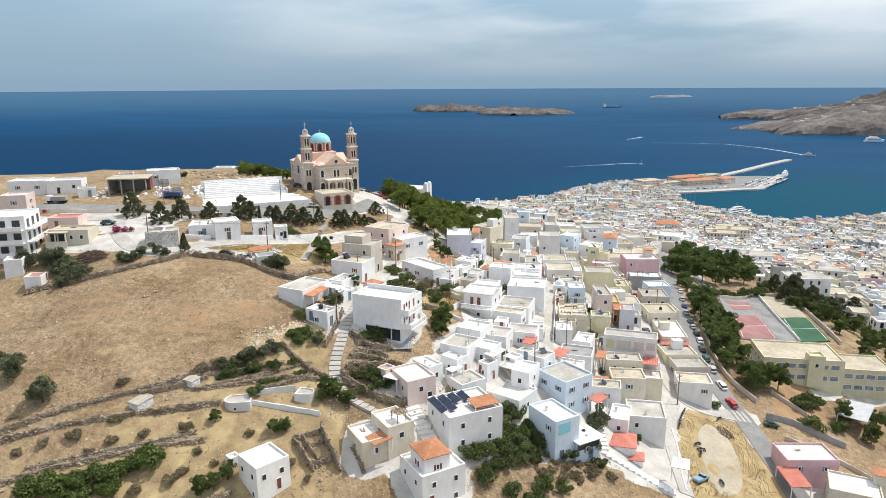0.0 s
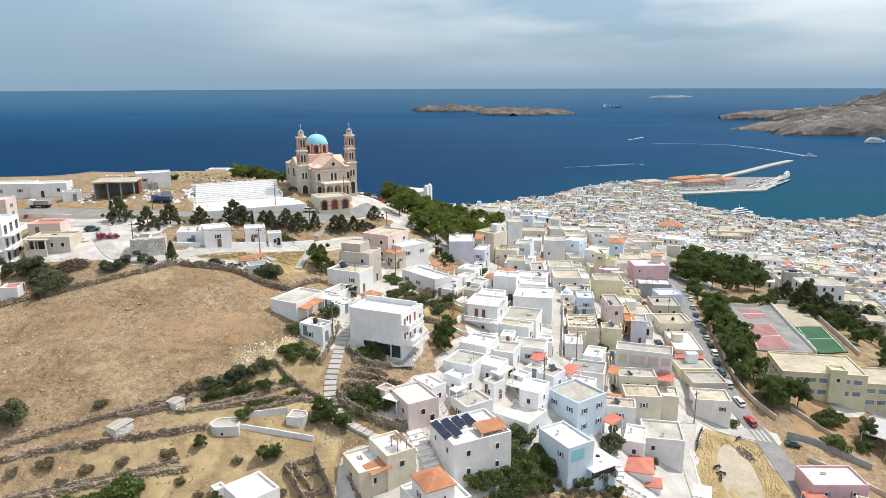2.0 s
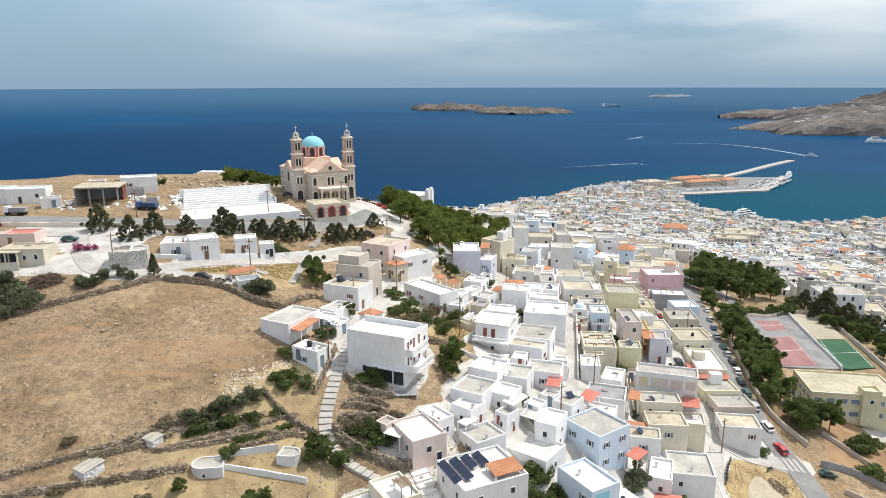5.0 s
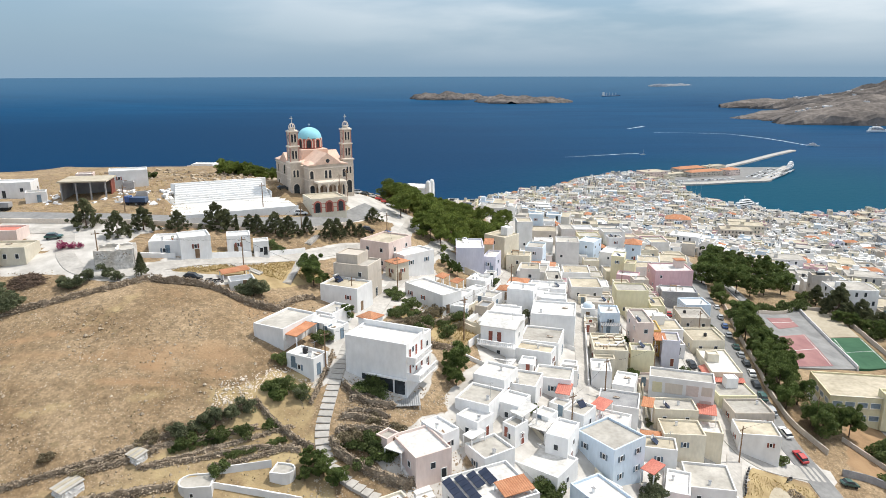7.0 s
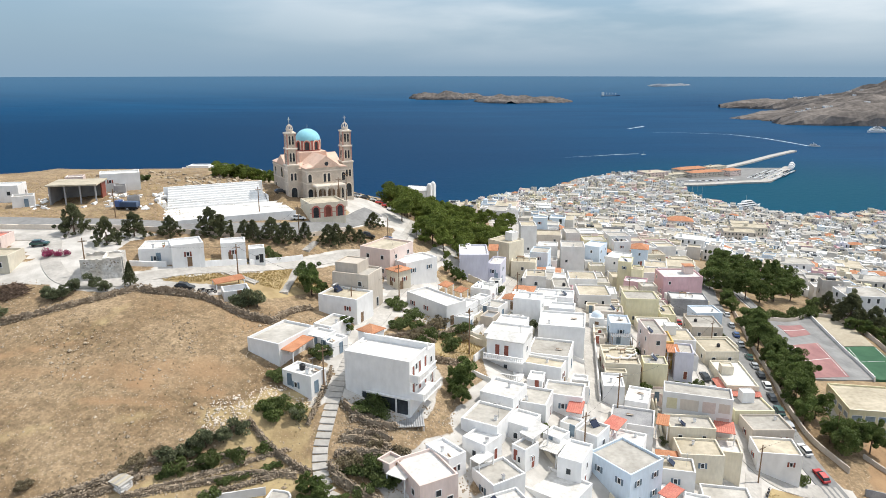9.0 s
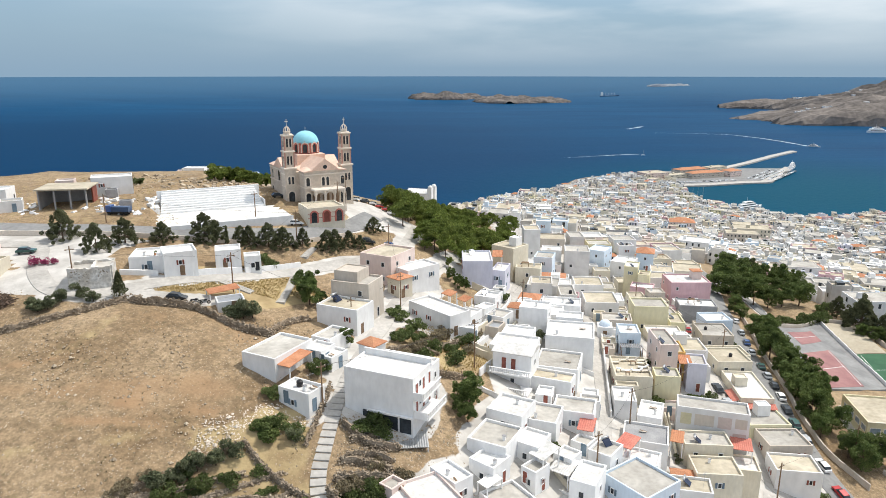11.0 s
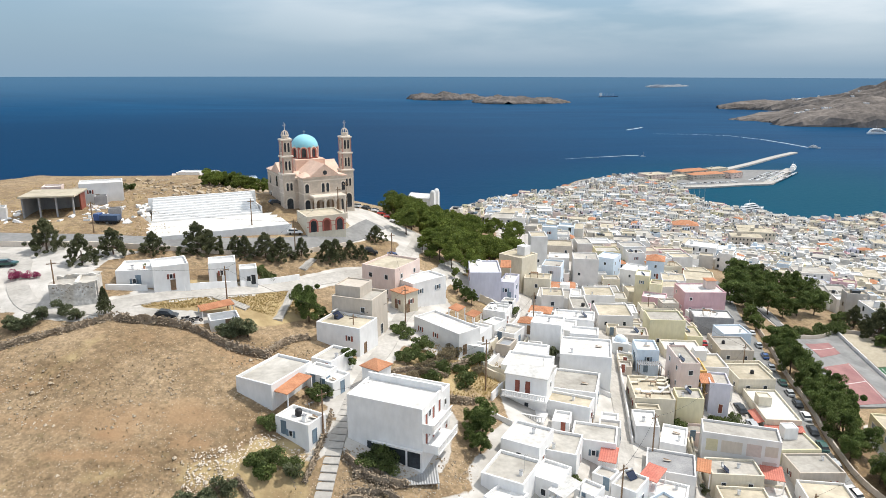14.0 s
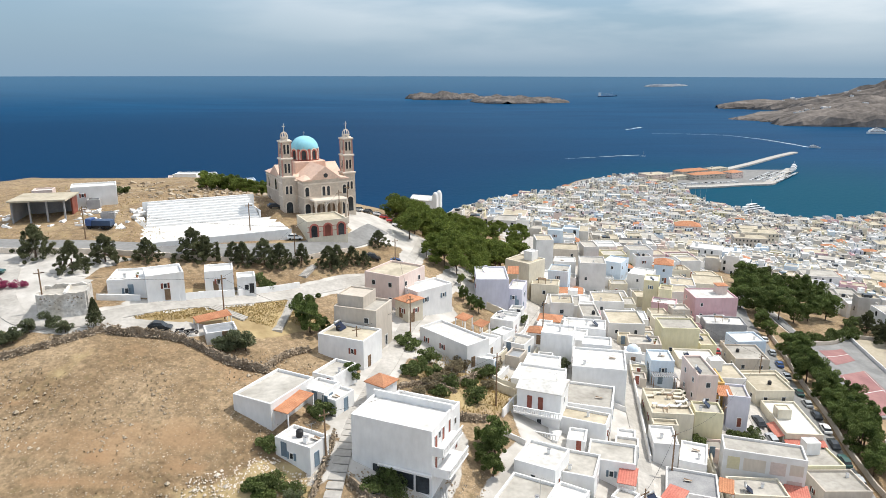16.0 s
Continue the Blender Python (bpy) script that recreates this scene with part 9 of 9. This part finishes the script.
for a, b in ((0, 5), (5, 9), (9, 8), (4, 0), (4, 2), (13, 10), (10, 11), (14, 7), (15, 14), (16, 17), (7, 6), (12, 0), (15, 18), (19, 4)):
    p0, p1 = pole_at(a), pole_at(b)
    g = Geo()
    pts = [p0.lerp(p1, k / 8) - Vector((0, 0, 0.7 * (1 - (k / 4 - 1) ** 2))) for k in range(9)]
    for q, r_ in zip(pts, pts[1:]):
        g.bar(q, r_, 0.02, 0, 4)
    tagged(new("overhead_cable", g.mesh("overhead_cable", BLACK)), "thin black overhead cable between poles", "cable", kind="structure")


# ---- hilltop yard, upper left ----
def open_shed():
    th = empty("open_shed", pose(-85.4, 189.4, gz(-85.4, 189.4) - 0.2, 0, 0, 12), "grey concrete open shed with a flat overhanging roof", "shed")
    part("roof", Geo().box(-5.4, 5.4, -5.0, 4.4, 4.2, 4.55, c=0.05).mesh("roof", ROOFTAN), th)
    part("back_wall", Geo().box(-5, 5, 3.8, 4.1, -0.5, 4.2).mesh("back_wall", GREY), th)
    part("side_wall", Geo().box(-5, -4.7, -4.4, 3.8, -0.5, 4.2).mesh("side_wall", GREY), th)
    part("side_wall", Geo().box(4.7, 5, 0.5, 3.8, -0.5, 4.2).mesh("side_wall", REDWOOD), th)
    for k in (-1.6, 1.6, 4.85):
        part("post", Geo().box(k - 0.15, k + 0.15, -4.5, -4.2, -0.5, 4.2).mesh("post", GREY), th)


open_shed()
house(-80.6, 200.5, 25, 9.0, 6.0, 136.4, GREYWHITE, ROOFWHITE, "long white house on the hilltop", win=3, fill=0.5)
house(-95.5, 184.5, 28, 4.4, 4.0, 133.4, GREYWHITE, ROOFCEM, "small whitewashed shed in a yard", fill=0.3)
house(-79.0, 196.6, 20, 2.6, 2.6, 133.8, GREY, ROOFCEM, "small grey concrete hut", openings=False)
house(-72.2, 188.4, 20, 2.6, 2.0, 132.6, GREY, ROOFCEM, "small grey stone hut in a yard", openings=False)
flats, flats_foot = house(-91.8, 144.6, 14, 9.0, 10.0, 133.6, WHITE, ROOFWHITE, "tall white apartment house with balconies", openings=False)
for k in range(3):
    z = 133.6 - flats_foot - 2.9 - 2.8 * k
    for m_, span in ((pose(4.5, 0, z, 0, 0, 90), 9.4), (pose(0, -5.0, z), 8.4)):
        bal = part("balcony", Geo().box(-span / 2, span / 2, -1.5, -0.01, -0.18, 0, c=0.02).mesh("balcony", WHITE), flats, m_)
        part("parapet", Geo().box(-span / 2, span / 2, -1.52, -1.4, 0.003, 0.85).mesh("parapet", WHITE), bal)
        for q in (-span / 3, 0, span / 3):
            part("balcony_door", opening_mesh("balcony_door", 1.7, 2.1, GREYWHITE, GLASS), flats, m_ @ pose(q, 0, 0.02))
house(-104.2, 190.5, 14, 9.0, 6.0, 134.9, WHITE, ROOFWHITE, "long white house on the hilltop", win=2, fill=0.6)
house(-114.0, 190.0, 10, 10.0, 7.0, 134.9, WHITE, ROOFWHITE, "white two-storey house on the hilltop", win=1)
house(-91.0, 199.0, 20, 4.0, 4.0, 135.6, ROSE, ROOFWHITE, "pale rose house on the hilltop", win=2)
house(-87.0, 158.4, 5, 7.0, 5.0, 130.4, ROSE, REDROOF, "low house with a red roof", win=3, fill=0.6)
house(-79.0, 130.6, 8, 3.2, 3.2, 123.6, WHITE, REDROOF, "small white house with a red roof", fill=0.4)
house(-86.6, 136.4, 20, 3.4, 4.0, 125.6, WHITE, ROOFWHITE, "small white house at the field's edge", fill=0.4)
house(-103.0, 165.6, 12, 6.0, 6.0, 134.6, ROSE, ROOFWHITE, "pale rose two-storey house by the road", win=1)
def stone_hut(x, y, rot, w, d, h, label):
    """A low whitewashed rubble hut under a tilted roof of sheets, with a dark doorway."""
    base = min(gz(x + a, y + b) for a in (-w / 2, w / 2) for b in (-d / 2, d / 2)) - 0.4
    th = empty("stone_hut", pose(x, y, base, 0, 0, rot), label, "hut")
    g, q = Geo().box(-w / 2, w / 2, -d / 2, d / 2, 0, h + 0.4), random.Random(int(abs(x) * 10))
    for k in range(90):
        e, u, z = q.uniform(0.06, 0.14), q.uniform(-0.48, 0.48), q.uniform(0.2, h + 0.3)
        for px_, py_ in (((u * w, -d / 2), (w / 2, u * d), (-w / 2, u * d))[k % 3],):
            g.box(px_ - e, px_ + e, py_ - e, py_ + e, z - e * 0.6, z + e * 0.6, 0, 0.02)
    part("wall", g.mesh("wall", GREYWHITE), th)
    for k in range(5):
        u0, u1 = -w / 2 - 0.15 + (w + 0.3) * k / 5, -w / 2 - 0.15 + (w + 0.3) * (k + 1) / 5 - 0.03
        part("roof_sheet", Geo().box(u0, u1, -d / 2 - 0.2, d / 2 + 0.2, 0, 0.07).moved(pose(0, 0, h + 0.52 + 0.02 * (k % 2), 7)).mesh("roof_sheet", ROOFTAN if k % 2 else ROOFCEM), th)
    part("doorway", Geo().box(-w / 2 - 0.17, -w / 2 - 0.14, -0.45, 0.45, 0.4, min(h, 2.0)).mesh("doorway", GLASS), th)
    return th


def round_hut(x, y, rot, w, d, h, label):
    """A low whitewashed hut with one rounded end and a parapet round its flat roof."""
    base = min(gz(x + a, y + b) for a in (-w / 2, w / 2) for b in (-d / 2, d / 2)) - 0.5
    th = empty("round_ended_hut", pose(x, y, base, 0, 0, rot), label, "hut")
    H_ = h + 0.5
    def ring(k):
        a, b = w / 2 - k, d / 2 - k
        return [(a, -b), (a, b), (-a + b, b)] + [(-a + b - b * math.sin(math.pi * j / 8), b * math.cos(math.pi * j / 8)) for j in range(1, 8)] + [(-a + b, -b)]
    out, inn = ring(0), ring(0.22)
    n_ = len(out)
    v = [(*q, 0) for q in out] + [(*q, H_) for q in out] + [(*q, H_) for q in inn] + [(*q, H_ - 0.22) for q in inn]
    f = [(j * n_ + (k + 1) % n_, j * n_ + k, j * n_ + n_ + k, j * n_ + n_ + (k + 1) % n_) for j in range(3) for k in range(n_)]
    part("wall", mesh("wall", v, f, GREYWHITE), th)
    part("roof", mesh("roof", [(*q, H_ - 0.22) for q in inn] + [(*q, H_ - 0.4) for q in inn], [tuple(range(n_ - 1, -1, -1)), tuple(range(n_, 2 * n_))], ROOFCEM), th)
    part("window", WINDOWS[0], th, pose(-0.3, -d / 2, 1.0) @ Matrix.Diagonal((0.6, 1, 0.6, 1)))
    part("door", DOORS[3], th, pose(w / 2, 0.2, 0.4, 0, 0, 90) @ Matrix.Diagonal((0.9, 1, 0.8, 1)))
    return th


round_hut(-30.4, 102.2, 8, 4.4, 3.2, 1.9, "low whitewashed hut with a rounded end")
round_hut(-19.8, 105.0, 170, 3.0, 2.6, 1.7, "tiny whitewashed hut beside a yard wall")
stone_hut(-45.2, 99.6, -32, 2.2, 2.8, 1.8, "small whitewashed stone field hut with sheet roof")
stone_hut(-38.8, 104.8, -30, 2.0, 1.6, 1.2, "half-ruined stone shelter on a terrace")
house(-28.6, 92.4, -46, 1.6, 1.6, 105.6, WHITE, ROOFWHITE, "tiny white outhouse beside a cube house", openings=False)
house(-36.0, 144.8, 25, 4.4, 3.6, 124.2, GREYWHITE, METAL, "low shed half hidden by bushes", fill=0.3)


# ---- white chapel beyond the pines ----
def chapel(x, y, z):
    th = empty("chapel", pose(x, y, z, 0, 0, -20), "small white chapel with twin domed bell turrets", "chapel")
    part("wall", Geo().box(-4, 4, -3, 3, -8, 4.6).mesh("wall", WHITE), th)
    part("roof", Geo().hip(-4, 4, -3, 3, 4.6, 1.2, 0.2, gable=True).mesh("roof", ROOFWHITE), th)
    for k in (-1, 1):
        t_ = part("turret", Geo().box(4.1, 5.7, k * 1.9 - 0.8, k * 1.9 + 0.8, -8, 6.4).mesh("turret", WHITE), th)
        part("turret_dome", Geo().turned(4.9, k * 1.9, [(0.85, 6.4)] + [(0.85 * math.cos(a), 6.6 + 0.9 * math.sin(a)) for a in (0, 0.4, 0.8, 1.2, 1.5)], 12).mesh("turret_dome", WHITE, True), t_)
    for q in (-2, 0, 2):
        part("arched_window", Geo().arch(0.8, 1.6, 0.1, -3.05, q, 1.4).mesh("arched_window", GLASS), th)


chapel(-9.5, 283.0, gz(-9.5, 283) + 2.6)
th = empty("domed_chapel", pose(33.4, 172.0, gz(33.4, 172.0), 0, 0, -10), "tiny white chapel with a pale blue dome", "chapel")
part("wall", Geo().box(-1.5, 1.5, -1.6, 1.6, -1, 2.6).mesh("wall", WHITE), th)
part("dome", Geo().turned(0, 0, [(1.2, 2.6)] + [(1.2 * math.cos(a), 2.7 + 1.1 * math.sin(a)) for a in (0, 0.4, 0.8, 1.2, 1.5)], 14).mesh("dome", BLUE, True), th)
part("door", DOORS[3], th, pose(0, -1.6, 0.05))


# ---- loose stones and dry tufts on the field ----
def scatter(name, n, area, make, mat, label, seed, keep):
    q = random.Random(seed)
    g = Geo()
    while n:
        x, y = q.uniform(area[0], area[1]), q.uniform(area[2], area[3])
        if keep(x, y):
            make(g, q, x, y, gz(x, y))
            n -= 1
    tagged(new(name, g.mesh(name, mat)), label, name.replace("_", " "), kind="stuff")


def stone(g, q, x, y, z):
    s = q.uniform(0.06, 0.2) * (2.2 if q.random() < 0.05 else 1)
    v = [(x + a * s * q.uniform(0.6, 1.2), y + b * s * q.uniform(0.6, 1.2), z + c * s * q.uniform(0.5, 0.9)) for a, b, c in ((1, 0, 0), (0, 1, 0), (-1, 0, 0), (0, -1, 0), (0, 0, 1), (0, 0, -1))]
    g.add(v, [(0, 1, 4), (1, 2, 4), (2, 3, 4), (3, 0, 4), (1, 0, 5), (2, 1, 5), (3, 2, 5), (0, 3, 5)])


def tuft(g, q, x, y, z):
    s = q.uniform(0.1, 0.26)
    for k in range(6):
        a = q.uniform(0, 6.28)
        g.add([(x + 0.3 * s * math.cos(a), y + 0.3 * s * math.sin(a), z - 0.05), (x + 0.3 * s * math.cos(a + 1.2), y + 0.3 * s * math.sin(a + 1.2), z - 0.05), (x + s * 0.6 * math.cos(a + 0.6), y + s * 0.6 * math.sin(a + 0.6), z + s)], [(0, 1, 2)])


wild = lambda x, y: (x < -17 or y < 104 or 137 < y < 158) and min(near_line(x, y, s) for s in STREETS) > 2.6 and clear(x, y, 0.1)
scatter("field_stones", 5200, (-85, -14, 78, 144), stone, ROCK, "loose stones scattered over dry soil", 5, wild)
scatter("dry_tufts", 1900, (-85, -14, 78, 144), tuft, SCRUB, "small dry tufts on bare soil", 6, wild)
scatter("garden_tufts", 1500, (-12, 60, 84, 160), tuft, STRAW, "straw-coloured grass tufts on rough ground", 8, lambda x, y: wild(x, y) and (y < 106 and x > 5 or -10 < x < 7))
scatter("hilltop_stones", 900, (-110, -45, 176, 232), stone, ROCK, "loose stones on the rocky hilltop", 9, lambda x, y: min(near_line(x, y, s) for s in STREETS) > 3 and clear(x, y, 0.1))
scatter("rubble", 420, (59.8, 63.4, 125.6, 130.6), lambda g, q, x, y, z: stone(g, q, x, y, z + max(0, 1.1 - 0.55 * math.hypot(x - 61.6, y - 128)) * q.random()), DRYSTONE, "heap of grey rubble at the edge of a lot", 14, lambda x, y: math.hypot((x - 61.6) / 0.7, y - 128) < 2.4)
scatter("garden_rubble", 1500, (-16, 4, 100, 122), stone, ROCK, "loose stones on dry garden terraces", 15, lambda x, y: room_for((x, y, 1, 0, 0.2, 0.2), 0.0) and near_line(x, y, STAIR_PATH) > 1.7)
scatter("lot_grass", 2600, (46, 66, 104, 134), tuft, STRAW, "tall straw-coloured grass round a dusty lot", 16, lambda x, y: (math.hypot((x - 56.4) / 3.6, (y - 118.5) / 9.5) > 1 or math.hypot((x - 51.5) / 1.6, (y - 122) / 6) < 1) and near_line(x, y, MAIN_ROAD) > 2.9 and x > np.interp(y, (105, 111, 118, 123, 131), (46.9, 47.4, 49.2, 49.6, 54)) and y < 131.5)
scatter("bank_rubble", 1200, (6, 34, 88, 107), stone, ROCK, "loose stones and rubble on a scrubby bank", 18, lambda x, y: room_for((x, y, 1, 0, 0.2, 0.2), 0.0))


# brushwood heap by the olive trees, rubble round the open shed
def stick(g, q, x, y, z):
    a, e, t_ = q.uniform(0, 6.28), q.uniform(0.5, 1.2), q.uniform(-0.2, 0.2)
    h_ = max(0.1, 1.3 - 0.4 * math.hypot(x + 72.6, y - 140.4)) * q.random()
    g.bar((x - e * math.cos(a), y - e * math.sin(a), z + h_ - t_), (x + e * math.cos(a), y + e * math.sin(a), z + h_ + t_), 0.05, 0, 4)


scatter("brushwood_heap", 420, (-76, -69, 137.6, 143), stick, BARK, "heap of dry cut branches beside olive trees", 22, lambda x, y: math.hypot((x + 72.6) / 1.3, y - 140.4) < 2.3)


def slab_stone(g, q, x, y, z):
    s_, m_ = q.uniform(0.3, 0.9), pose(x, y, z, q.uniform(-25, 25), q.uniform(-25, 25), q.uniform(0, 180))
    k = Geo().box(-s_, s_, -s_ * 0.6, s_ * 0.6, -0.2, s_ * q.uniform(0.2, 0.7), c=0.06).moved(m_)
    g.add(k.v, k.f, 0)


scatter("concrete_rubble", 70, (-96, -66, 181, 196), slab_stone, GREYWHITE, "broken pale concrete blocks on the hilltop", 23, lambda x, y: clear(x, y, 0.3) and math.hypot(x + 85.4, y - 189.4) > 6.5)
scatter("hill_grass", 3200, (-112, -44, 176, 232), tuft, STRAW, "straw-coloured grass on the stony hilltop", 24, lambda x, y: min(near_line(x, y, s) for s in STREETS) > 3 and clear(x, y, 0.1))
scatter("rock_outcrops", 230, (-100, -44, 197, 232), lambda g, q, x, y, z: [stone(g, q, x + q.uniform(-1, 1), y + q.uniform(-1, 1), z + 0.25 * e) for e in (0.2, 0.6, 1.0)] + [slab_stone(g, q, x, y, z)], ROCK, "weathered brown rock outcrops along the ridge", 26, lambda x, y: clear(x, y, 1.0) and y > 205 - 0.1 * (x + 70))
scatter("verge_grass", 3600, (-51, -20, 145, 165), tuft, STRAW, "dry golden grass on the road verges", 27, lambda x, y: (abs((x + 45) * 0.55 - (y - 149.0)) < 2.2 and x < -38.5 or -39 < x < -30.2 and y > 152 or math.hypot(x + 26, (y - 158.5) / 1.2) < 3.2) and min(near_line(x, y, s) for s in STREETS) > 1.75 and clear(x, y, 0.1))
scatter("garden_grass", 2200, (-9, 9, 136, 157), tuft, STRAW, "dry golden grass in an old garden", 28, lambda x, y: math.hypot((x - 0.5) / 8.5, (y - 146) / 9.5) < 1 and room_for((x, y, 1, 0, 0.2, 0.2), 0.0))
scatter("bank_stones", 900, (-32, -17, 109, 122), stone, STONETRIM, "pale rubble spilled down a dry bank", 29, lambda x, y: abs(y - 118.6 - 0.55 * (x + 25)) < 3.2 and clear(x, y, 0.1))
